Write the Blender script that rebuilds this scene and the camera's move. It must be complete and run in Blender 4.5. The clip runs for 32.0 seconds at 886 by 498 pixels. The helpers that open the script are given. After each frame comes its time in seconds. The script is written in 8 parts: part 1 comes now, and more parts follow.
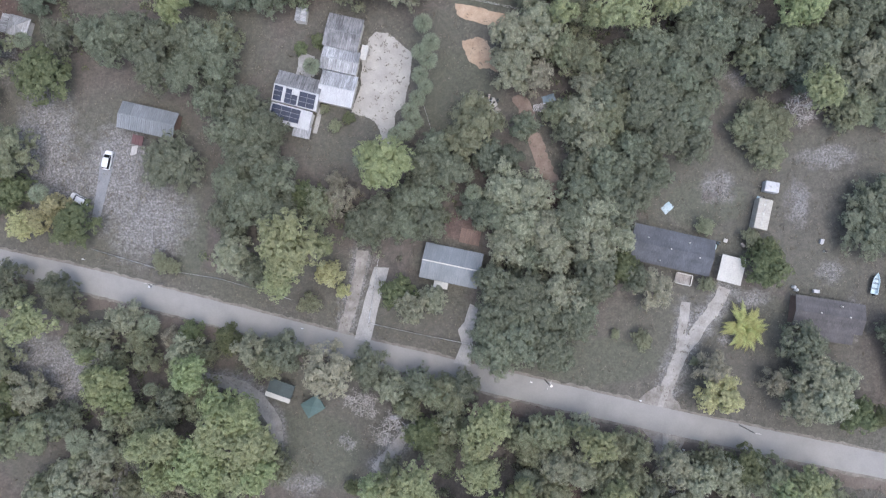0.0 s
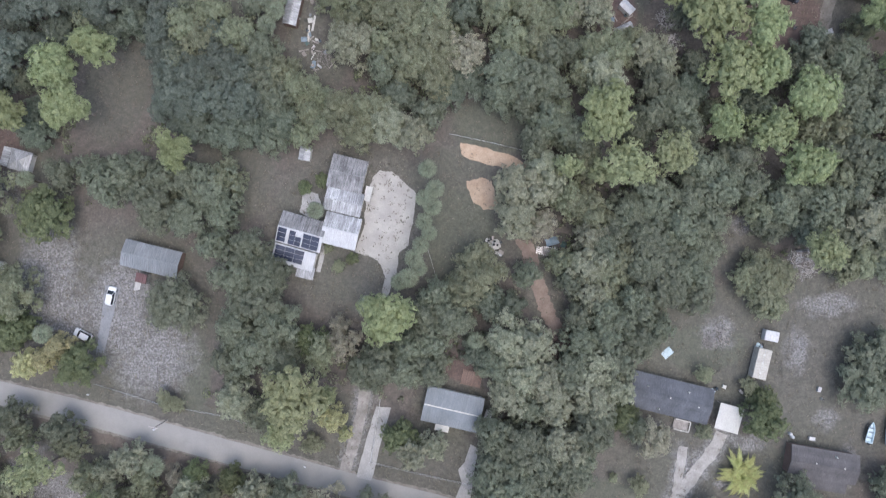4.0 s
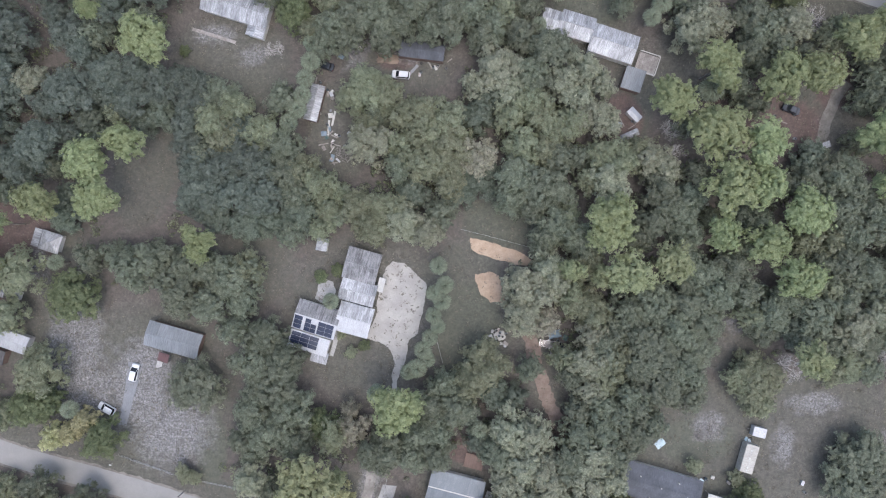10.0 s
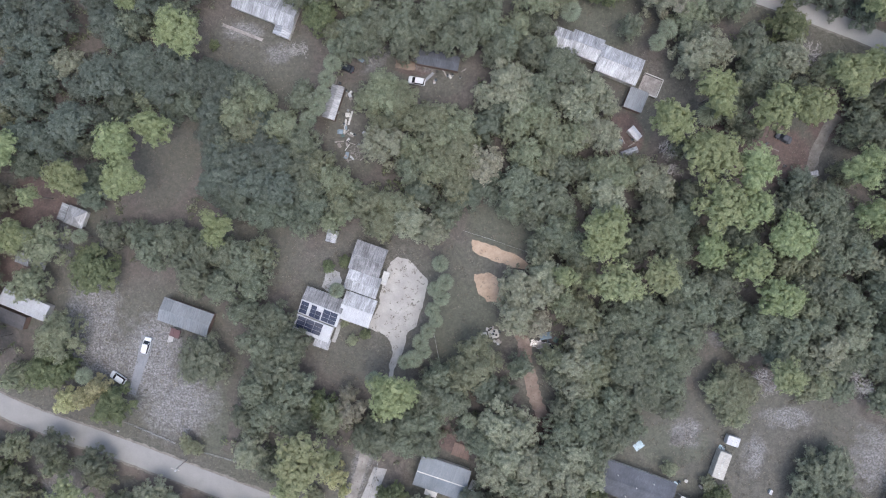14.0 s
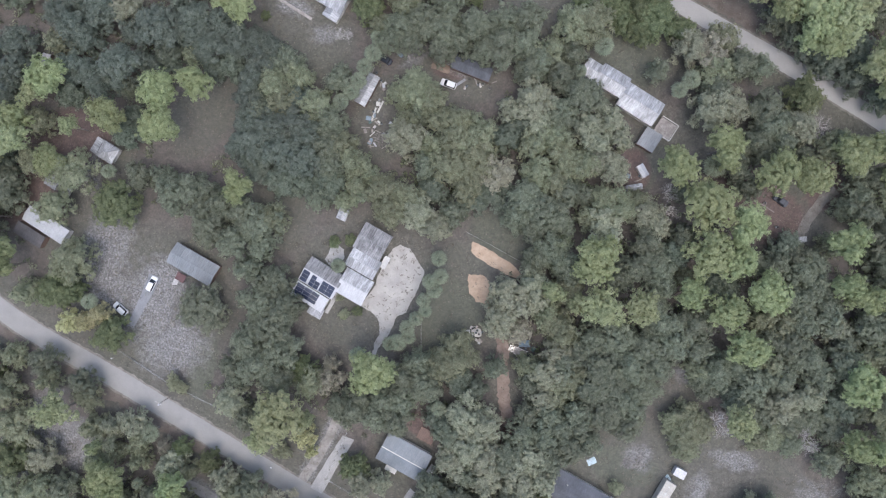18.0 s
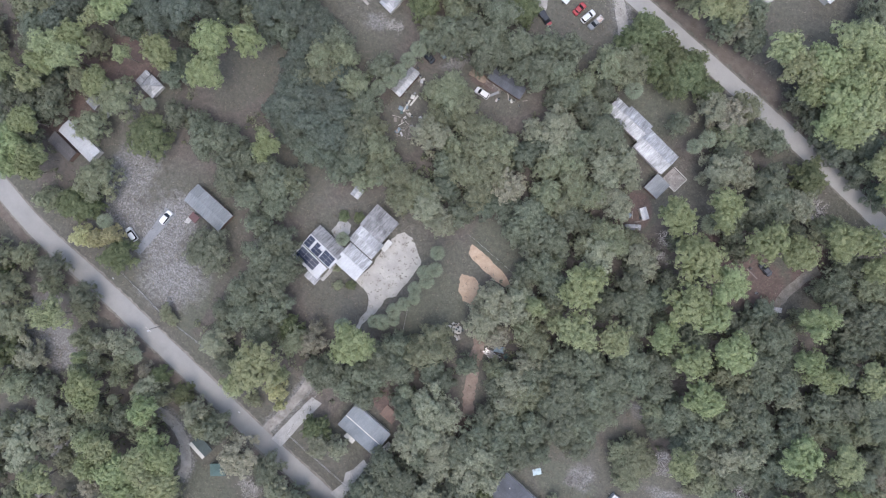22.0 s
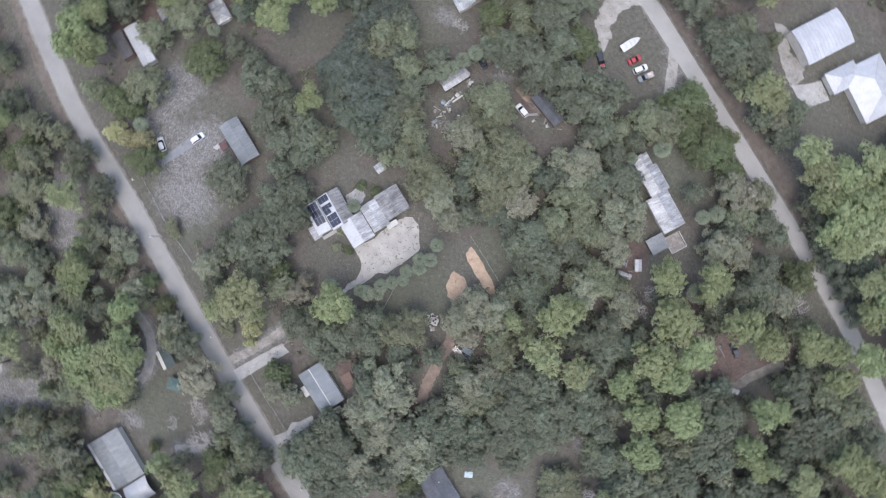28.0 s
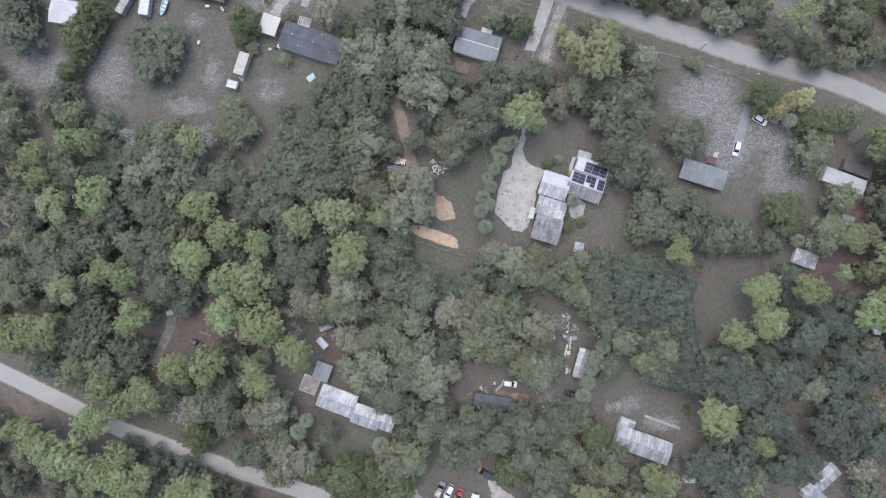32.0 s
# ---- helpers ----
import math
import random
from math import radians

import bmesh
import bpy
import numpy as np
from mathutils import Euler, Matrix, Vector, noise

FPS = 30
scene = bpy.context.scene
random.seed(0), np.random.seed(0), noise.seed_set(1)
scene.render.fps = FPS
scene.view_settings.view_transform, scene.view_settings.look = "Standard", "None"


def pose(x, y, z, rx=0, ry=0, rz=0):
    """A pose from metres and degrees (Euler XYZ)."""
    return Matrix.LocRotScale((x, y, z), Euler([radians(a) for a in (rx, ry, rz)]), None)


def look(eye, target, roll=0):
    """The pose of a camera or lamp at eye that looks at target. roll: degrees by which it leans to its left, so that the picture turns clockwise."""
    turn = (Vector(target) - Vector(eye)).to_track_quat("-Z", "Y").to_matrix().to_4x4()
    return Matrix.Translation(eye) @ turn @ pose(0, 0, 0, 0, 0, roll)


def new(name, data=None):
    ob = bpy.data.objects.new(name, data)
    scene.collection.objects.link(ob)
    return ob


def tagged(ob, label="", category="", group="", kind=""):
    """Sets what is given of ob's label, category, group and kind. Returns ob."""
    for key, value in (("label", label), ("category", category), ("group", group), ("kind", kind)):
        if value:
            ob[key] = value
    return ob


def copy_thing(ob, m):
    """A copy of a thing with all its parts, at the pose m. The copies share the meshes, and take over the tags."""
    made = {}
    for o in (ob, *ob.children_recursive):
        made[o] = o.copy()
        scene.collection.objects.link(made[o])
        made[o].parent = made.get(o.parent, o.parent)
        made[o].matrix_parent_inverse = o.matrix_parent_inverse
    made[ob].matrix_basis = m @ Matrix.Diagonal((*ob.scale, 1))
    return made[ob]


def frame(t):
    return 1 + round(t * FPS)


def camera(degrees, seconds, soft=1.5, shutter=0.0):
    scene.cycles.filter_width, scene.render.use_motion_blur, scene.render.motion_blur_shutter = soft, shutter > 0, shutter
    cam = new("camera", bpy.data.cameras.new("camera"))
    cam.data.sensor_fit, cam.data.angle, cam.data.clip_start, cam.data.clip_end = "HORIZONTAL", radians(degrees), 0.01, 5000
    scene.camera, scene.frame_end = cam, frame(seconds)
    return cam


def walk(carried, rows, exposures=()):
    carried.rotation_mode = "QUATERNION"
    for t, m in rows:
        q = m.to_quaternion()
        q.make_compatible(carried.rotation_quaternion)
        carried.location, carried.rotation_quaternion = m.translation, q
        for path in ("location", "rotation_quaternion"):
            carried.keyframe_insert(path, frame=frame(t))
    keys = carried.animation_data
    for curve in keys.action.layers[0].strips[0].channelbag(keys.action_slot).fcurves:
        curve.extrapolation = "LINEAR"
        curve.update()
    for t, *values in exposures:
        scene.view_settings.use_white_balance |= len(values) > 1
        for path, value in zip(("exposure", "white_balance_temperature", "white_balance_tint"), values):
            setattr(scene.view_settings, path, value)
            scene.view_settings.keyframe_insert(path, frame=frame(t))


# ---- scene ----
# ---- camera ----
cam = camera(71, 32.0, soft=1.1, shutter=0.8)
ROWS = [
    (0.0, pose(1.58, -62.20, 141.73, 2.326, 1.162, -2.117)),
    (0.5, pose(1.90, -58.56, 141.97, 2.133, 1.196, -1.998)),
    (1.0, pose(1.88, -54.52, 142.17, 1.915, 1.145, -1.857)),
    (1.5, pose(1.96, -50.25, 142.38, 1.724, 1.122, -1.755)),
    (2.0, pose(1.95, -45.56, 142.65, 1.456, 1.074, -1.672)),
    (2.5, pose(1.94, -40.75, 142.84, 1.231, 1.045, -1.596)),
    (3.0, pose(2.09, -35.62, 142.98, 0.955, 1.090, -1.545)),
    (3.5, pose(1.92, -30.06, 143.16, 0.547, 1.029, -1.455)),
    (5.5, pose(1.41, -8.70, 143.98, -0.473, 0.887, -1.244)),
    (6.0, pose(1.21, -4.18, 144.10, -0.763, 0.853, -1.221)),
    (6.5, pose(1.09, -1.20, 144.22, -0.966, 0.888, -1.118)),
    (7.0, pose(0.94, -0.42, 144.46, -0.999, 0.923, -1.103)),
    (7.5, pose(0.67, -0.23, 145.21, -1.004, 0.926, -0.838)),
    (8.0, pose(0.31, -0.17, 146.27, -0.901, 0.913, -0.541)),
    (8.5, pose(0.11, -0.07, 147.23, -0.907, 0.948, -0.272)),
    (9.0, pose(-0.00, 0.00, 148.38, -0.898, 0.964, -0.015)),
    (9.5, pose(-0.07, 0.18, 149.43, -0.932, 0.975, 0.177)),
    (10.0, pose(0.01, 0.23, 150.44, -0.928, 1.031, 0.413)),
    (10.5, pose(-0.11, 0.07, 151.49, -0.833, 1.032, 0.586)),
    (11.0, pose(-0.04, 0.26, 152.49, -0.895, 1.070, 0.736)),
    (11.5, pose(-0.08, 0.58, 153.55, -1.004, 1.076, 0.835)),
    (12.0, pose(-0.08, 0.58, 154.59, -0.990, 1.120, 0.975)),
    (12.5, pose(-0.22, 0.36, 155.71, -0.939, 1.109, 1.694)),
    (13.0, pose(-0.17, 0.40, 156.74, -0.952, 1.147, 2.558)),
    (13.5, pose(-0.18, 0.60, 157.75, -1.016, 1.184, 3.401)),
    (14.0, pose(-0.12, 0.44, 158.86, -0.963, 1.232, 4.208)),
    (14.5, pose(-0.03, 0.28, 160.02, -0.933, 1.273, 5.136)),
    (16.5, pose(-0.11, 1.15, 164.51, -1.230, 1.360, 9.240)),
    (17.0, pose(0.03, 1.41, 165.50, -1.304, 1.456, 10.690)),
    (17.5, pose(0.28, 1.45, 166.73, -1.299, 1.572, 12.685)),
    (18.0, pose(0.15, 1.57, 167.85, -1.375, 1.592, 14.697)),
    (18.5, pose(0.10, 1.79, 168.97, -1.430, 1.616, 16.506)),
    (19.0, pose(0.00, 2.10, 170.05, -1.526, 1.649, 18.171)),
    (19.5, pose(0.11, 2.11, 171.14, -1.516, 1.727, 19.812)),
    (20.0, pose(0.20, 1.98, 172.28, -1.451, 1.757, 21.524)),
    (20.5, pose(0.08, 1.87, 173.35, -1.451, 1.745, 23.142)),
    (21.0, pose(0.26, 2.02, 174.44, -1.441, 1.830, 24.563)),
    (21.5, pose(0.30, 1.94, 175.69, -1.413, 1.850, 25.939)),
    (22.0, pose(0.20, 1.86, 176.82, -1.385, 1.828, 27.203)),
    (22.5, pose(0.24, 1.98, 177.75, -1.405, 1.869, 27.778)),
    (23.0, pose(0.07, 1.86, 178.31, -1.375, 1.797, 28.236)),
    (23.5, pose(0.26, 1.68, 178.93, -1.324, 1.816, 28.598)),
    (24.0, pose(0.48, 1.48, 179.55, -1.219, 1.854, 29.243)),
    (24.5, pose(0.71, 1.53, 180.23, -1.193, 1.909, 30.249)),
    (25.0, pose(1.09, 1.40, 180.83, -1.093, 2.011, 31.690)),
    (25.5, pose(1.56, 1.00, 181.33, -0.908, 2.086, 33.072)),
    (27.5, pose(3.19, -0.17, 183.61, -0.280, 2.322, 39.747)),
    (28.0, pose(2.96, 0.08, 184.12, -0.330, 2.329, 43.862)),
    (28.5, pose(2.94, 0.83, 184.40, -0.392, 2.480, 49.904)),
    (29.0, pose(3.53, 1.52, 184.67, -0.258, 2.711, 57.376)),
    (29.5, pose(3.99, 1.76, 184.72, 0.128, 2.832, 67.629)),
    (30.0, pose(4.62, 1.91, 185.15, 0.509, 2.848, 78.616)),
    (30.5, pose(5.42, 2.53, 185.76, 1.060, 2.726, 96.104)),
    (31.0, pose(6.41, 3.58, 185.42, 1.569, 2.069, 126.127)),
    (31.5, pose(7.31, 5.03, 185.35, 1.853, 1.115, 154.990)),
    (31.8, pose(7.34, 5.62, 185.24, 1.823, 0.419, 172.917)),
    (31.9, pose(7.37, 5.85, 185.14, 1.783, 0.153, 178.586)),
    (31.94, pose(8.10, 6.25, 184.95, 1.722, -0.030, 182.200)),
    (32.0, pose(8.28, 6.32, 184.91, 1.713, -0.056, 182.500)),
]
walk(cam, ROWS, exposures=((0.0, 0.62, 6160.0, 10.0), (6.0, 0.61, 6160.0, 10.0), (17.0, 0.62, 6160.0, 10.0), (25.0, 0.64, 6160.0, 10.0), (29.0, 0.66, 6160.0, 10.0), (30.5, 0.64, 6160.0, 10.0), (32.0, 0.58, 6160.0, 10.0)))

# ---- world, sun, exposure ----
world = bpy.data.worlds.new("overcast_sky")
scene.world = world
world.use_nodes = True
wn = world.node_tree
sky = wn.nodes.new("ShaderNodeTexSky")
sky.sky_type = "NISHITA"
sky.sun_disc = False
sky.sun_elevation = radians(73)
sky.sun_rotation = radians(140)
sky.air_density = 1.0
sky.dust_density = 4.0
sky.ozone_density = 1.0
wn.links.new(sky.outputs["Color"], wn.nodes["Background"].inputs["Color"])
wn.nodes["Background"].inputs["Strength"].default_value = 0.23
sun_data = bpy.data.lights.new("sun", "SUN")
sun_data.energy = 0.6
sun_data.angle = radians(115)
sun_data.color = (1.0, 0.97, 0.92)
sun = new("sun", sun_data)
sun.matrix_world = look((22, -28, 120), (0, 0, 0))


# ---- materials ----
def nodes_of(name):
    m = bpy.data.materials.new(name)
    m.use_nodes = True
    return m, m.node_tree.nodes, m.node_tree.links


def noise_node(n, l, coord, scale, detail=4.0, rough=0.6):
    t = n.new("ShaderNodeTexNoise")
    t.inputs["Scale"].default_value = scale
    t.inputs["Detail"].default_value = detail
    t.inputs["Roughness"].default_value = rough
    l.new(coord, t.inputs["Vector"])
    return t.outputs["Fac"]


def ramp_node(n, l, fac, a, b, c0=(0, 0, 0, 1), c1=(1, 1, 1, 1)):
    r = n.new("ShaderNodeValToRGB")
    r.color_ramp.elements[0].position, r.color_ramp.elements[1].position = a, b
    r.color_ramp.elements[0].color, r.color_ramp.elements[1].color = c0, c1
    l.new(fac, r.inputs["Fac"])
    return r.outputs["Color"]


def mix_node(n, l, fac, a, b, mode="MIX"):
    m = n.new("ShaderNodeMix")
    m.data_type, m.blend_type = "RGBA", mode
    for value, socket in ((fac, m.inputs[0]), (a, m.inputs[6]), (b, m.inputs[7])):
        if isinstance(value, (int, float)):
            socket.default_value = value
        elif isinstance(value, tuple):
            socket.default_value = (*value, 1)
        else:
            l.new(value, socket)
    return m.outputs[2]


def math_node(n, l, op, a, b):
    m = n.new("ShaderNodeMath")
    m.operation = op
    for value, socket in ((a, m.inputs[0]), (b, m.inputs[1])):
        if isinstance(value, (int, float)):
            socket.default_value = value
        else:
            l.new(value, socket)
    return m.outputs[0]


def surface(name, c1, c2, coarse=0.4, fine=6.0, rough=0.8, metal=0.0, bump=0.15, vary=0.12, spread=(0.35, 0.65), streak=0.0, grit=0.2):
    """A worn surface: two tones mixed at a coarse and a fine scale, a little different on every object."""
    m, n, l = nodes_of(name)
    p = n["Principled BSDF"]
    where = n.new("ShaderNodeNewGeometry").outputs["Position"]
    big = ramp_node(n, l, noise_node(n, l, where, coarse), *spread)
    small = noise_node(n, l, where, fine, 3.0, 0.7)
    base = mix_node(n, l, big, c1, c2)
    grain = ramp_node(n, l, small, 0.25, 0.75, (1 - grit, 1 - grit, 1 - grit, 1), (1 + grit, 1 + grit, 1 + grit, 1))
    base = mix_node(n, l, 1.0, base, grain, "MULTIPLY")
    info = n.new("ShaderNodeObjectInfo")
    if streak:
        run = n.new("ShaderNodeMapping")
        run.inputs["Scale"].default_value = (5.0, 0.45, 1.0)
        l.new(n.new("ShaderNodeTexCoord").outputs["Object"], run.inputs["Vector"])
        shift = n.new("ShaderNodeVectorMath")
        l.new(run.outputs["Vector"], shift.inputs[0])
        l.new(math_node(n, l, "MULTIPLY", info.outputs["Random"], 40.0), shift.inputs[1])
        lines = ramp_node(n, l, noise_node(n, l, shift.outputs["Vector"], 1.0, 4.0, 0.7), 0.36, 0.62, (1 - streak, 1 - streak, 1 - streak, 1), (1 + 0.4 * streak, 1 + 0.4 * streak, 1 + 0.4 * streak, 1))
        base = mix_node(n, l, 1.0, base, lines, "MULTIPLY")
    tone = n.new("ShaderNodeHueSaturation")
    l.new(math_node(n, l, "ADD", math_node(n, l, "MULTIPLY", info.outputs["Random"], 2 * vary), 1 - vary), tone.inputs["Value"])
    l.new(base, tone.inputs["Color"])
    l.new(tone.outputs["Color"], p.inputs["Base Color"])
    p.inputs["Roughness"].default_value = rough
    p.inputs["Metallic"].default_value = metal
    if bump:
        b = n.new("ShaderNodeBump")
        b.inputs["Strength"].default_value = bump
        b.inputs["Distance"].default_value = 0.05
        l.new(small, b.inputs["Height"])
        l.new(b.outputs["Normal"], p.inputs["Normal"])
    return m


def foliage(name, dark, light, tip, through_light=0.4):
    """Leaves: a tone per tree, per clump of leaves and per leaf, letting part of the light through."""
    m, n, l = nodes_of(name)
    p = n["Principled BSDF"]
    geo, info = n.new("ShaderNodeNewGeometry"), n.new("ShaderNodeObjectInfo")
    where = geo.outputs["Position"]
    clump = ramp_node(n, l, noise_node(n, l, where, 0.55, 2.0), 0.38, 0.64)
    base = mix_node(n, l, clump, dark, light)
    leaf = ramp_node(n, l, geo.outputs["Random Per Island"], 0.5, 1.0, (0, 0, 0, 1), (0.8, 0.8, 0.8, 1))
    base = mix_node(n, l, leaf, base, tip)
    speck = ramp_node(n, l, noise_node(n, l, where, 3.4, 3.0, 0.8), 0.34, 0.66, (0.76, 0.76, 0.76, 1), (1.24, 1.24, 1.24, 1))
    base = mix_node(n, l, 1.0, base, speck, "MULTIPLY")
    tone = n.new("ShaderNodeHueSaturation")
    l.new(math_node(n, l, "ADD", math_node(n, l, "MULTIPLY", info.outputs["Random"], 0.26), 0.87), tone.inputs["Value"])
    l.new(math_node(n, l, "ADD", math_node(n, l, "MULTIPLY", info.outputs["Random"], 0.03), 0.485), tone.inputs["Hue"])
    l.new(base, tone.inputs["Color"])
    l.new(tone.outputs["Color"], p.inputs["Base Color"])
    p.inputs["Roughness"].default_value = 0.65
    p.inputs["Specular IOR Level"].default_value = 0.3
    thin = n.new("ShaderNodeBsdfTranslucent")
    l.new(tone.outputs["Color"], thin.inputs["Color"])
    both = n.new("ShaderNodeMixShader")
    both.inputs[0].default_value = through_light
    l.new(p.outputs[0], both.inputs[1])
    l.new(thin.outputs[0], both.inputs[2])
    l.new(both.outputs[0], n["Material Output"].inputs["Surface"])
    return m


def ground_material():
    """Leaf litter under the woods, dry grass in the yards, pale sand where the masks say so."""
    m, n, l = nodes_of("ground_soil")
    p = n["Principled BSDF"]
    where = n.new("ShaderNodeNewGeometry").outputs["Position"]

    def mask(key):
        a = n.new("ShaderNodeAttribute")
        a.attribute_name = key
        return a.outputs["Fac"]

    wide, mid, fine = noise_node(n, l, where, 0.05, 5.0), noise_node(n, l, where, 0.35, 5.0), noise_node(n, l, where, 1.9, 8.0, 0.9)
    litter = mix_node(n, l, ramp_node(n, l, mid, 0.35, 0.65), (0.082, 0.073, 0.064), (0.112, 0.1, 0.088))
    grass = mix_node(n, l, ramp_node(n, l, mid, 0.35, 0.65), (0.079, 0.076, 0.064), (0.103, 0.098, 0.084))
    grass = mix_node(n, l, ramp_node(n, l, wide, 0.42, 0.62), grass, (0.087, 0.086, 0.069))
    sand = mix_node(n, l, ramp_node(n, l, fine, 0.42, 0.63), (0.09, 0.085, 0.077), (0.25, 0.248, 0.25))
    red = mix_node(n, l, ramp_node(n, l, mid, 0.35, 0.65), (0.088, 0.064, 0.057), (0.112, 0.084, 0.075))

    def edge(key, lo=0.38, hi=0.62, ragged=0.55):
        mixed = math_node(n, l, "ADD", mask(key), math_node(n, l, "MULTIPLY", math_node(n, l, "SUBTRACT", mid, 0.5), ragged))
        return ramp_node(n, l, mixed, lo, hi)

    base = mix_node(n, l, edge("yard"), litter, grass)
    base = mix_node(n, l, edge("red"), base, red)
    base = mix_node(n, l, edge("green"), base, mix_node(n, l, ramp_node(n, l, mid, 0.3, 0.7), (0.076, 0.079, 0.061), (0.092, 0.095, 0.073)))
    base = mix_node(n, l, edge("sand", 0.3, 1.0, 1.9), base, sand)
    grain = ramp_node(n, l, fine, 0.34, 0.66, (0.55, 0.55, 0.55, 1), (1.42, 1.42, 1.42, 1))
    base = mix_node(n, l, 1.0, base, grain, "MULTIPLY")
    patchy = ramp_node(n, l, noise_node(n, l, where, 0.85, 7.0, 0.8), 0.38, 0.62, (0.74, 0.75, 0.76, 1), (1.27, 1.26, 1.25, 1))
    base = mix_node(n, l, 1.0, base, patchy, "MULTIPLY")
    l.new(base, p.inputs["Base Color"])
    p.inputs["Roughness"].default_value = 0.95
    b = n.new("ShaderNodeBump")
    b.inputs["Strength"].default_value = 0.5
    b.inputs["Distance"].default_value = 0.15
    l.new(fine, b.inputs["Height"])
    l.new(b.outputs["Normal"], p.inputs["Normal"])
    return m


GROUND = ground_material()
ASPHALT = surface("worn_asphalt", (0.232, 0.229, 0.222), (0.282, 0.277, 0.267), 0.12, 3.0, 0.9, grit=0.07)
LITTER = surface("brown_litter", (0.098, 0.082, 0.07), (0.138, 0.118, 0.102), 0.4, 3.0, 0.95, bump=0.4)
VERGE = surface("sandy_verge", (0.115, 0.105, 0.092), (0.185, 0.172, 0.153), 0.5, 2.5, 0.95, bump=0.4)
GRAVEL = surface("pale_gravel", (0.245, 0.236, 0.22), (0.31, 0.3, 0.278), 0.35, 3.0, 0.95, bump=0.3, grit=0.1)
SAND_TRACK = surface("pale_sand", (0.22, 0.209, 0.193), (0.31, 0.298, 0.28), 0.4, 2.5, 0.95, bump=0.4)
LEAF_STAIN = surface("leaf_stain", (0.15, 0.14, 0.126), (0.21, 0.198, 0.18), 0.8, 4.0, 0.95, bump=0.4)
CLAY = surface("orange_clay", (0.286, 0.211, 0.15), (0.357, 0.277, 0.205), 0.5, 3.0, 0.95, bump=0.4)
DIRT = surface("bare_dirt", (0.14, 0.128, 0.115), (0.25, 0.238, 0.222), 0.4, 2.5, 0.95, bump=0.4)
BROWN_DIRT = surface("brown_dirt", (0.155, 0.118, 0.098), (0.215, 0.172, 0.145), 0.4, 2.5, 0.95, bump=0.4)
CONCRETE = surface("concrete", (0.282, 0.277, 0.268), (0.357, 0.352, 0.338), 0.5, 4.0, 0.85)
OLD_CONCRETE = surface("weathered_concrete", (0.18, 0.188, 0.2), (0.22, 0.228, 0.24), 0.5, 4.0, 0.85)
BARK = surface("grey_bark", (0.16, 0.138, 0.12), (0.24, 0.217, 0.195), 1.2, 8.0, 0.95)
BRUSH = surface("grey_cut_branches", (0.17, 0.158, 0.145), (0.27, 0.255, 0.24), 1.2, 8.0, 0.95)
PALE_BARK = surface("bleached_branches", (0.3, 0.28, 0.26), (0.45, 0.43, 0.41), 1.2, 8.0, 0.95)
WOOD = surface("weathered_wood", (0.2, 0.18, 0.165), (0.32, 0.3, 0.28), 0.8, 7.0, 0.85)
WALL_PALE = surface("painted_siding", (0.5, 0.49, 0.46), (0.58, 0.57, 0.54), 0.5, 5.0, 0.7)
MAROON = surface("maroon_sheet", (0.07, 0.035, 0.035), (0.1, 0.05, 0.05), 0.5, 5.0, 0.7)
WALL_BROWN = surface("brown_siding", (0.13, 0.09, 0.075), (0.17, 0.12, 0.1), 0.5, 5.0, 0.8)
TIN = surface("weathered_tin", (0.225, 0.232, 0.243), (0.36, 0.369, 0.383), 0.3, 5.0, 0.55, 0.25, vary=0.2, streak=0.45)
TIN_DARK = surface("stained_tin", (0.125, 0.127, 0.131), (0.226, 0.227, 0.234), 0.35, 4.0, 0.6, 0.2, vary=0.2, streak=0.5)
TIN_BLUE = surface("blue_grey_metal", (0.132, 0.152, 0.17), (0.164, 0.184, 0.202), 0.3, 5.0, 0.5, 0.2, vary=0.06, streak=0.15)
TIN_GREY = surface("grey_metal", (0.145, 0.158, 0.168), (0.19, 0.203, 0.213), 0.3, 5.0, 0.55, 0.2, vary=0.08, streak=0.25)
SHINGLE = surface("dark_shingles", (0.062, 0.067, 0.078), (0.092, 0.099, 0.114), 0.35, 5.0, 0.9, vary=0.1, streak=0.25)
SHINGLE_BROWN = surface("brown_grey_shingles", (0.065, 0.062, 0.065), (0.094, 0.09, 0.092), 0.35, 5.0, 0.9, vary=0.1, streak=0.25)
WHITE_METAL = surface("white_metal", (0.34, 0.35, 0.368), (0.405, 0.414, 0.432), 0.3, 4.0, 0.45, 0.1, vary=0.04, streak=0.12)
OFF_WHITE = surface("off_white_sheet", (0.38, 0.375, 0.35), (0.44, 0.432, 0.405), 0.3, 4.0, 0.6, vary=0.03)
TAN_SHEET = surface("tan_sheet", (0.3, 0.288, 0.255), (0.36, 0.345, 0.31), 0.3, 4.0, 0.6, vary=0.03, streak=0.2)
RUST = surface("rusty_sheet", (0.28, 0.2, 0.15), (0.46, 0.45, 0.45), 0.9, 4.0, 0.8, 0.1, vary=0.2, streak=0.5)
DARK_TEAL = surface("dark_teal_sheet", (0.03, 0.045, 0.047), (0.045, 0.065, 0.066), 0.5, 5.0, 0.6)
TEAL = surface("teal_canvas", (0.06, 0.1, 0.096), (0.08, 0.125, 0.118), 0.5, 5.0, 0.8)
BLUE_SHEET = surface("blue_plastic", (0.13, 0.18, 0.22), (0.18, 0.23, 0.27), 0.8, 5.0, 0.5)
PALE_BLUE = surface("pale_blue_plastic", (0.3, 0.4, 0.44), (0.42, 0.5, 0.53), 1.2, 6.0, 0.5)
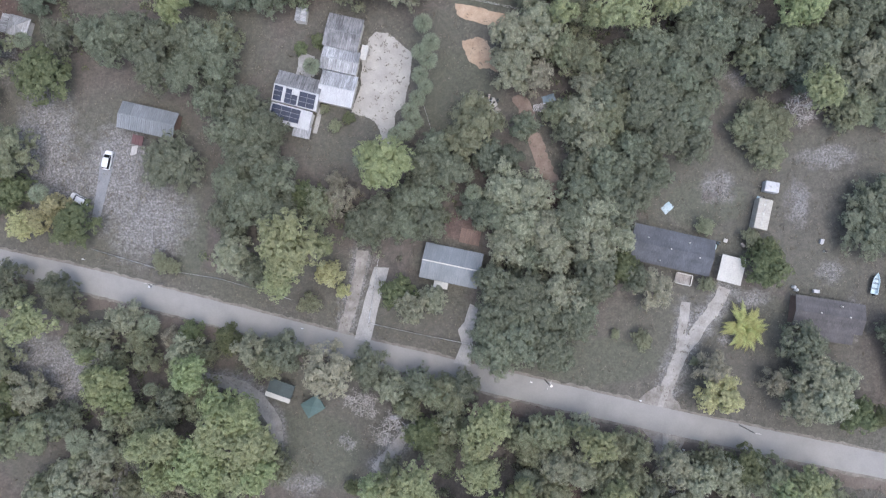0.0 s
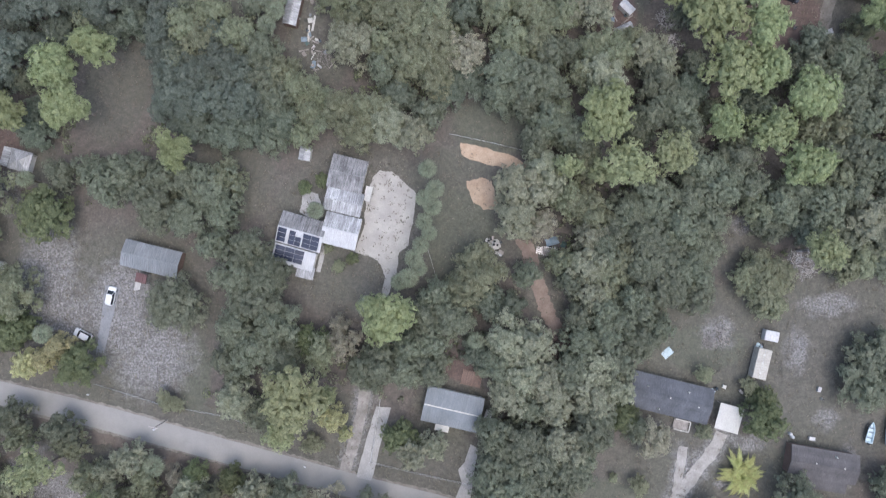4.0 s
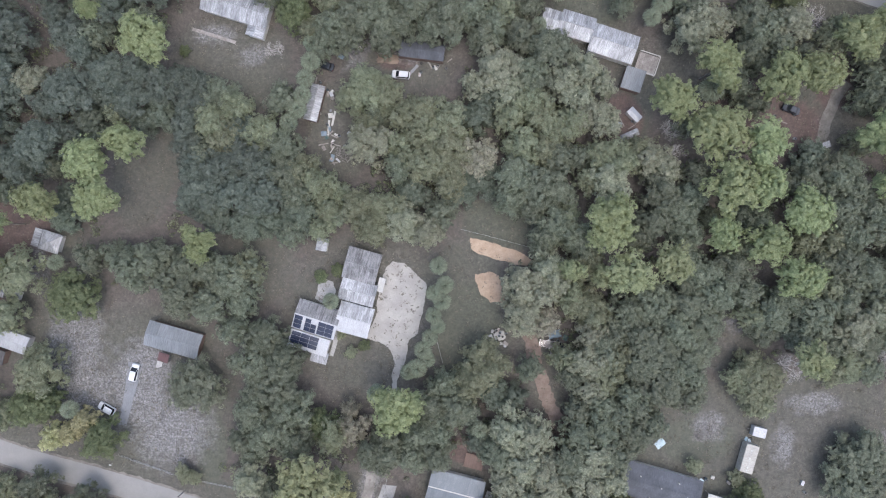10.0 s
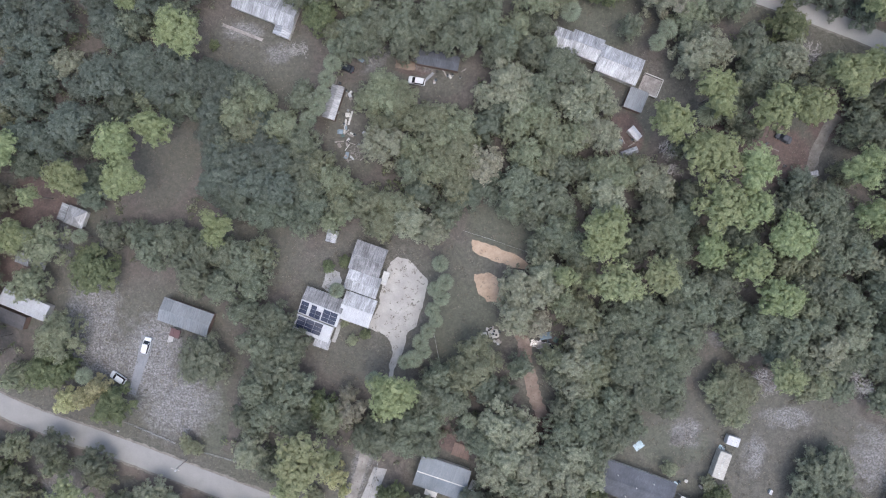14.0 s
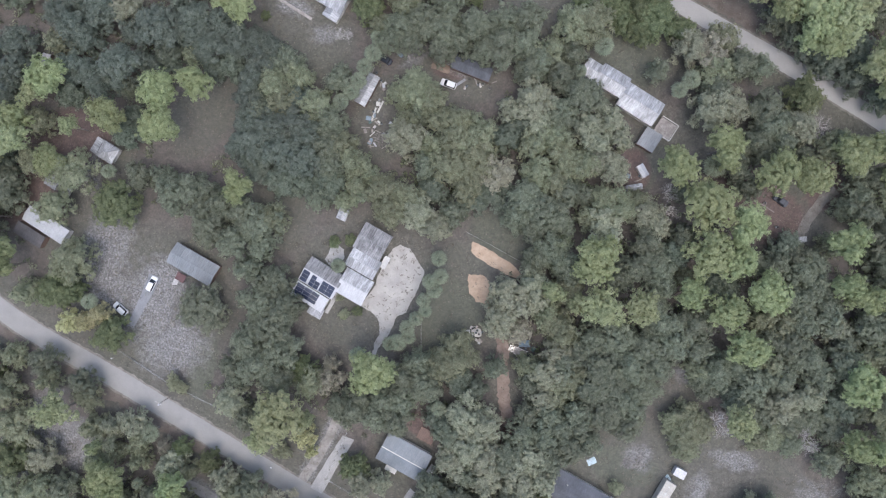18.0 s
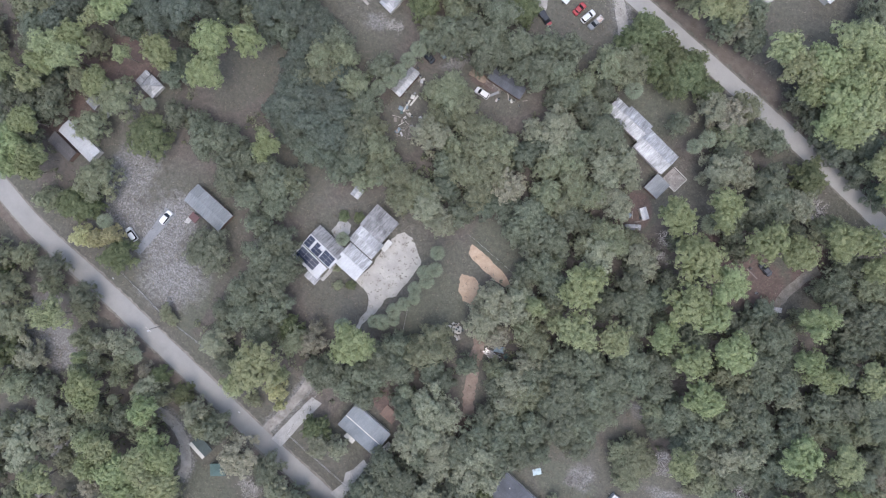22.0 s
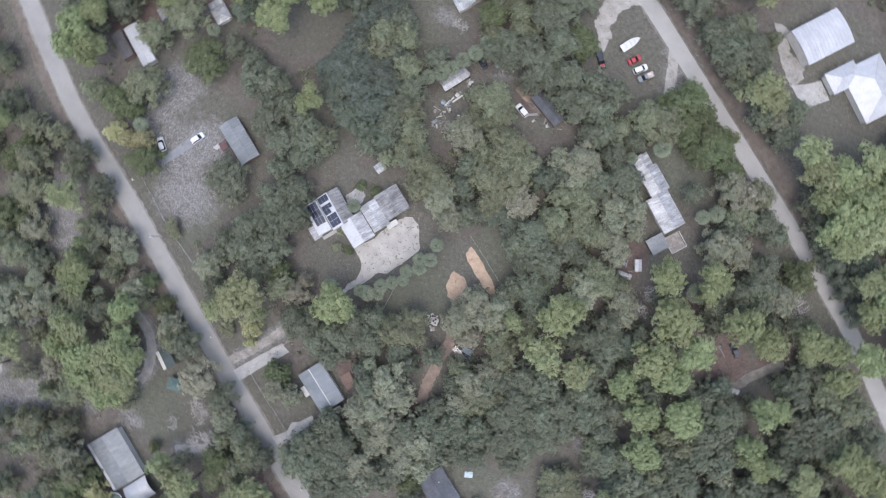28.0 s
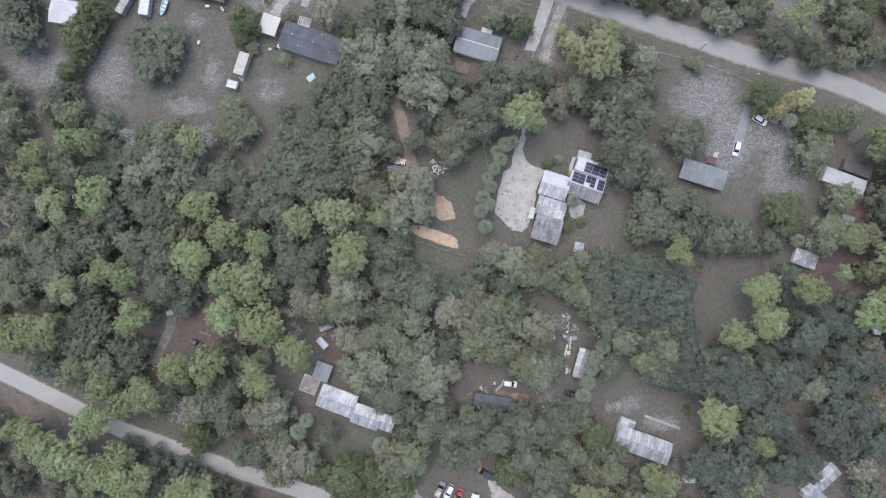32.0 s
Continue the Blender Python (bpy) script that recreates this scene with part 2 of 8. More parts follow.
WHITE_PAINT = surface("white_paint", (0.506, 0.517, 0.528), (0.55, 0.561, 0.572), 0.5, 6.0, 0.3, 0.0, 0.02, 0.03)
SILVER_PAINT = surface("silver_paint", (0.42, 0.43, 0.45), (0.5, 0.51, 0.53), 0.5, 6.0, 0.3, 0.5, 0.02, 0.03)
BLACK_PAINT = surface("black_paint", (0.02, 0.025, 0.035), (0.035, 0.04, 0.05), 0.5, 6.0, 0.25, 0.0, 0.02, 0.03)
GREY_PAINT = surface("grey_paint", (0.15, 0.16, 0.17), (0.2, 0.21, 0.22), 0.5, 6.0, 0.35, 0.2, 0.02, 0.03)
RED_PAINT = surface("red_paint", (0.25, 0.03, 0.035), (0.3, 0.045, 0.05), 0.5, 6.0, 0.3, 0.0, 0.02, 0.03)
GLASS_DARK = surface("tinted_glass", (0.012, 0.015, 0.018), (0.02, 0.022, 0.026), 0.5, 6.0, 0.08, 0.0, 0.0, 0.0)
SOLAR = surface("solar_cells", (0.012, 0.017, 0.035), (0.018, 0.025, 0.05), 0.8, 9.0, 0.2, 0.0, 0.0, 0.15)
RUBBER = surface("rubber", (0.02, 0.02, 0.02), (0.035, 0.035, 0.035), 1.0, 9.0, 0.85)
CHROME = surface("bare_metal", (0.5, 0.5, 0.5), (0.6, 0.6, 0.6), 1.0, 9.0, 0.35, 0.8, 0.02)
ORANGE = surface("pine_straw", (0.15, 0.112, 0.082), (0.2, 0.15, 0.112), 1.0, 9.0, 0.6)
OAK_LEAF = foliage("oak_leaves", (0.157, 0.173, 0.124), (0.197, 0.217, 0.157), (0.272, 0.298, 0.217), 0.48)
DUSK_LEAF = foliage("dusky_leaves", (0.122, 0.142, 0.115), (0.155, 0.179, 0.145), (0.215, 0.245, 0.2), 0.48)
OLIVE_LEAF = foliage("olive_leaves", (0.196, 0.21, 0.138), (0.248, 0.264, 0.175), (0.332, 0.354, 0.24), 0.48)
PALE_LEAF = foliage("mossy_leaves", (0.238, 0.248, 0.178), (0.305, 0.317, 0.23), (0.41, 0.425, 0.32), 0.48)
DARK_LEAF = foliage("dark_leaves", (0.135, 0.158, 0.12), (0.168, 0.196, 0.15), (0.225, 0.262, 0.2), 0.48)
PINE_LEAF = foliage("pine_needles", (0.25, 0.284, 0.15), (0.308, 0.35, 0.19), (0.375, 0.42, 0.24), 0.48)
GREEN_LEAF = foliage("green_leaves", (0.122, 0.142, 0.076), (0.16, 0.185, 0.1), (0.222, 0.252, 0.14), 0.48)
LIME_LEAF = foliage("lime_leaves", (0.272, 0.295, 0.17), (0.334, 0.362, 0.21), (0.402, 0.436, 0.258), 0.48)
YELLOW_LEAF = foliage("yellow_leaves", (0.334, 0.326, 0.188), (0.422, 0.411, 0.237), (0.584, 0.57, 0.329), 0.48)
BROWN_LEAF = foliage("brownish_leaves", (0.244, 0.235, 0.18), (0.307, 0.296, 0.227), (0.426, 0.41, 0.314), 0.48)
FEATHER_LEAF = foliage("feather_fronds", (0.34, 0.36, 0.14), (0.43, 0.45, 0.19), (0.55, 0.56, 0.27), 0.48)
DRY_GRASS = foliage("dry_grass", (0.1, 0.092, 0.07), (0.14, 0.13, 0.1), (0.26, 0.245, 0.21), 0.3)
PALM_LEAF = foliage("palm_fronds", (0.165, 0.188, 0.132), (0.205, 0.233, 0.165), (0.28, 0.315, 0.228), 0.48)


# ---- building blocks ----
def part(name, bm, material, parent=None, label=""):
    me = bpy.data.meshes.new(name)
    bm.to_mesh(me)
    bm.free()
    me.materials.append(material)
    ob = new(name, me)
    ob.parent = parent
    return tagged(ob, label)


def raw_part(name, verts, faces, material, parent=None, label="", smooth=False):
    me = bpy.data.meshes.new(name)
    me.from_pydata(verts, [], faces)
    if smooth:
        me.polygons.foreach_set("use_smooth", [True] * len(me.polygons))
    me.materials.append(material)
    ob = new(name, me)
    ob.parent = parent
    return tagged(ob, label)


def thing(name, x, y, z=0.0, yaw=0.0, label="", category="", group="", kind=""):
    e = new(name)
    e.empty_display_size = 0.3
    e.matrix_basis = pose(x, y, z, 0, 0, yaw)
    return tagged(e, label, category, group, kind)


def box_bm(sx, sy, sz, x=0.0, y=0.0, z=0.0, bevel=0.0, bm=None):
    """A box with its base at z, edges rounded."""
    bm = bm or bmesh.new()
    made = bmesh.ops.create_cube(bm, size=1.0, matrix=Matrix.Translation((x, y, z + sz / 2)) @ Matrix.Diagonal((sx, sy, sz, 1)))
    if bevel:
        edges = {e for v in made["verts"] for e in v.link_edges}
        bmesh.ops.bevel(bm, geom=list(edges), offset=bevel, segments=2, affect="EDGES")
    return bm


def tube_bm(r0, r1, z0, z1, x=0.0, y=0.0, sides=12, bm=None):
    bm = bm or bmesh.new()
    bmesh.ops.create_cone(bm, cap_ends=True, segments=sides, radius1=r0, radius2=r1, depth=z1 - z0, matrix=Matrix.Translation((x, y, (z0 + z1) / 2)))
    return bm


def bar_bm(a, b, r, sides=6, bm=None):
    """A round bar from a to b."""
    bm = bm or bmesh.new()
    a, b = Vector(a), Vector(b)
    m = Matrix.Translation((a + b) / 2) @ (b - a).to_track_quat("Z", "Y").to_matrix().to_4x4()
    bmesh.ops.create_cone(bm, cap_ends=True, segments=sides, radius1=r, radius2=r, depth=(b - a).length, matrix=m)
    return bm


def loft_bm(levels, corners=3):
    """A closed shell through rounded rectangles: rows of (z, x0, x1, half width, corner radius)."""
    bm = bmesh.new()
    rings = []
    for z, x0, x1, w, r in levels:
        ring = []
        for cx, cy, start in ((x1 - r, w - r, 0), (x0 + r, w - r, 90), (x0 + r, r - w, 180), (x1 - r, r - w, 270)):
            for i in range(corners + 1):
                a = radians(start + 90 * i / corners)
                ring.append(bm.verts.new((cx + r * math.cos(a), cy + r * math.sin(a), z)))
        rings.append(ring)
    k = len(rings[0])
    for lo, hi in zip(rings, rings[1:]):
        for i in range(k):
            bm.faces.new((lo[i], lo[(i + 1) % k], hi[(i + 1) % k], hi[i]))
    bm.faces.new(rings[0][::-1])
    bm.faces.new(rings[-1])
    return bm


def ragged(points, step=0.8, wobble=0.35, seed=0):
    """The outline through the points, cut into short steps that wander a little."""
    out, n = [], len(points)
    for i in range(n):
        a, b = Vector(points[i]), Vector(points[(i + 1) % n])
        cuts = max(1, int((b - a).length / step))
        for j in range(cuts):
            p = a.lerp(b, j / cuts)
            q = Vector((p.x * 0.45 + seed, p.y * 0.45, seed * 1.7))
            out.append((p.x + wobble * (noise.noise(q) + 0.45 * noise.noise(q * 3.7)), p.y + wobble * (noise.noise(q + Vector((9, 5, 3))) + 0.45 * noise.noise(q * 3.7 + Vector((4, 8, 1))))))
    return out


def slab(name, points, material, top, label, category, wobble=0.0, depth=0.12):
    """A flat piece of paving or bare ground with its edge, lying on the soil."""
    pts = ragged(points, 0.45, wobble, len(points)) if wobble else points
    bm = bmesh.new()
    lo = [bm.verts.new((x, y, top - depth)) for x, y in pts]
    hi = [bm.verts.new((x, y, top)) for x, y in pts]
    f = bm.faces.new(hi)
    for i in range(len(pts)):
        bm.faces.new((lo[i], lo[(i + 1) % len(pts)], hi[(i + 1) % len(pts)], hi[i]))
    if f.normal.z < 0:
        bmesh.ops.reverse_faces(bm, faces=bm.faces[:])
    bmesh.ops.triangulate(bm, faces=[f])
    return tagged(part(name, bm, material), label, category, kind="structure")


def band(name, line, width, material, top, label, category, wobble=0.3, depth=0.15, step=0.8):
    """A road or track of some width along a line, with worn edges."""
    pts = []
    for (ax, ay), (bx, by) in zip(line, line[1:]):
        cuts = max(1, int(math.hypot(bx - ax, by - ay) / step))
        pts += [(ax + (bx - ax) * i / cuts, ay + (by - ay) * i / cuts) for i in range(cuts)]
    pts.append(line[-1])
    k = 9
    smooth = []
    for i in range(len(pts)):
        near = pts[max(0, i - k):i + k + 1]
        if min(i, len(pts) - 1 - i) < k:
            j = min(i, len(pts) - 1 - i)
            near = pts[i - j:i + j + 1]
        smooth.append((sum(p[0] for p in near) / len(near), sum(p[1] for p in near) / len(near)))
    verts, faces = [], []
    for i, (x, y) in enumerate(smooth):
        (ax, ay), (bx, by) = smooth[max(0, i - 1)], smooth[min(len(smooth) - 1, i + 1)]
        d = math.hypot(bx - ax, by - ay) or 1
        nx, ny = -(by - ay) / d, (bx - ax) / d
        l = width / 2 + wobble * (0.5 * noise.noise((x * 0.2, y * 0.2, 1.0)) + 0.7 * noise.noise((x * 1.7, y * 1.7, 4.0)))
        r = width / 2 + wobble * (0.5 * noise.noise((x * 0.2, y * 0.2, 7.0)) + 0.7 * noise.noise((x * 1.7, y * 1.7, 9.0)))
        verts += [(x + nx * l, y + ny * l, top - depth), (x + nx * l, y + ny * l, top), (x, y, top + 0.02), (x - nx * r, y - ny * r, top), (x - nx * r, y - ny * r, top - depth)]
        if i:
            a, b = (i - 1) * 5, i * 5
            faces += [(a + j, a + j + 1, b + j + 1, b + j) for j in range(4)]
    return tagged(raw_part(name, verts, faces, material), label, category, kind="structure")


# ---- ground ----
SOUTH_ROAD = ((-330.2, 59.7), (-190.2, -18.3), (-129.1, -45.8), (-111.1, -53.3), (-103.9, -55.3), (-83.5, -60.4), (-65.8, -65.6), (-25.7, -77.3), (4.9, -85.5), (45.1, -96.2), (74.9, -103.5), (95.5, -108.3), (149.9, -121.3), (329.9, -165.3))
NORTH_ROAD = ((-330, 190), (-140, 127), (-51.5, 99.3), (-32.5, 93.4), (-7, 87.6), (18.3, 81), (45, 74.2), (74.4, 66.3), (101, 58.3), (117, 51.5), (134, 44.3), (330, -40))
MASKS = {"yard": [], "sand": [], "red": [], "green": []}


def area(mask, x, y, rx, ry, turn=0.0):
    MASKS[mask].append((x, y, rx, ry, radians(turn)))


def road_gap(x, y):
    """How far (x, y) lies from the nearer road's middle."""
    best = np.full(np.shape(x), 1e9)
    for line in (SOUTH_ROAD, NORTH_ROAD):
        for (ax, ay), (bx, by) in zip(line, line[1:]):
            dx, dy = bx - ax, by - ay
            s = np.clip(((x - ax) * dx + (y - ay) * dy) / (dx * dx + dy * dy), 0, 1)
            best = np.minimum(best, np.hypot(x - ax - s * dx, y - ay - s * dy))
    return best


def mask_at(mask, x, y):
    """1 inside an area, falling to 0 over its rim."""
    value = np.zeros(np.shape(x))
    for cx, cy, rx, ry, a in MASKS[mask]:
        u, v = (x - cx) * math.cos(a) + (y - cy) * math.sin(a), (y - cy) * math.cos(a) - (x - cx) * math.sin(a)
        value = np.maximum(value, np.clip(1.6 - 1.1 * np.hypot(u / rx, v / ry), 0, 1))
    if mask == "yard":
        value = np.maximum(value, np.clip(2.2 - road_gap(x, y) / 5.5, 0, 1))
    return value


area("yard", -75.5, -36.4, 22.9, 20.2, 0)
area("yard", -20.7, -18.5, 20.2, 20.2, 0)
area("yard", -50.6, -6.3, 12.1, 10.8, 0)
area("yard", 2.4, -19.8, 12.8, 20.2, 0)
area("yard", -75.1, 16.8, 8.1, 14.8, -15)
area("yard", -54.4, 42.4, 14.8, 12.1, 0)
area("yard", -28.0, 26.2, 8.1, 12.1, 0)
area("yard", -13.8, 42.2, 13.5, 8.1, 0)
area("yard", 81.6, 27.8, 8.1, 5.7, 0)
area("yard", 89.5, 32.4, 4.0, 8.1, 0)
area("yard", 11.8, 4.5, 10.8, 8.1, 0)
area("yard", 73.6, -47.9, 31.0, 16.2, 0)
area("yard", 90.9, -39.8, 14.8, 9.4, 0)
area("yard", 66.8, -23.7, 7.4, 8.1, 0)
area("yard", -96.0, -18.6, 10.8, 18.9, 0)
area("yard", -101.4, -2.2, 12.1, 8.1, 0)
area("yard", 57.0, 44.5, 9.4, 10.8, 0)
area("yard", 63.6, -81.6, 29.7, 14.2, -15)
area("yard", 87.4, -63.4, 12.9, 11.6, 0)
area("yard", 28.1, -82.9, 15.5, 7.7, -15)
area("yard", -4.7, -71.5, 14.2, 7.7, -15)
area("yard", -30.0, -97.4, 16.8, 11.6, 0)
area("yard", -92.1, -80.1, 11.6, 6.4, 0)
area("yard", -96.2, -95.3, 7.7, 12.9, 0)
area("yard", 57.5, 96.6, 18.4, 11.7, 60)
area("yard", 1.6, 70.9, 15.1, 13.4, 60)
area("yard", 35.2, 59.6, 10.1, 16.8, -60)
area("yard", -27.6, -65.9, 10.1, 10.1, 0)
area("yard", 86.9, 29.3, 15.1, 11.7, 0)
area("yard", -39.8, 83.6, 21.9, 10.1, 0)
area("yard", -3.8, 69.6, 16.8, 16.8, 0)
area("yard", -19.8, 105.8, 23.6, 10.1, 0)
area("yard", -26.8, -100.9, 18.5, 10.1, 0)
area("yard", 32.0, -134.3, 18.5, 6.7, 0)
area("yard", -72.0, -121.3, 10.1, 15.2, 0)
area("yard", 96.5, -55.1, 26.9, 18.5, 0)
area("yard", 128.5, -50.2, 15.1, 10.1, 0)
area("yard", -112.9, -3.4, 13.9, 10.8, 0)
area("yard", -107.1, -18.6, 8.1, 13.5, 0)
area("sand", -68.7, -47.3, 10.1, 9.4, 0)
area("sand", -76.9, -37.7, 8.1, 12.1, 0)
area("sand", -92.6, -26.8, 6.7, 12.8, 0)
area("sand", -90.7, -37.8, 8.1, 8.1, 0)
area("sand", -75.4, -30.9, 6.7, 6.7, 0)
area("sand", 86.9, -39.1, 5.4, 2.7, 0)
area("sand", 79.6, -49.3, 2.7, 5.4, 0)
area("sand", 61.9, -44.6, 3.8, 3.8, 0)
area("sand", -92.1, -78.8, 11.0, 5.2, 0)
area("sand", -88.2, -84.0, 7.7, 4.5, 0)
area("sand", -63.5, -132.2, 10.1, 7.5, 0)
area("sand", -60.8, -124.7, 6.7, 5.0, 0)
area("sand", 130.0, -47.6, 12.6, 6.7, 0)
area("sand", 111.3, -47.5, 7.6, 9.3, 0)
area("sand", -19.2, 100.8, 8.4, 6.7, 0)
area("sand", -10.1, 111.9, 11.8, 4.2, 0)
area("sand", 86.0, -64.6, 3.2, 2.3, 0)
area("sand", 90.4, -74.9, 1.5, 5.2, 0)
area("sand", 67.4, -70.3, 4.5, 2.1, 0)
area("sand", 62.5, -79.0, 2.6, 1.8, 0)
area("sand", 16.0, 91.2, 4.7, 5.9, 0)
area("sand", -34.2, -108.7, 4.5, 2.6, 0)
area("sand", -62.6, -123.1, 7.6, 5.1, 0)
area("sand", -46.6, -115.2, 4.2, 1.7, 0)
area("sand", -49.0, 44.4, 3.2, 2.6, 0)
area("sand", -58.4, 49.2, 5.4, 2.7, 0)
area("sand", -101.4, -7.7, 2.7, 6.7, 0)
area("sand", -11.1, 44.9, 4.0, 2.4, 0)
area("sand", -24.6, 46.3, 4.0, 5.4, 0)
area("sand", 87.0, -38.4, 6.7, 2.5, 0)
area("sand", 68.1, -19.6, 4.0, 1.9, 0)
area("red", -107.5, 1.2, 9.4, 8.1, 0)
area("red", -111.2, -3.6, 13.9, 9.3, 0)
area("red", -118.4, -18.3, 9.3, 9.3, 0)
area("red", 66.4, 33.8, 6.7, 5.4, 0)
area("red", 90.1, 39.0, 4.7, 7.4, 0)
area("red", 78.3, 27.8, 9.4, 6.1, 0)
area("red", -13.8, 44.2, 5.4, 3.4, 0)
area("red", 3.7, -51.0, 5.4, 3.4, 0)
area("red", 12.4, -92.5, 11.6, 2.6, 0)
area("red", -2.7, -86.9, 7.7, 1.9, 0)
area("red", 21.4, -115.8, 8.4, 8.4, 0)
area("red", 39.8, 28.6, 5.4, 6.7, 0)
area("red", 75.4, 27.3, 10.1, 8.4, 0)
area("red", 26.7, -46.8, 6.7, 5.4, 0)
area("green", 3.7, -22.5, 8.1, 12.1, 0)
area("green", 11.8, 4.5, 9.4, 6.7, 0)
area("green", -59.1, -51.4, 4.0, 9.4, 0)
area("green", 33.2, -83.0, 14.2, 5.2, 0)
area("green", -30.1, -101.2, 9.0, 7.7, 0)
area("green", 58.9, -48.0, 9.4, 5.4, 0)
area("green", 31.7, 58.5, 8.4, 10.1, 0)
area("green", -38.1, -100.1, 11.7, 8.4, 0)
area("yard", -96.6, -79.2, 5.0, 10.1, 0)
area("sand", -98.9, -80.2, 7.1, 12.6, 0)
area("yard", -107.9, -96.4, 5.0, 8.4, 0)
area("yard", 21.5, -33.0, 4.5, 12.0, 18)
area("yard", 42.0, 30.0, 5.0, 7.0, 0)
area("yard", 45.0, 108.0, 24.0, 17.0, -15)
area("yard", -15.0, 112.0, 16.0, 14.0, -15)
area("sand", -23.8, -72.5, 4.7, 2.8, 71)
area("yard", -23.8, -72.5, 4.7, 2.4, 71)
area("sand", -22.0, -67.2, 3.9, 2.8, 70)
area("yard", -22.0, -67.2, 3.9, 2.4, 70)
area("sand", -20.7, -62.8, 3.8, 2.8, 77)
area("yard", -20.7, -62.8, 3.8, 2.4, 77)
area("sand", -19.8, -58.2, 3.7, 2.8, 79)
area("yard", -19.8, -58.2, 3.7, 2.4, 79)
area("sand", 46.5, -93.5, 3.5, 2.9, 68)
area("yard", 46.5, -93.5, 3.5, 2.5, 68)
area("sand", 48.2, -89.2, 4.0, 2.9, 66)
area("yard", 48.2, -89.2, 4.0, 2.5, 66)
area("sand", 50.3, -84.0, 4.8, 2.9, 69)
area("yard", 50.3, -84.0, 4.8, 2.5, 69)
area("sand", 53.0, -79.3, 3.8, 2.9, 46)
area("yard", 53.0, -79.3, 3.8, 2.5, 46)
area("sand", 56.2, -76.3, 3.5, 2.9, 38)
area("yard", 56.2, -76.3, 3.5, 2.5, 38)
area("sand", 59.0, -73.2, 3.5, 2.9, 56)
area("yard", 59.0, -73.2, 3.5, 2.5, 56)
area("sand", 61.1, -69.5, 3.7, 2.9, 66)
area("yard", 61.1, -69.5, 3.7, 2.5, 66)
area("sand", 51.9, -78.5, 4.1, 2.2, 78)
area("yard", 51.9, -78.5, 4.1, 1.9, 78)
area("sand", 52.8, -73.2, 4.4, 2.2, 81)
area("yard", 52.8, -73.2, 4.4, 1.9, 81)
area("sand", 47.1, -98.8, 3.8, 2.8, -77)
area("yard", 47.1, -98.8, 3.8, 2.4, -77)
area("sand", 47.2, -103.5, 4.0, 2.8, -99)
area("yard", 47.2, -103.5, 4.0, 2.4, -99)
area("sand", 45.5, -109.5, 5.5, 2.8, -110)
area("yard", 45.5, -109.5, 5.5, 2.4, -110)
area("sand", 42.6, -117.5, 6.7, 2.8, -109)
area("yard", 42.6, -117.5, 6.7, 2.4, -109)
area("sand", -59.1, -84.3, 4.4, 2.3, -6)
area("yard", -59.1, -84.3, 4.4, 2.0, -6)
area("sand", -54.0, -84.1, 3.8, 2.3, 12)
area("yard", -54.0, -84.1, 3.8, 2.0, 12)
area("sand", -49.2, -84.7, 4.3, 2.3, -23)
area("yard", -49.2, -84.7, 4.3, 2.0, -23)
area("sand", -44.5, -87.9, 4.5, 2.3, -45)
area("yard", -44.5, -87.9, 4.5, 2.0, -45)
area("sand", -41.4, -92.0, 3.7, 2.3, -61)
area("yard", -41.4, -92.0, 3.7, 2.0, -61)
area("sand", -40.3, -96.2, 3.7, 2.3, -91)
area("yard", -40.3, -96.2, 3.7, 2.0, -91)
area("sand", -9.6, -97.0, 3.4, 2.8, -133)
area("yard", -9.6, -97.0, 3.4, 2.4, -133)
area("sand", -12.8, -100.2, 3.9, 2.8, -136)
area("yard", -12.8, -100.2, 3.9, 2.4, -136)
area("sand", -16.3, -103.8, 4.2, 2.8, -131)
area("yard", -16.3, -103.8, 4.2, 2.4, -131)
area("sand", -75.3, -102.2, 3.1, 2.2, -99)
area("yard", -75.3, -102.2, 3.1, 1.9, -99)
area("sand", -75.9, -107.0, 4.6, 2.2, -95)
area("yard", -75.9, -107.0, 4.6, 1.9, -95)
area("sand", 7.8, 81.4, 4.0, 2.9, -45)
area("yard", 7.8, 81.4, 4.0, 2.5, -45)
area("sand", 11.2, 77.6, 4.1, 2.9, -50)
area("yard", 11.2, 77.6, 4.1, 2.5, -50)
area("sand", 14.1, 72.6, 4.9, 2.9, -66)
area("yard", 14.1, 72.6, 4.9, 2.5, -66)
area("sand", -24.0, 97.0, 5.7, 4.2, 40)
area("yard", -24.0, 97.0, 5.7, 3.5, 40)
area("sand", -18.2, 102.5, 5.9, 4.2, 47)
area("yard", -18.2, 102.5, 5.9, 3.5, 47)
area("sand", -14.1, 108.8, 5.3, 4.2, 65)
area("yard", -14.1, 108.8, 5.3, 3.5, 65)
area("sand", -11.6, 116.5, 6.5, 4.2, 77)
area("yard", -11.6, 116.5, 6.5, 3.5, 77)
area("yard", -74.0, -127.8, 1.6, 7.4, 0)
area("sand", -74.0, -127.8, 1.5, 7.4, 0)
area("sand", -62.1, -124.3, 4.3, 2.6, 0)
area("sand", -45.9, -115.4, 3.3, 1.6, 0)
area("yard", -76.7, -106.7, 1.6, 3.0, 0)


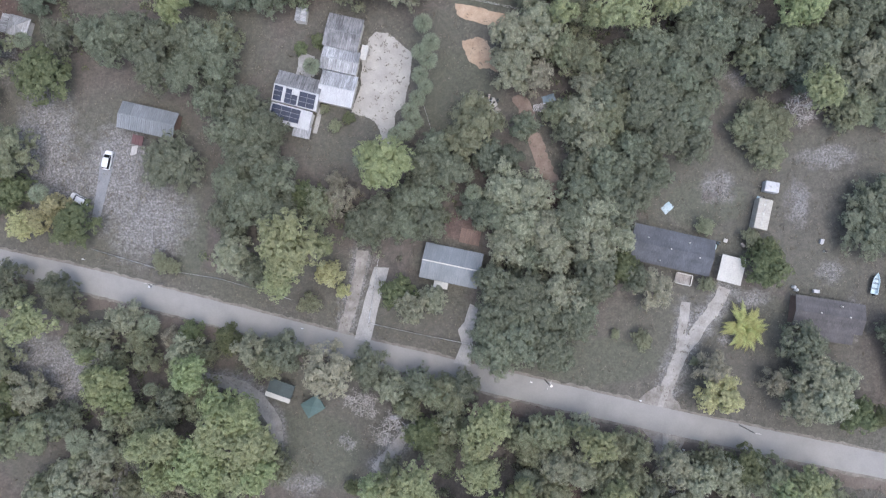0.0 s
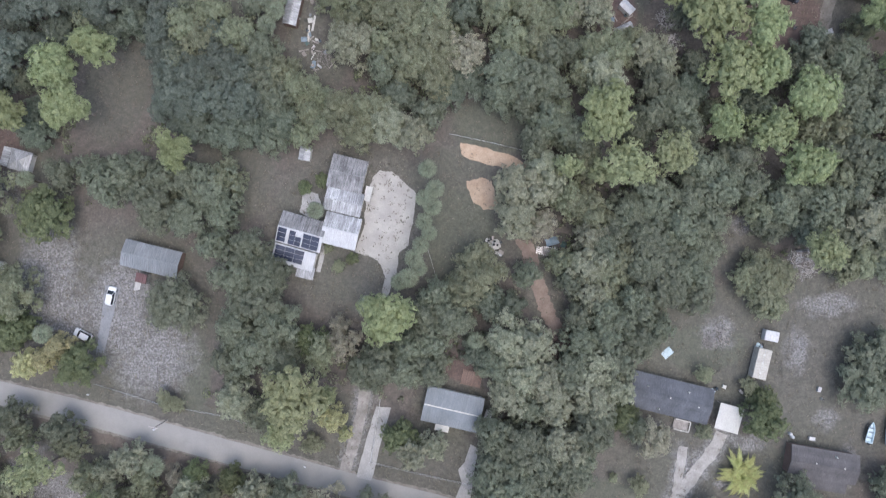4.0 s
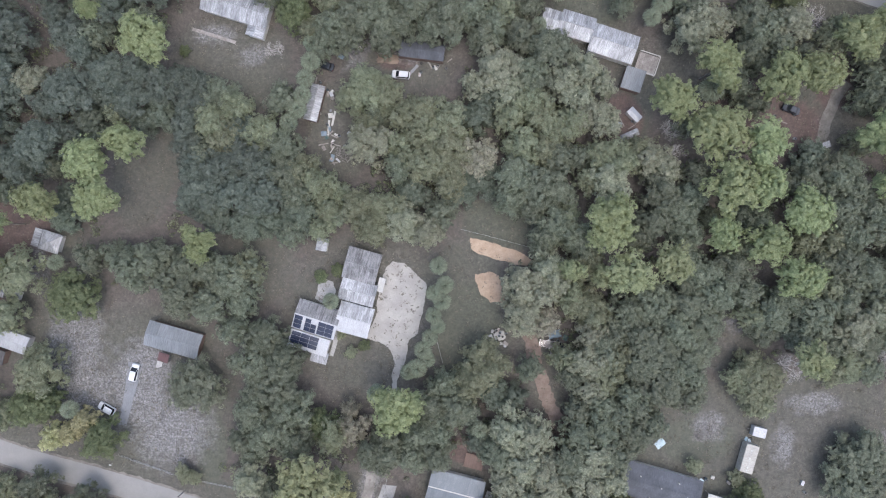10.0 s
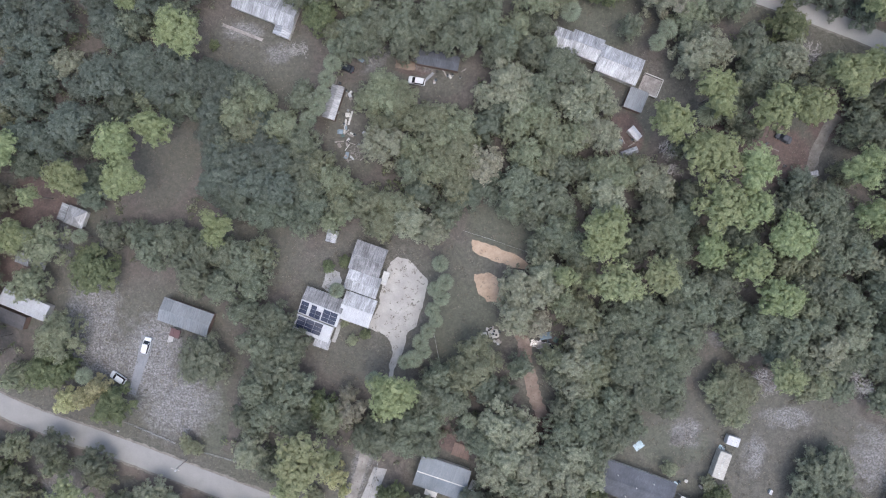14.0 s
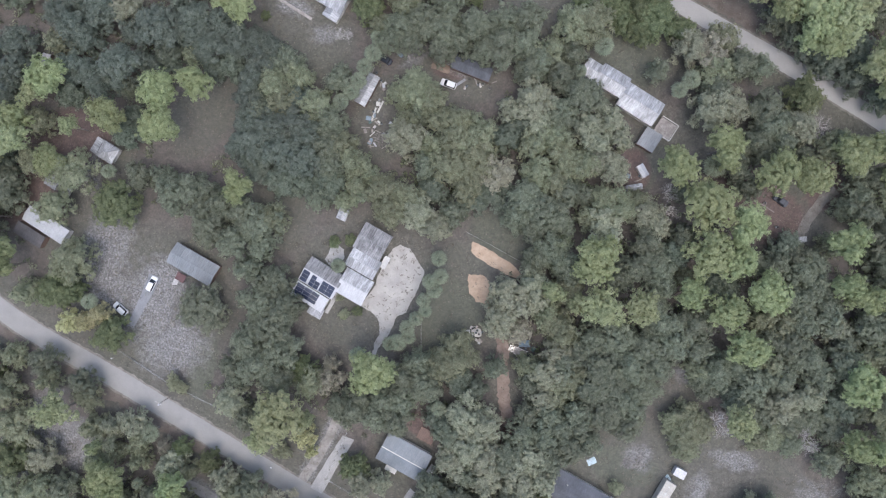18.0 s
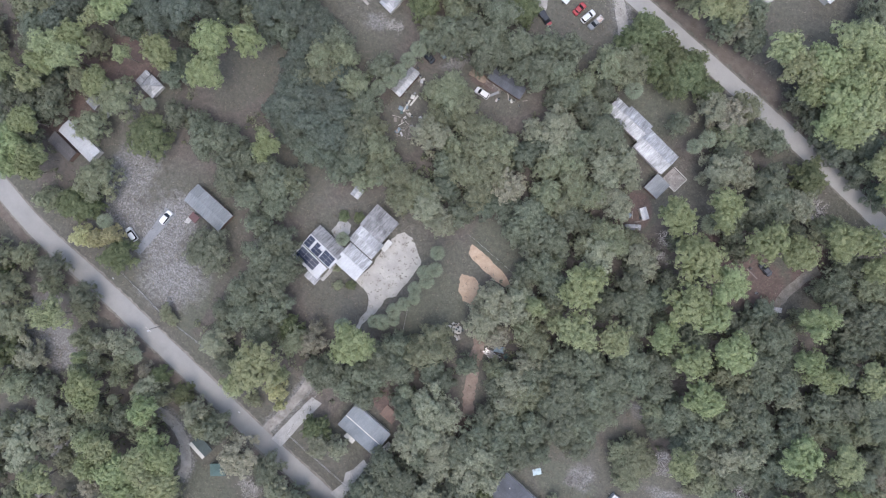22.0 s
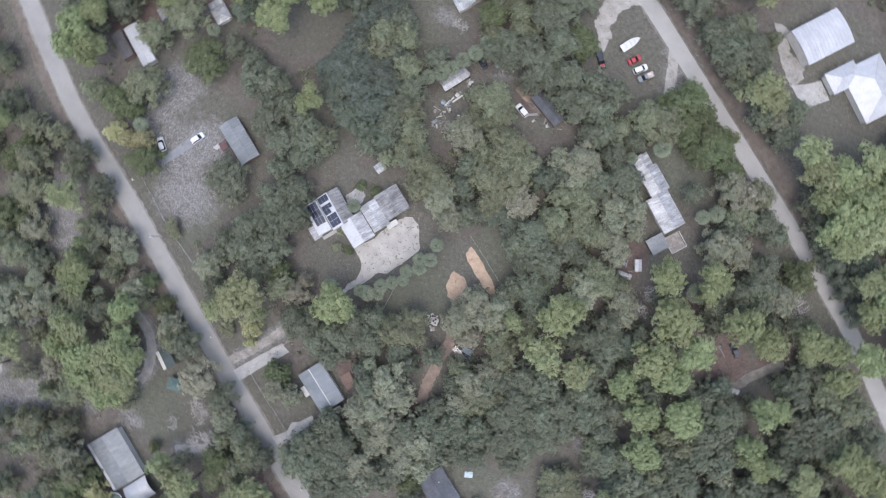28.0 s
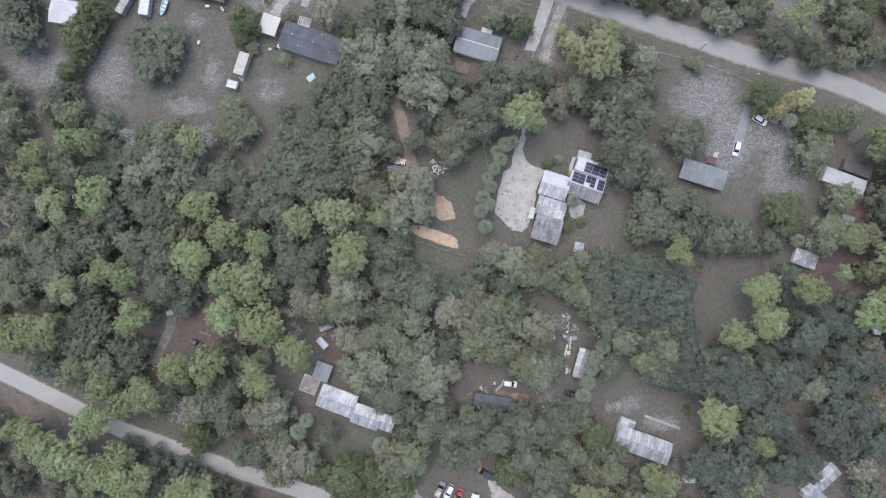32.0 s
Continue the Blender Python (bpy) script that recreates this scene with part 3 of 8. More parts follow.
area("yard", 0.7, -60.2, 9.0, 6.5, -14)
area("yard", 32.0, 49.0, 14.0, 6.0, -17)
area("yard", 43.0, 37.5, 6.0, 9.0, 0)
area("yard", 49.8, -58.5, 11.0, 6.5, -15)
area("yard", 84.0, -75.5, 10.0, 7.0, -11)
area("yard", -109.0, -25.5, 9.0, 6.0, -18)
area("yard", -109.0, -13.5, 5.0, 4.0, 0)
area("yard", -28.6, -119.5, 10.5, 8.5, -15)
area("yard", -17.0, -121.1, 6.0, 6.5, 0)
area("yard", 10.5, -138.0, 9.5, 5.0, -11)
area("yard", -104.0, 66.0, 9.0, 8.0, 0)
area("yard", -110.6, -96.0, 6.0, 5.0, 0)
area("yard", -120.0, 18.1, 3.5, 4.0, 0)
area("yard", -35.0, -88.5, 6.5, 5.0, -20)
area("yard", 106.4, -68.2, 4.0, 5.5, 0)


def build_ground():
    side, far, step = 165.0, 2500.0, 2.0
    line = np.concatenate([[-far, -800, -400, -250], np.arange(-side, side + 0.1, step), [250, 400, 800, far]])
    n = len(line)
    gx, gy = np.meshgrid(line, line)
    verts = np.stack([gx.ravel(), gy.ravel(), np.zeros(n * n)], 1)
    i = np.arange(n * n).reshape(n, n)
    quads = np.stack([i[:-1, :-1].ravel(), i[:-1, 1:].ravel(), i[1:, 1:].ravel(), i[1:, :-1].ravel()], 1)
    me = bpy.data.meshes.new("ground")
    me.from_pydata(verts.tolist(), [], quads.tolist())
    for key in MASKS:
        a = me.attributes.new(key, "FLOAT", "POINT")
        a.data.foreach_set("value", mask_at(key, verts[:, 0], verts[:, 1]).astype(np.float32))
    me.materials.append(GROUND)
    tagged(new("ground", me), "sandy soil with dry grass and brown leaf litter", "ground", kind="structure")


build_ground()
road_label = "pale worn asphalt road with sandy ragged edges"
band("road_south", SOUTH_ROAD, 5.5, ASPHALT, 0.06, road_label, "road", 0.14)
band("road_north", NORTH_ROAD, 4.6, ASPHALT, 0.06, road_label, "road", 0.14)
band("shoulder_south", SOUTH_ROAD, 6.6, VERGE, 0.03, "strip of bare sandy dirt beside the road", "road shoulder", 0.7)
band("shoulder_north", NORTH_ROAD, 5.5, VERGE, 0.03, "strip of bare sandy dirt beside the road", "road shoulder", 0.7)


def beside(line, gap):
    """The line moved sideways to its left by that gap."""
    out = []
    for i, (x, y) in enumerate(line):
        (ax, ay), (bx, by) = line[max(0, i - 1)], line[min(len(line) - 1, i + 1)]
        d = math.hypot(bx - ax, by - ay)
        out.append((x - (by - ay) / d * gap, y + (bx - ax) / d * gap))
    return out


verge_label = "strip of bare brown dirt and leaf litter along the road"
band("verge_north", beside(NORTH_ROAD, 5.6), 5.0, LITTER, 0.015, verge_label, "road shoulder", 1.6)
band("verge_south", beside(SOUTH_ROAD, -4.6), 2.8, LITTER, 0.015, verge_label, "road shoulder", 1.2)

# ---- trees ----
def tube_along(points, radii, sides, verts, faces, root=None):
    """A tapered limb through points, added to verts and faces; root: the vertex that it grows from. Returns its last ring's first vertex."""
    first = len(verts)
    for i, (p, r) in enumerate(zip(points, radii)):
        if i == 0 and root is not None:
            continue
        a, b = points[max(0, i - 1)], points[min(len(points) - 1, i + 1)]
        d = (Vector(b) - Vector(a)).normalized()
        u = d.orthogonal().normalized()
        v = d.cross(u)
        for k in range(sides):
            q = Vector(p) + r * (math.cos(2 * math.pi * k / sides) * u + math.sin(2 * math.pi * k / sides) * v)
            verts.append(tuple(q))
    rings = len(points) - (root is not None)
    if root is not None:
        faces.extend((root, first + k, first + (k + 1) % sides) for k in range(sides))
    for i in range(rings - 1):
        for k in range(sides):
            a, b = first + i * sides + k, first + i * sides + (k + 1) % sides
            faces.append((a, b, b + sides, a + sides))
    last = first + (rings - 1) * sides
    faces.append(tuple(last + k for k in range(sides)))
    return last


def leaf_mesh(rng, centers, radii, per, size, flat=0.5, squash=0.8):
    """Leaf sprays over clumps: small quads turned outwards, upwards and about."""
    verts, faces = [], []
    for c, r in zip(centers, radii):
        k = max(6, int(per * (r / radii.mean()) ** 2))
        d = rng.normal(size=(k, 3))
        d[:, 2] = np.abs(d[:, 2]) * 1.1 - 0.45
        d /= np.linalg.norm(d, axis=1)[:, None]
        p = c + d * r * np.array([1, 1, squash]) * rng.uniform(0.45, 1.25, (k, 1))
        nrm = d + rng.normal(size=(k, 3)) * 0.36 + np.array([0, 0, flat])
        nrm /= np.linalg.norm(nrm, axis=1)[:, None]
        t = np.cross(nrm, rng.normal(size=(k, 3)))
        t /= np.linalg.norm(t, axis=1)[:, None] + 1e-9
        b = np.cross(nrm, t)
        s = size * rng.uniform(0.6, 1.35, (k, 1))
        w = s * rng.uniform(0.9, 1.4, (k, 1))
        q = np.stack([p - t * s - b * w * 0.6, p + t * s, p + b * w - t * s * 0.4], 1).reshape(-1, 3)
        base = len(verts)
        verts.extend(q.tolist())
        faces.extend([(base + 3 * i, base + 3 * i + 1, base + 3 * i + 2) for i in range(k)])
    return verts, faces


def tuft_mesh(rng, boughs, reach, tufts, tuft, per, size, squash=0.75):
    """A crown's leaves: every bough is a dome of small tufts with fine sprays on their upper, outer side, over a few broad inner sprays."""
    spots, ways, radii = [], [], []
    inner, inner_way = [], []
    for c, rb in zip(boughs, reach):
        k = max(3, int(round(tufts * (rb / reach.mean()) ** 2)))
        i = np.arange(k)
        up = 1 - 1.12 * (i + 0.5) / k + rng.normal(size=k) * 0.05
        up = np.clip(up, -0.2, 1.0)
        a = i * 2.399963 + rng.uniform(0, 6.28) + rng.normal(size=k) * 0.3
        out = np.sqrt(1 - up ** 2)
        d = np.stack([out * np.cos(a), out * np.sin(a), up], 1)
        spots.append(c + d * rb * np.array([1, 1, squash]) * rng.uniform(0.82, 1.12, (k, 1)))
        ways.append(d)
        radii.append(tuft * rng.uniform(0.7, 1.3, k))
        m = max(8, int(14 * (rb / reach.mean()) ** 2))
        w = rng.normal(size=(m, 3))
        w[:, 2] = np.abs(w[:, 2]) + 0.1
        w /= np.linalg.norm(w, axis=1)[:, None]
        inner.append(c + w * rb * np.array([1, 1, squash]) * 0.72)
        inner_way.append(w)
    spots, ways, radii = np.concatenate(spots), np.concatenate(ways), np.concatenate(radii)
    n = np.maximum(4, (per * (radii / tuft) ** 2).astype(int))
    who = np.repeat(np.arange(len(spots)), n)
    d = rng.normal(size=(len(who), 3)) + ways[who] * 0.75 + np.array([0, 0, 0.55])
    d /= np.linalg.norm(d, axis=1)[:, None]
    p = spots[who] + d * radii[who][:, None] * rng.uniform(0.55, 1.15, (len(who), 1)) * np.array([1, 1, 0.8])
    nrm = d * 0.8 + ways[who] * 0.5 + rng.normal(size=p.shape) * 0.22 + np.array([0, 0, 0.4])
    s = size * rng.uniform(0.55, 1.4, (len(p), 1))
    inner, inner_way = np.concatenate(inner), np.concatenate(inner_way)
    p, nrm = np.concatenate([p, inner]), np.concatenate([nrm, inner_way])
    s = np.concatenate([s, np.full((len(inner), 1), 0.42 * reach.mean())])
    nrm /= np.linalg.norm(nrm, axis=1)[:, None]
    t = np.cross(nrm, rng.normal(size=p.shape))
    t /= np.linalg.norm(t, axis=1)[:, None] + 1e-9
    b = np.cross(nrm, t)
    w = s * rng.uniform(0.9, 1.4, s.shape)
    q = np.stack([p - t * s - b * w * 0.6, p + t * s, p + b * w - t * s * 0.4], 1).reshape(-1, 3)
    return q.tolist(), np.arange(3 * len(p)).reshape(-1, 3).tolist()


def crown_clumps(rng, n, R, z0, rise, clump, lobes=5, rim=0.3):
    """Centres and sizes of the clumps of a crown of radius R: a lobed dome with a ragged rim."""
    phase, depth = rng.uniform(0, 6.28, 3), rng.uniform(0.06, 0.2, 3)
    centers, radii = [], []
    for i in range(n):
        a = i * 2.399963 + rng.uniform(-0.35, 0.35)
        d = math.sqrt((i + 0.5) / n) * rng.uniform(0.9, 1.05)
        edge = 1 + sum(depth[j] * math.sin((lobes - 2 + j) * a + phase[j]) for j in range(3))
        rr = R * 0.93 * d * edge
        dome = math.sqrt(max(0.0, 1 - min(1.0, d) ** 2))
        z = z0 + rise * dome + rng.normal() * rise * 0.2 - (rng.uniform(0, 1) < rim) * rise * 0.35
        centers.append((rr * math.cos(a), rr * math.sin(a), z))
        radii.append(clump * rng.uniform(0.7, 1.3))
    return np.array(centers), np.array(radii)


def limbs(rng, H, fork, centers, count, girth):
    verts, faces = [], []
    lean = rng.normal(size=2) * 0.25
    top = tube_along([(0, 0, -0.1), (lean[0] * 0.5, lean[1] * 0.5, fork * 0.55), (lean[0], lean[1], fork)], [girth * 1.25, girth, girth * 0.8], 7, verts, faces)
    for n, j in enumerate(rng.choice(len(centers), min(count, len(centers)), replace=False)):
        c = centers[j]
        near = (lean[0] + (c[0] - lean[0]) * 0.12, lean[1] + (c[1] - lean[1]) * 0.12, fork + (c[2] - fork) * 0.25)
        mid = (lean[0] + (c[0] - lean[0]) * 0.5, lean[1] + (c[1] - lean[1]) * 0.5, fork + (c[2] - fork) * 0.62 + 0.3)
        tube_along([(lean[0], lean[1], fork), near, mid, tuple(c)], [girth * 0.5, girth * 0.5, girth * 0.3, girth * 0.1], 4, verts, faces, top + n % 7)
    return verts, faces


def bare_limbs(rng, H, R):
    verts, faces = [], []

    def grow(start, way, length, r, level, root):
        tip = Vector(start) + way * length
        bend = (Vector(start) + tip) / 2 + Vector(rng.normal(size=3)) * length * 0.08
        sides = 5 if level < 2 else 3
        last = tube_along([tuple(start), tuple(bend), tuple(tip)], [r, r * 0.8, r * 0.55], sides, verts, faces, root)
        if level < 4:
            for n in range(4 if level else 7):
                turn = Vector(rng.normal(size=3))
                turn.z = abs(turn.z) * 0.35
                grow(tip, (way * 0.6 + turn.normalized()).normalized(), length * rng.uniform(0.5, 0.8), r * 0.6, level + 1, last + n % sides)

    grow((0, 0, -0.1), Vector((0.05, 0.03, 1)), H * 0.36, 0.26, 0, None)
    reach = np.array(verts)
    scale = R / max(1e-6, np.percentile(np.hypot(reach[:, 0], reach[:, 1]), 96))
    return [(v[0] * scale, v[1] * scale, v[2]) for v in verts], faces


# kind: (shapes, leaves, boughs, bough size, tufts a bough, tuft size, sprays a tuft, spray size, label, category, name)
KINDS = {
    "oak": (6, OAK_LEAF, 15, 1.5, 10, 0.56, 27, 0.14, "live oak with a broad grey-green crown", "tree", "live_oak"),
    "dusky_oak": (4, DUSK_LEAF, 15, 1.5, 10, 0.56, 27, 0.14, "live oak with a dusky blue-green crown", "tree", "live_oak"),
    "olive_oak": (4, OLIVE_LEAF, 15, 1.5, 10, 0.56, 27, 0.14, "oak with an olive-green leafy crown", "tree", "oak_tree"),
    "pale_oak": (3, PALE_LEAF, 20, 1.2, 7, 0.55, 24, 0.165, "oak hung with pale grey moss", "tree", "mossy_oak"),
    "dark_oak": (3, DARK_LEAF, 13, 1.6, 8, 0.7, 26, 0.19, "low tree with dark shaded leaves", "tree", "understory_tree"),
    "pine": (5, PINE_LEAF, 12, 1.75, 15, 0.5, 24, 0.15, "tall pine with tufted yellow-green needles", "tree", "pine_tree"),
    "broadleaf": (3, GREEN_LEAF, 14, 1.55, 9, 0.6, 26, 0.17, "round broadleaf tree with dense green foliage", "tree", "broadleaf_tree"),
    "lime_tree": (3, LIME_LEAF, 13, 1.45, 13, 0.48, 22, 0.145, "bright yellow-green tree with tufted foliage", "tree", "bright_tree"),
    "yellow_tree": (2, YELLOW_LEAF, 15, 1.35, 8, 0.55, 24, 0.18, "small tree with pale yellow leaves", "tree", "yellow_tree"),
    "brown_tree": (2, BROWN_LEAF, 18, 1.2, 7, 0.55, 18, 0.16, "thin-crowned tree with brownish grey leaves", "tree", "fading_tree"),
    "bare_tree": (2, PALE_BARK, 0, 0, 0, 0, 0, 0, "leafless tree with bleached grey branches", "tree", "bare_tree"),
    "thicket": (4, OAK_LEAF, 7, 2.1, 6, 1.0, 14, 0.3, "small oak filling the woods", "tree", "young_oak"),
    "bright_thicket": (3, OLIVE_LEAF, 7, 2.1, 6, 1.0, 14, 0.3, "small olive-green tree filling the woods", "tree", "young_tree"),
    "shrub": (1, GREEN_LEAF, 9, 1.9, 8, 0.9, 24, 0.27, "rounded dark green garden shrub", "shrub", "shrub"),
    "low_shrub": (2, OLIVE_LEAF, 9, 1.9, 8, 0.9, 24, 0.27, "rounded olive-green yard shrub", "shrub", "shrub"),
}
SHAPES = {}
COUNT = [0]


def make_tree(kind, variant, small):
    shapes, leaf, n, bough, tufts, tuft, per, size, label, category, name = KINDS[kind]
    if small:
        n, bough, tuft, size = max(5, int(n * 0.6)), bough * 1.25, tuft * 1.2, size * 1.25
    rng = np.random.default_rng(100 + 17 * list(KINDS).index(kind) + variant + 5 * small)
    t = thing(name, 0, 0, 0, 0, label, category, "trees of the neighbourhood" if category == "tree" else "garden shrubs")
    if kind == "bare_tree":
        v, f = bare_limbs(rng, 10.0, 5.0)
        raw_part("trunk", v, f, PALE_BARK, t)
        return t
    if kind in ("pine", "lime_tree"):
        c, r = crown_clumps(rng, n, 3.55, 7.0, 1.9, bough, 6, 0.1)
        low, lr = crown_clumps(rng, 4 if small else 6, 3.2, 6.4, 0.6, bough, 5, 0.0)
        fork = 5.4
    elif category == "shrub":
        c, r = crown_clumps(rng, n, 3.8, 2.5, 5.5, bough, 4, 0.1)
        low, lr = c[:0], r[:0]
        fork = 1.2
    else:
        c, r = crown_clumps(rng, n, 3.85, 5.5, 2.9, bough, 5, 0.25)
        low, lr = crown_clumps(rng, 4 if small else 6, 3.5, 4.6, 1.0, bough, 5, 0.0)
        skirt = [(3.9 * math.cos(a), 3.9 * math.sin(a), rng.uniform(2.9, 4.0)) for a in np.arange(5) * 1.2566 + rng.uniform(0, 1.2)]
        low, lr = np.concatenate([low, skirt]), np.concatenate([lr, np.full(5, bough)])
        fork = 2.8
    c, r = np.concatenate([c, low]), np.concatenate([r, lr])
    thin = kind in ("pale_oak", "brown_tree")
    v, f = limbs(rng, 10.0, fork, c, 14 if thin else 8, 0.2 if kind == "pine" else 0.3 if category == "tree" else 0.12)
    raw_part("trunk", v, f, BARK, t)
    v, f = tuft_mesh(rng, c, r, tufts, tuft, per, size, 0.7 if kind == "pine" else 0.95)
    raw_part("crown", v, f, leaf, t)
    return t


def grow(kind, x, y, r, h):
    """A tree of that kind at (x, y), with its crown's radius and its height."""
    COUNT[0] += 1
    k = COUNT[0]
    variant = (k * 7 + int(abs(x) * 3)) % KINDS[kind][0]
    m = pose(x, y, 0, 0, 0, (k * 137.5) % 360) @ Matrix.Diagonal((r / 5, r / 5 * (0.92 + 0.16 * ((k * 0.618) % 1)), h / 10, 1))
    small = r < 4.3 and kind not in ("thicket", "bright_thicket", "shrub", "low_shrub", "bare_tree")
    key = (kind, variant, small)
    if key in SHAPES:
        return copy_thing(SHAPES[key], m @ Matrix.Diagonal((*(1 / k for k in SHAPES[key].scale), 1)))
    t = make_tree(kind, variant, small)
    t.matrix_basis = m
    SHAPES[key] = t
    return t


def fan_frond(rng):
    """One fan leaf, reaching along x, drooping at its end."""
    verts, faces = [], []
    for i in range(9):
        a = radians(-72 + 18 * i)
        reach = 1.15 * (0.72 + 0.28 * math.cos(a))
        dx, dy = math.cos(a), math.sin(a)
        px, py = -dy, dx
        b = len(verts)
        verts += [(0.75, 0, 0.1), (0.75 + dx * reach * 0.6 + px * 0.11, dy * reach * 0.6 + py * 0.11, 0.14), (0.75 + dx * reach, dy * reach, -0.28), (0.75 + dx * reach * 0.6 - px * 0.11, dy * reach * 0.6 - py * 0.11, 0.08)]
        faces.append((b, b + 1, b + 2, b + 3))
    b = len(verts)
    verts += [(0, -0.04, 0), (0, 0.04, 0), (0.8, 0.03, 0.12), (0.8, -0.03, 0.12)]
    faces.append((b, b + 1, b + 2, b + 3))
    return verts, faces


def palm(x, y, r, h):
    COUNT[0] += 1
    k = COUNT[0]
    m = pose(x, y, 0, 0, 0, (k * 99.0) % 360) @ Matrix.Diagonal((r / 1.95, r / 1.95, h / 6, 1))
    if "palm" in SHAPES:
        return copy_thing(SHAPES["palm"], m @ Matrix.Diagonal((*(1 / k for k in SHAPES["palm"].scale), 1)))
    t = thing("cabbage_palm", 0, 0, 0, 0, "cabbage palm with grey-green fan fronds", "palm tree", "palms beside the driveways")
    rng = np.random.default_rng(5)
    v, f = [], []
    tube_along([(0, 0, -0.1), (0.05, 0.02, 2.5), (0.02, 0.06, 5.4)], [0.24, 0.19, 0.2], 8, v, f)
    raw_part("trunk", v, f, BARK, t)
    v, f = fan_frond(rng)
    first = None
    for i in range(28):
        if first is None:
            first = ob = raw_part("frond", v, f, PALM_LEAF, t)
        else:
            ob = new("frond", first.data)
            ob.parent = t
        k = i / 28
        ob.matrix_basis = pose(0, 0, 5.5, 0, -76 + 108 * k, i * 137.5 + rng.uniform(-15, 15)) @ Matrix.Diagonal((0.8 + 0.3 * k, 1.0, 1.0, 1))
    t.matrix_basis = m
    SHAPES["palm"] = t
    return t


def feather_clump(x, y, r, h):
    """A clump of arching feather fronds from one root."""
    t = thing("feather_palm", x, y, 0, 0, "yellow-green feather palm clump on a lawn", "palm tree", "")
    rng = np.random.default_rng(77)
    n = 28
    v = [(r * 1.05 * i / n, 0, h * (1.9 * i / n - 1.6 * (i / n) ** 2)) for i in range(n + 2)]
    f = []
    for i in range(n + 1):
        x, _, z = v[i]
        w = 0.85 * math.sin(math.pi * min(1, 0.12 + 0.9 * i / n))
        for sy in (-1, 1):
            f.append((i, i + 1, len(v)))
            v.append((x + 0.45, sy * w, z - 0.12))
    first = None
    for i in range(84):
        if first is None:
            first = ob = raw_part("frond", v, f, FEATHER_LEAF, t)
        else:
            ob = new("frond", first.data)
            ob.parent = t
        k = rng.uniform(0.3, 1.0)
        ob.matrix_basis = pose(rng.uniform(-0.6, 0.6), rng.uniform(-0.6, 0.6), 0.1, 0, 0, i * 137.5 + rng.uniform(-12, 12)) @ Matrix.Diagonal((k, 0.9 + 0.2 * k, 1.55 - 0.75 * k, 1))
    raw_part("trunk", [(0.25 * math.cos(a), 0.25 * math.sin(a), z) for z in (-0.1, 0.8) for a in (0, 1.26, 2.51, 3.77, 5.03)], [(0, 1, 6, 5), (1, 2, 7, 6), (2, 3, 8, 7), (3, 4, 9, 8), (4, 0, 5, 9), (5, 6, 7, 8, 9)], BARK, t)


palm(-33.2, 45.5, 2.7, 6.4)
palm(-33.8, 41.3, 2.7, 6.4)
palm(-35.0, 37.4, 2.6, 6.3)
palm(-35.8, 33.5, 2.6, 6.3)
palm(-36.9, 30.3, 2.6, 6.3)
palm(-38.9, 27.1, 2.5, 6.3)
palm(-40.3, 23.9, 2.2, 6.2)
palm(-0.7, 47.5, 2.5, 6.3)
palm(45.2, 51.7, 2.5, 6.3)
palm(-94.1, -6.0, 2.3, 6.2)
palm(-3.6, -6.0, 2.5, 6.3)
palm(-2.0, -10.5, 2.5, 6.3)
palm(-4.5, -12.5, 2.3, 6.2)
palm(-2.7, -14.4, 2.5, 6.3)
palm(-4.7, -17.7, 2.3, 6.2)
palm(-3.6, -20.3, 2.1, 6.1)
palm(-5.5, -22.9, 2.3, 6.2)
palm(-7.1, -25.8, 2.5, 6.3)
palm(-8.4, -30.1, 2.7, 6.4)
palm(-10.5, -31.0, 2.3, 6.2)
palm(-5.9, -28.1, 2.1, 6.1)
palm(-17.9, -36.2, 2.7, 6.4)
palm(6.2, -44.4, 2.3, 6.2)
palm(17.2, -30.7, 2.2, 6.2)
palm(-28.8, -14.6, 2.3, 6.2)
palm(-63.9, -91.2, 2.2, 6.2)
palm(-66.4, -85.0, 1.8, 6.1)
grow("oak", 18.8, 90.6, 5.4, 11.2)
grow("oak", 25.5, 90.6, 4.8, 10.5)
grow("oak", 13.9, 93.9, 4.4, 10.1)
grow("olive_oak", 24.8, 101.4, 2.6, 8.2)
grow("oak", 11.1, 90.5, 3.4, 9.1)
grow("pine", 96.3, 63.2, 5.3, 14.3)
grow("pine", 103.7, 53.3, 5.3, 14.3)
grow("olive_oak", 111.9, 40.6, 5.1, 11.4)
grow("olive_oak", 115.6, 30.7, 4.8, 10.5)
grow("pine", 119.6, 28.6, 6.6, 15.5)
grow("pine", 126.3, 30.6, 6.0, 14.9)
grow("oak", 120.9, 38.3, 5.1, 10.8)
grow("pine", -112.7, 13.6, 5.5, 14.5)
grow("dusky_oak", -130.5, 17.8, 5.0, 10.7)
grow("dusky_oak", -123.5, 13.6, 4.2, 10.4)
grow("dusky_oak", -110.2, 18.2, 4.4, 10.1)
grow("dusky_oak", -126.4, 8.3, 4.4, 10.1)
grow("dusky_oak", -125.5, 21.1, 4.4, 10.1)
grow("pine", -119.8, -66.8, 4.4, 13.4)
grow("olive_oak", -125.5, -77.5, 4.8, 10.5)
grow("olive_oak", -114.0, -62.8, 4.1, 9.8)
grow("broadleaf", -112.4, -69.7, 3.5, 6.5)
grow("broadleaf", -113.2, -75.4, 3.5, 6.5)
grow("broadleaf", -122.0, -82.5, 3.1, 6.0)
grow("low_shrub", -108.7, -82.2, 1.8, 2.3)
grow("broadleaf", -101.9, -86.8, 5.5, 10.0)
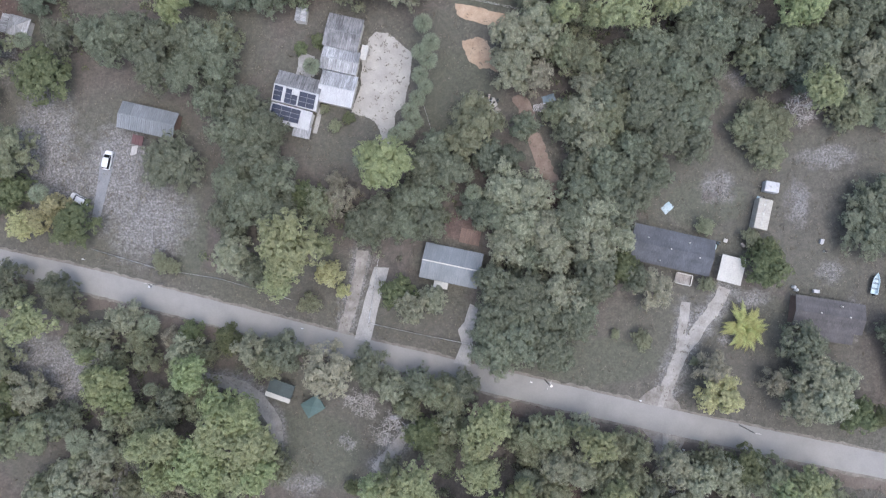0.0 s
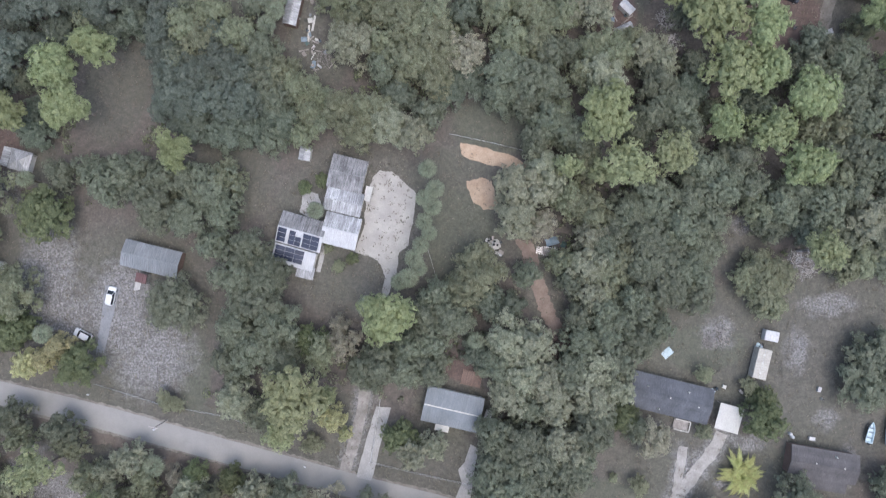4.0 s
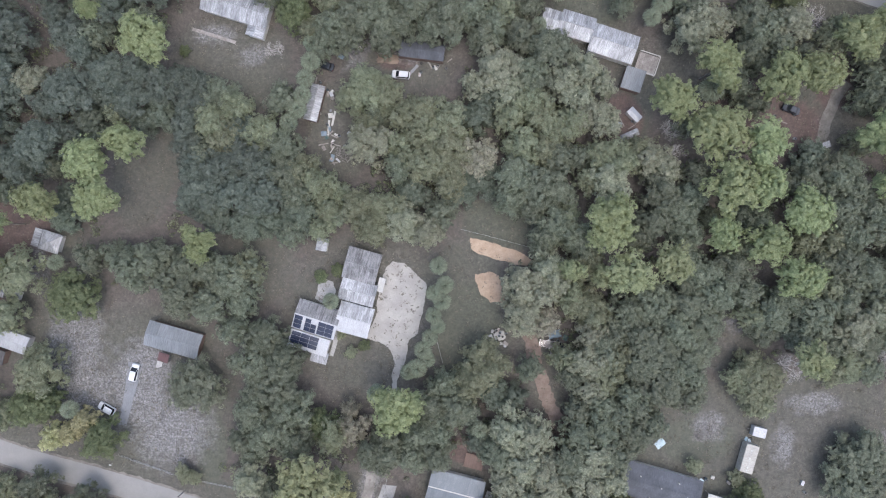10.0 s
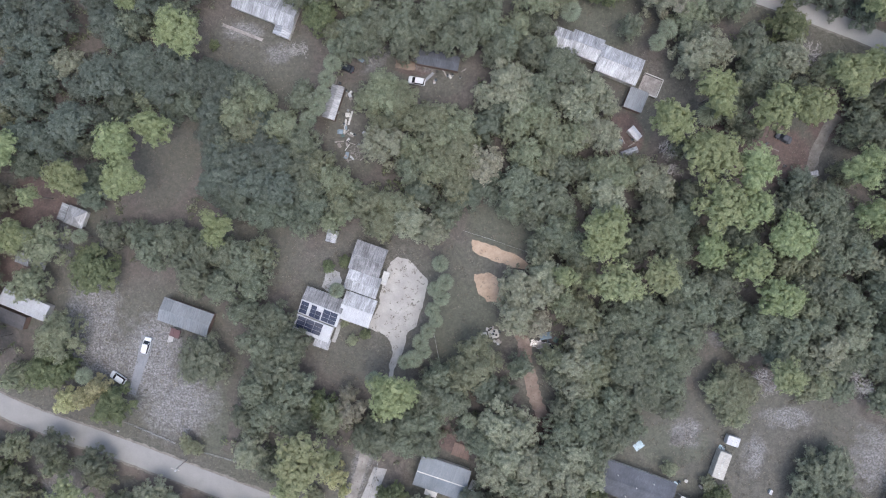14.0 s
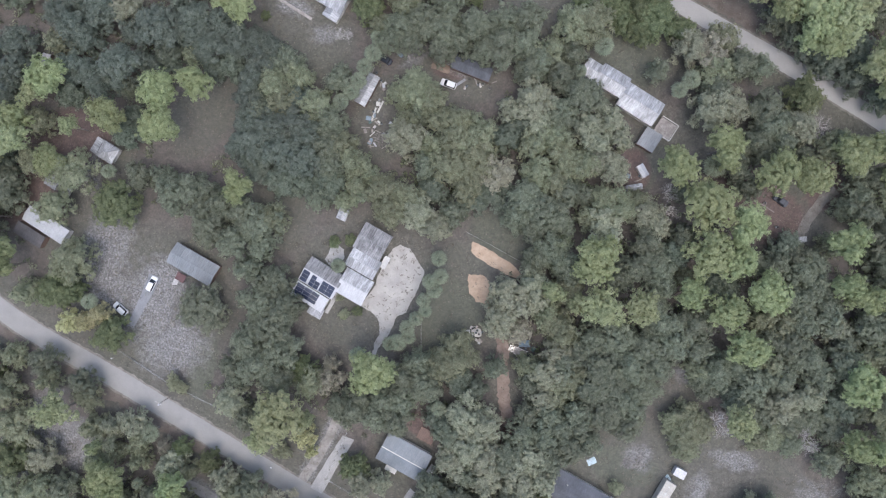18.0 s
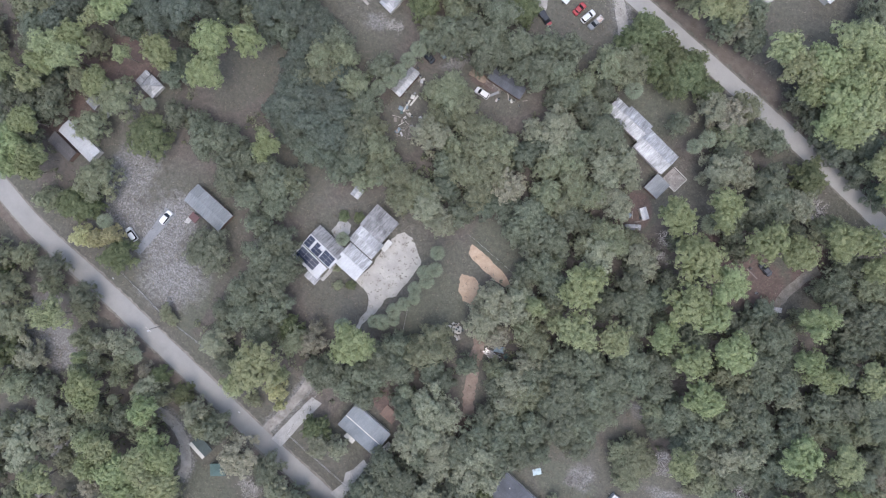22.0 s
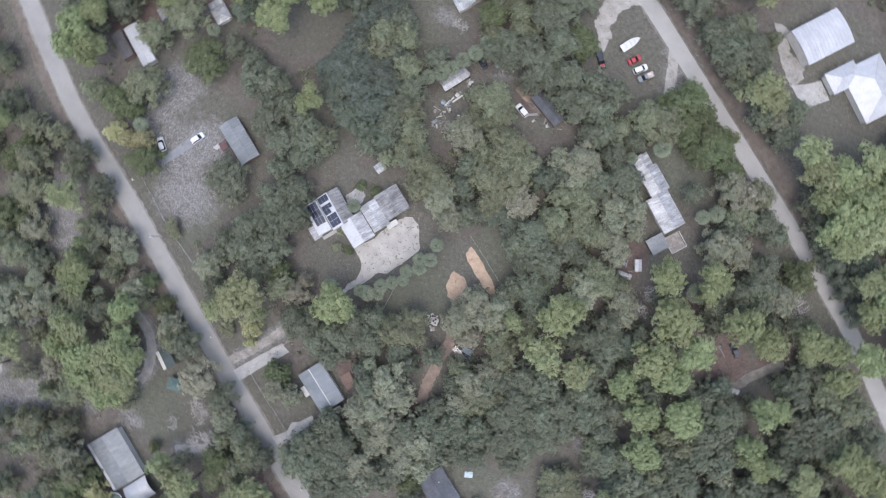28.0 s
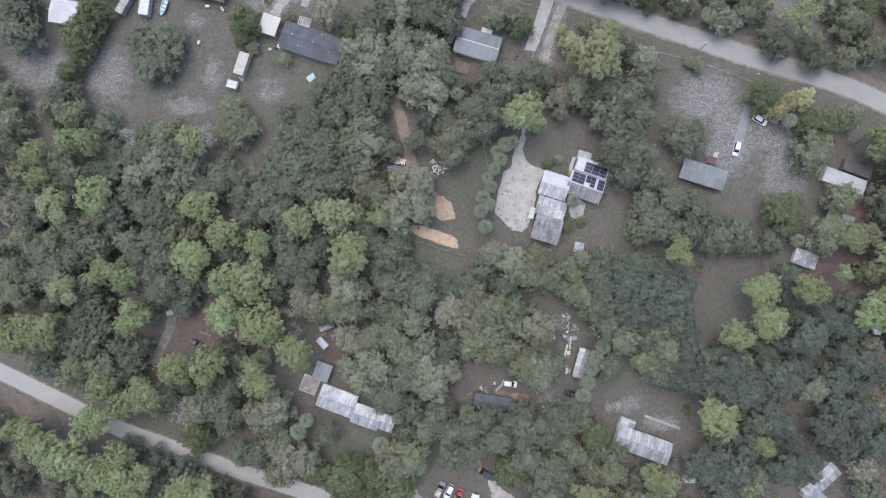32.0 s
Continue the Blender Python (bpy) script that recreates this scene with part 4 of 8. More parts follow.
grow("olive_oak", -98.7, -94.5, 5.1, 10.8)
grow("pine", -16.8, -128.6, 4.4, 14.0)
grow("pine", -15.2, -135.0, 4.7, 13.7)
grow("pale_oak", -39.1, -125.4, 4.1, 10.6)
grow("broadleaf", -32.3, -133.9, 4.5, 8.0)
grow("broadleaf", -31.0, -129.1, 3.8, 7.0)
grow("olive_oak", -46.2, -121.0, 3.4, 9.4)
grow("yellow_tree", -25.4, -129.7, 3.5, 6.8)
grow("pine", 8.0, -112.7, 5.3, 14.3)
grow("olive_oak", -92.4, -117.1, 5.1, 10.9)
grow("pale_oak", -89.7, -108.8, 5.1, 10.9)
grow("olive_oak", -57.3, -116.9, 3.1, 9.0)
grow("olive_oak", -53.2, -126.4, 3.8, 9.4)
grow("olive_oak", -42.6, -129.4, 3.8, 9.4)
grow("olive_oak", -35.2, -127.0, 4.7, 10.9)
grow("pine", -11.1, -122.4, 3.9, 13.7)
grow("olive_oak", -9.1, -133.6, 4.8, 10.5)
grow("olive_oak", -5.8, -125.2, 5.1, 10.9)
grow("olive_oak", -7.4, -116.4, 4.5, 10.1)
grow("pine", -0.4, -113.0, 5.4, 14.4)
grow("pine", 2.5, -124.2, 4.7, 13.7)
grow("olive_oak", 0.2, -121.2, 4.5, 10.6)
grow("pine", 12.4, -115.5, 5.4, 14.4)
grow("pine", 9.6, -122.8, 3.4, 12.5)
grow("pine", 20.1, -118.8, 5.0, 14.1)
grow("pine", 25.9, -132.0, 5.0, 14.1)
grow("pale_oak", 21.1, -129.4, 4.9, 7.5)
grow("olive_oak", 39.5, -137.9, 4.1, 10.2)
grow("pale_oak", 41.8, -143.5, 4.8, 10.5)
grow("olive_oak", 46.6, -135.6, 4.8, 10.5)
grow("olive_oak", 46.0, -130.4, 4.5, 10.1)
grow("olive_oak", 43.8, -122.5, 4.8, 11.0)
grow("pale_oak", 46.9, -114.4, 5.5, 11.2)
grow("olive_oak", -42.0, 62.0, 4.8, 11.0)
grow("lime_tree", -52.6, 61.8, 3.8, 14.6)
grow("yellow_tree", -44.2, 72.3, 3.1, 6.3)
grow("lime_tree", -35.6, 68.1, 5.4, 15.7)
grow("oak", -41.7, 85.8, 5.5, 11.2)
grow("oak", -36.0, 86.4, 4.8, 10.5)
grow("olive_oak", -29.8, 86.3, 3.1, 9.0)
grow("oak", -27.2, 62.1, 5.5, 11.2)
grow("oak", -24.3, 67.8, 5.8, 11.6)
grow("oak", -23.1, 74.0, 5.5, 11.2)
grow("broadleaf", -21.5, 81.3, 3.5, 6.5)
palm(-4.1, 57.1, 2.2, 6.2)
grow("oak", -42.3, 104.8, 5.5, 11.2)
grow("oak", -42.2, 112.6, 5.5, 11.2)
grow("oak", -37.2, 121.0, 5.1, 10.9)
grow("olive_oak", -35.1, 118.2, 3.1, 9.0)
grow("oak", -5.9, 94.1, 5.5, 11.2)
grow("oak", -1.5, 99.2, 6.1, 11.9)
grow("oak", 2.2, 94.2, 5.1, 10.9)
grow("oak", 2.8, 105.0, 5.1, 10.9)
grow("oak", 8.7, 110.0, 5.1, 10.9)
grow("oak", -2.7, 109.5, 4.5, 10.1)
grow("olive_oak", -2.9, 116.2, 4.8, 11.0)
grow("lime_tree", 14.4, 105.8, 4.1, 14.3)
grow("oak", 11.3, 115.0, 4.8, 10.5)
grow("oak", 21.6, 95.0, 4.8, 10.5)
grow("olive_oak", -16.9, 105.4, 2.3, 8.1)
grow("pine", 115.6, -24.8, 3.7, 12.8)
grow("pine", 109.9, -25.0, 4.0, 13.1)
grow("pine", 124.5, -21.0, 4.7, 13.7)
grow("pine", 123.8, -14.8, 3.7, 12.8)
grow("olive_oak", 117.8, -33.4, 4.8, 11.0)
grow("olive_oak", 134.1, -30.3, 4.5, 10.6)
grow("broadleaf", 113.7, -64.2, 4.2, 7.5)
grow("broadleaf", 115.9, -59.1, 4.2, 7.5)
grow("broadleaf", 117.2, -53.2, 4.2, 7.5)
grow("broadleaf", 120.5, -46.6, 3.5, 6.5)
grow("oak", 120.3, -39.3, 4.1, 9.8)
grow("oak", 133.6, -55.6, 5.8, 11.6)
grow("oak", 135.4, -62.4, 4.8, 10.5)
grow("oak", 108.5, -31.3, 4.1, 6.7)
grow("olive_oak", 118.5, -18.7, 5.5, 11.2)
grow("olive_oak", 129.1, 19.0, 4.8, 11.0)
grow("olive_oak", 131.1, 12.7, 4.8, 11.0)
grow("pine", 118.6, 58.8, 6.3, 15.3)
grow("pine", 110.3, 62.9, 7.0, 15.9)
grow("pine", 102.9, 67.6, 5.4, 14.4)
grow("pine", 96.5, 68.8, 5.7, 14.7)
grow("pine", 124.5, 56.4, 4.4, 13.4)
grow("pine", 91.7, 71.8, 5.4, 14.4)
grow("dusky_oak", -111.5, 27.9, 4.8, 10.5)
grow("dusky_oak", -112.5, 36.1, 3.1, 8.7)
grow("dusky_oak", -116.9, 31.0, 3.8, 9.4)
grow("dusky_oak", -113.1, 43.7, 5.5, 11.2)
grow("dusky_oak", -97.8, 58.8, 4.8, 10.5)
grow("dusky_oak", -91.4, 59.1, 4.8, 10.5)
grow("dusky_oak", -68.7, 59.6, 5.5, 11.2)
grow("dusky_oak", -76.7, 59.5, 5.5, 11.2)
grow("dusky_oak", -73.9, 66.2, 4.8, 10.5)
grow("lime_tree", -56.6, 62.6, 3.4, 15.3)
grow("brown_tree", -114.4, 58.4, 4.5, 9.1)
grow("dusky_oak", -116.9, 51.6, 4.8, 10.5)
grow("broadleaf", 106.3, -85.5, 4.7, 8.3)
grow("broadleaf", 110.9, -75.0, 4.9, 8.5)
grow("broadleaf", 118.2, -56.7, 4.9, 8.5)
grow("oak", 14.4, 90.4, 3.4, 9.1)
grow("oak", 21.5, 88.8, 4.1, 9.8)
grow("oak", 26.0, 94.7, 3.4, 9.1)
grow("dark_oak", 9.7, 93.6, 2.8, 5.6)
grow("pine", -69.6, 45.0, 6.6, 15.9)
grow("pine", -74.9, 21.9, 5.0, 14.3)
grow("pine", -83.4, 17.1, 5.5, 14.8)
grow("pine", -81.1, 9.3, 5.8, 15.1)
grow("pine", -95.0, 7.8, 5.2, 14.5)
grow("pine", -83.5, 52.4, 2.8, 12.1)
grow("pine", -57.9, -1.5, 4.7, 14.0)
grow("lime_tree", -105.1, 3.1, 2.8, 12.1)
grow("dusky_oak", -104.3, 47.1, 5.9, 11.5)
grow("dusky_oak", -107.3, 52.1, 4.2, 9.8)
grow("dusky_oak", -89.9, 47.5, 4.9, 10.5)
grow("dusky_oak", -86.8, 43.9, 4.2, 9.8)
grow("dusky_oak", -80.2, 53.2, 4.0, 9.6)
grow("dusky_oak", -93.6, 51.9, 3.1, 8.7)
grow("dusky_oak", -106.5, 40.8, 4.2, 9.8)
grow("pale_oak", -99.2, 36.2, 4.0, 9.6)
grow("dusky_oak", -105.4, 34.0, 4.9, 10.5)
grow("dusky_oak", -88.9, 33.2, 6.7, 12.3)
grow("dusky_oak", -95.9, 31.0, 3.7, 9.3)
grow("dusky_oak", -108.0, 26.7, 4.0, 9.6)
grow("dusky_oak", -96.5, 21.2, 6.3, 11.9)
grow("dusky_oak", -105.1, 18.0, 4.2, 9.8)
grow("dusky_oak", -90.4, 24.3, 3.7, 9.3)
grow("dusky_oak", -101.3, 15.4, 3.7, 9.3)
grow("dark_oak", -109.7, 11.4, 3.7, 6.6)
grow("dusky_oak", -80.4, 38.3, 4.9, 10.5)
grow("dusky_oak", -73.1, 38.4, 4.5, 10.1)
grow("dusky_oak", -80.0, 33.7, 4.2, 9.8)
grow("dusky_oak", -74.9, 31.9, 4.9, 10.5)
grow("dusky_oak", -68.1, 35.7, 5.3, 10.9)
grow("dusky_oak", -63.1, 35.7, 4.2, 9.8)
grow("dusky_oak", -61.0, 32.0, 4.2, 9.8)
grow("dark_oak", -69.5, 29.7, 4.0, 6.8)
grow("dark_oak", -73.2, 27.7, 3.2, 6.1)
grow("dark_oak", -86.1, 27.4, 4.0, 6.8)
grow("dark_oak", -92.9, 4.8, 3.7, 6.6)
grow("dark_oak", -91.8, 9.6, 3.2, 6.1)
grow("dusky_oak", -62.3, 26.6, 4.2, 9.8)
grow("olive_oak", -56.7, 27.3, 4.9, 10.5)
grow("olive_oak", -52.6, 23.3, 4.9, 10.5)
grow("olive_oak", -51.0, 30.9, 3.7, 9.3)
grow("oak", -54.9, 33.4, 4.2, 9.8)
grow("dusky_oak", -59.2, 34.8, 3.6, 9.2)
grow("dusky_oak", -62.3, 22.0, 4.0, 9.6)
grow("dusky_oak", -49.6, 25.5, 3.6, 9.2)
grow("olive_oak", -44.6, 24.8, 4.9, 10.5)
grow("oak", -39.9, 21.5, 4.5, 10.1)
grow("dusky_oak", -49.1, 18.7, 5.3, 10.9)
grow("dusky_oak", -54.4, 15.9, 5.3, 10.9)
grow("dusky_oak", -45.1, 16.1, 4.9, 10.5)
grow("dusky_oak", -60.8, 15.9, 4.2, 9.8)
grow("dusky_oak", -58.4, 11.2, 5.3, 10.9)
grow("dusky_oak", -50.3, 10.6, 5.6, 11.2)
grow("dusky_oak", -43.6, 10.1, 5.3, 10.9)
grow("dusky_oak", -61.6, 8.6, 3.7, 9.3)
grow("dark_oak", -56.0, 6.0, 5.0, 7.7)
grow("dark_oak", -48.4, 3.4, 5.1, 7.8)
grow("oak", -38.5, 14.9, 4.5, 10.1)
grow("olive_oak", -35.3, 16.3, 4.0, 9.6)
grow("oak", -37.2, 10.3, 4.0, 9.6)
grow("olive_oak", -31.1, 12.3, 4.5, 10.1)
grow("dark_oak", -36.3, 5.7, 4.3, 7.1)
palm(-26.2, 10.6, 2.5, 6.3)
palm(-27.5, 4.8, 2.2, 6.3)
grow("olive_oak", -29.1, 7.1, 3.6, 9.2)
grow("olive_oak", -31.2, 2.3, 2.9, 8.5)
grow("olive_oak", -22.2, 7.8, 4.9, 10.5)
grow("olive_oak", -15.5, 6.6, 5.3, 10.9)
grow("olive_oak", -18.9, 2.5, 4.5, 10.1)
grow("pale_oak", -11.5, 4.0, 5.6, 11.2)
grow("pale_oak", -6.2, 2.1, 4.2, 9.8)
grow("dark_oak", -9.8, 10.9, 4.0, 6.8)
grow("dark_oak", -41.9, 3.6, 3.5, 6.3)
grow("broadleaf", -38.0, 52.7, 4.3, 8.1)
grow("olive_oak", -33.9, 48.6, 2.9, 8.5)
grow("oak", -28.2, 49.6, 4.5, 10.1)
grow("oak", -22.9, 52.1, 4.9, 10.5)
grow("oak", -25.0, 47.2, 3.7, 9.3)
grow("oak", -17.5, 50.8, 5.3, 10.9)
grow("oak", -12.1, 49.9, 3.6, 10.1)
grow("oak", -9.7, 53.6, 4.9, 10.5)
grow("oak", -5.5, 49.1, 3.6, 9.6)
grow("oak", -16.3, 46.2, 3.6, 9.2)
grow("bare_tree", -42.2, 44.6, 2.6, 7.1)
grow("shrub", -65.0, 45.1, 1.5, 2.2)
grow("olive_oak", -20.5, 34.8, 5.9, 11.5)
grow("olive_oak", -16.0, 32.7, 4.8, 10.4)
grow("olive_oak", -24.8, 32.6, 3.4, 9.0)
grow("pale_oak", -19.7, 21.7, 5.6, 11.2)
grow("olive_oak", -20.7, 25.7, 3.6, 9.2)
grow("olive_oak", -8.5, 27.7, 6.3, 11.9)
grow("olive_oak", -2.6, 25.8, 6.3, 11.9)
grow("olive_oak", -6.4, 18.5, 6.3, 11.9)
grow("olive_oak", -1.2, 21.3, 5.9, 11.5)
grow("brown_tree", 4.8, 18.8, 5.9, 10.5)
grow("olive_oak", -1.0, 14.1, 5.1, 10.7)
grow("oak", -1.7, 50.8, 5.6, 11.2)
grow("oak", 3.6, 53.1, 4.9, 10.5)
grow("oak", 9.0, 49.5, 3.6, 9.2)
grow("oak", 6.6, 47.3, 3.6, 9.2)
grow("oak", 14.9, 47.4, 4.2, 9.8)
grow("olive_oak", 10.9, 52.8, 4.0, 9.6)
palm(19.2, 50.0, 2.2, 6.3)
grow("oak", 16.2, 54.2, 3.6, 9.2)
grow("pale_oak", 9.7, 39.0, 6.3, 11.9)
grow("pale_oak", 5.2, 36.2, 3.7, 9.3)
grow("pale_oak", 11.9, 34.9, 4.2, 9.8)
grow("oak", 22.7, 43.9, 5.6, 11.2)
grow("oak", 19.1, 44.5, 3.1, 8.7)
grow("oak", 17.1, 38.2, 4.5, 10.1)
grow("oak", 19.8, 37.0, 4.0, 9.6)
grow("pale_oak", 25.0, 37.0, 4.2, 9.8)
grow("pale_oak", 30.3, 39.8, 4.0, 9.6)
grow("pale_oak", 28.5, 33.2, 4.0, 9.6)
grow("pale_oak", 33.8, 36.0, 3.4, 9.0)
grow("pale_oak", 34.7, 27.9, 4.5, 10.1)
grow("pale_oak", 30.5, 29.8, 4.2, 9.8)
grow("olive_oak", 16.5, 31.6, 4.5, 10.1)
grow("olive_oak", 19.9, 29.3, 4.2, 9.8)
grow("olive_oak", 12.7, 28.7, 4.0, 9.6)
grow("olive_oak", 23.3, 25.8, 4.2, 9.8)
grow("olive_oak", 26.6, 27.6, 4.0, 9.6)
grow("olive_oak", 16.0, 21.6, 4.9, 10.5)
grow("olive_oak", 20.7, 20.5, 4.2, 9.8)
grow("oak", 24.1, 19.2, 4.0, 9.6)
grow("oak", 14.8, 14.3, 5.6, 11.2)
grow("oak", 20.1, 12.4, 5.6, 11.2)
grow("oak", 23.5, 11.2, 4.5, 10.1)
grow("oak", 13.0, 9.7, 4.5, 10.1)
grow("oak", 17.7, 7.6, 3.7, 9.3)
grow("dark_oak", 5.5, 28.7, 3.7, 6.6)
grow("dark_oak", 8.1, 33.2, 3.7, 6.6)
grow("dark_oak", 5.7, 14.5, 4.3, 7.1)
grow("dark_oak", 1.0, 11.7, 4.0, 6.8)
grow("olive_oak", 37.8, 18.6, 4.9, 10.5)
grow("olive_oak", 33.4, 19.4, 3.7, 9.3)
grow("pale_oak", 35.8, 13.3, 5.6, 11.2)
grow("olive_oak", 31.6, 14.0, 3.7, 9.3)
grow("pale_oak", 45.2, 18.8, 4.2, 9.8)
grow("pale_oak", 48.6, 16.0, 4.2, 9.8)
grow("oak", 47.3, 11.6, 4.5, 10.1)
grow("bare_tree", 50.7, 20.2, 3.4, 7.9)
grow("olive_oak", 41.5, 21.8, 2.9, 8.5)
grow("bare_tree", 49.7, 25.8, 2.9, 7.4)
grow("pine", 48.4, 31.9, 5.8, 15.5)
grow("pine", 58.6, 38.9, 6.2, 15.5)
palm(59.1, 35.2, 3.5, 6.3)
grow("pine", 72.6, 36.5, 6.0, 15.3)
grow("pine", 81.1, 37.4, 5.2, 14.5)
grow("pine", 58.0, 24.1, 7.1, 16.4)
grow("pine", 68.5, 21.2, 6.3, 15.6)
grow("pine", 61.7, 12.8, 6.3, 15.6)
grow("pine", 69.1, 12.3, 5.2, 14.5)
grow("pine", 77.9, 6.7, 5.8, 15.1)
grow("pine", 35.0, 4.0, 7.1, 16.4)
grow("pine", 60.7, 1.9, 4.4, 13.7)
grow("pine", 70.2, -0.2, 5.0, 14.3)
grow("pine", 90.1, 45.7, 5.8, 15.1)
grow("pine", 95.3, 48.7, 4.2, 13.5)
grow("pine", 94.0, 24.2, 5.5, 14.8)
grow("pine", 97.2, 14.1, 4.2, 13.5)
palm(47.5, 55.1, 2.9, 6.3)
grow("oak", 38.8, 55.3, 2.9, 8.5)
grow("pale_oak", 53.8, 48.7, 5.9, 11.5)
grow("pale_oak", 58.9, 50.4, 4.9, 10.5)
grow("oak", 54.2, 53.4, 4.2, 9.8)
grow("oak", 67.7, 51.7, 4.9, 10.5)
grow("oak", 70.0, 48.0, 4.2, 9.8)
grow("pale_oak", 76.8, 49.9, 5.1, 10.7)
grow("bare_tree", 81.1, 51.2, 3.7, 8.2)
grow("oak", 73.5, 44.9, 4.0, 9.6)
grow("oak", 66.9, 43.2, 3.6, 9.2)
grow("oak", 79.9, 43.2, 2.9, 8.5)
grow("olive_oak", 85.1, 46.3, 4.0, 9.6)
grow("oak", 64.8, 35.7, 3.4, 9.0)
grow("oak", 54.0, 26.8, 2.9, 8.5)
grow("dark_oak", 54.8, 9.8, 4.3, 7.1)
grow("oak", 56.0, 15.3, 3.4, 9.0)
grow("oak", 52.1, 5.7, 4.2, 9.8)
grow("oak", 49.5, 7.3, 4.0, 9.6)
grow("oak", 45.6, 4.0, 4.0, 9.6)
grow("oak", 43.1, 0.9, 3.6, 9.2)
grow("oak", 53.8, 1.8, 4.0, 9.6)
grow("dark_oak", 67.6, 6.7, 4.0, 6.8)
grow("oak", 70.1, 5.0, 3.6, 9.2)
grow("oak", 74.7, 13.4, 3.6, 9.2)
grow("oak", 80.8, 14.1, 4.0, 9.6)
grow("dark_oak", 83.2, 19.4, 4.0, 6.8)
grow("oak", 87.1, 14.2, 4.5, 10.1)
grow("oak", 85.4, 17.9, 3.7, 9.3)
grow("oak", 89.9, 16.6, 4.0, 9.6)
grow("oak", 91.2, 11.6, 4.2, 9.8)
grow("oak", 94.5, 9.0, 4.2, 9.8)
grow("oak", 87.5, 7.6, 4.0, 9.6)
grow("oak", 90.2, 4.8, 4.0, 9.6)
grow("oak", 96.7, 5.1, 4.0, 9.6)
grow("pale_oak", 99.5, 2.5, 3.7, 9.3)
grow("oak", 91.6, 1.1, 4.0, 9.6)
grow("olive_oak", 93.0, 22.9, 3.1, 8.7)
grow("oak", 93.9, 32.9, 2.9, 8.5)
grow("oak", 95.9, 37.3, 3.7, 9.3)
grow("oak", 98.5, 42.0, 3.4, 9.0)
grow("oak", 98.5, 32.7, 4.0, 9.6)
grow("oak", 23.7, 3.9, 4.5, 10.1)
grow("oak", 20.8, -0.1, 3.6, 9.2)
grow("oak", 27.0, 2.0, 4.5, 10.1)
grow("oak", 30.5, -1.3, 4.2, 9.8)
grow("olive_oak", -102.4, -8.3, 6.3, 11.9)
grow("olive_oak", -105.8, -18.7, 4.2, 10.5)
grow("broadleaf", -89.8, -14.2, 6.1, 9.9)
grow("oak", -74.3, -7.1, 5.6, 11.2)
grow("oak", -78.5, -4.5, 3.7, 9.3)
grow("oak", -69.2, -5.0, 4.9, 10.5)
grow("oak", -66.4, -9.7, 4.9, 10.5)
grow("oak", -63.5, -13.6, 5.3, 10.9)
grow("oak", -56.8, -14.8, 5.3, 10.9)
grow("oak", -51.3, -9.4, 5.9, 11.5)
grow("oak", -56.4, -7.5, 4.5, 10.1)
grow("olive_oak", -48.5, -6.7, 4.0, 9.6)
grow("oak", -62.6, -6.7, 4.2, 9.8)
grow("oak", -49.7, -14.8, 4.0, 9.6)
grow("olive_oak", -97.1, -31.1, 5.9, 11.5)
grow("broadleaf", -100.5, -40.5, 5.0, 8.8)
grow("broadleaf", -96.5, -39.6, 3.4, 7.2)
palm(-90.7, -40.8, 2.6, 6.3)
grow("yellow_tree", -94.7, -47.4, 3.4, 8.0)
grow("yellow_tree", -87.7, -43.5, 3.1, 7.7)
grow("yellow_tree", -91.2, -46.4, 2.6, 7.2)
grow("broadleaf", -83.2, -47.7, 5.1, 8.9)
grow("oak", -61.1, -34.9, 6.4, 8.6)
grow("oak", -43.4, -22.7, 4.5, 10.1)
grow("oak", -39.8, -29.3, 4.7, 11.9)
grow("oak", -45.8, -29.3, 5.6, 11.2)
grow("oak", -37.9, -28.1, 3.0, 9.8)
grow("oak", -41.5, -34.5, 6.3, 11.9)
grow("oak", -46.4, -40.2, 5.3, 10.9)
grow("oak", -37.6, -39.9, 5.6, 11.2)
grow("oak", -42.7, -45.2, 6.3, 11.9)
grow("oak", -48.7, -47.3, 4.0, 9.6)
grow("oak", -36.3, -46.8, 4.9, 10.5)
grow("oak", -44.9, -24.4, 4.0, 9.6)
grow("broadleaf", -30.8, -44.0, 3.6, 7.4)
grow("olive_oak", -28.3, -46.8, 4.0, 9.6)
grow("brown_tree", -23.1, -44.2, 4.0, 8.6)
grow("brown_tree", -24.4, -40.5, 2.6, 7.2)
grow("pine", -13.1, -38.4, 6.3, 15.6)
grow("oak", -8.1, -45.2, 4.2, 9.8)
grow("oak", -5.5, -38.0, 4.9, 10.5)
grow("oak", -4.1, -44.9, 4.2, 9.8)
grow("oak", -14.7, -48.9, 5.3, 10.9)
grow("oak", -19.5, -50.9, 3.4, 9.0)
grow("oak", -9.3, -50.3, 4.5, 10.1)
grow("oak", -4.0, -50.3, 4.2, 9.8)
grow("low_shrub", -24.8, -27.5, 1.6, 2.4)
grow("shrub", -21.3, -25.6, 1.6, 2.4)
grow("low_shrub", -27.1, -23.1, 1.2, 1.8)
grow("shrub", -32.0, -9.2, 1.8, 2.6)
grow("shrub", -27.9, -7.3, 1.8, 2.6)
grow("lime_tree", -33.5, -55.5, 7.9, 17.2)
grow("lime_tree", -26.5, -54.5, 2.8, 12.1)
grow("pale_oak", -46.9, -56.4, 5.3, 10.9)
grow("yellow_tree", -26.4, -61.1, 2.9, 7.5)
grow("low_shrub", -64.8, -56.9, 2.6, 3.9)
grow("low_shrub", -62.9, -58.2, 1.8, 2.6)
grow("oak", -98.6, -59.4, 4.0, 9.6)
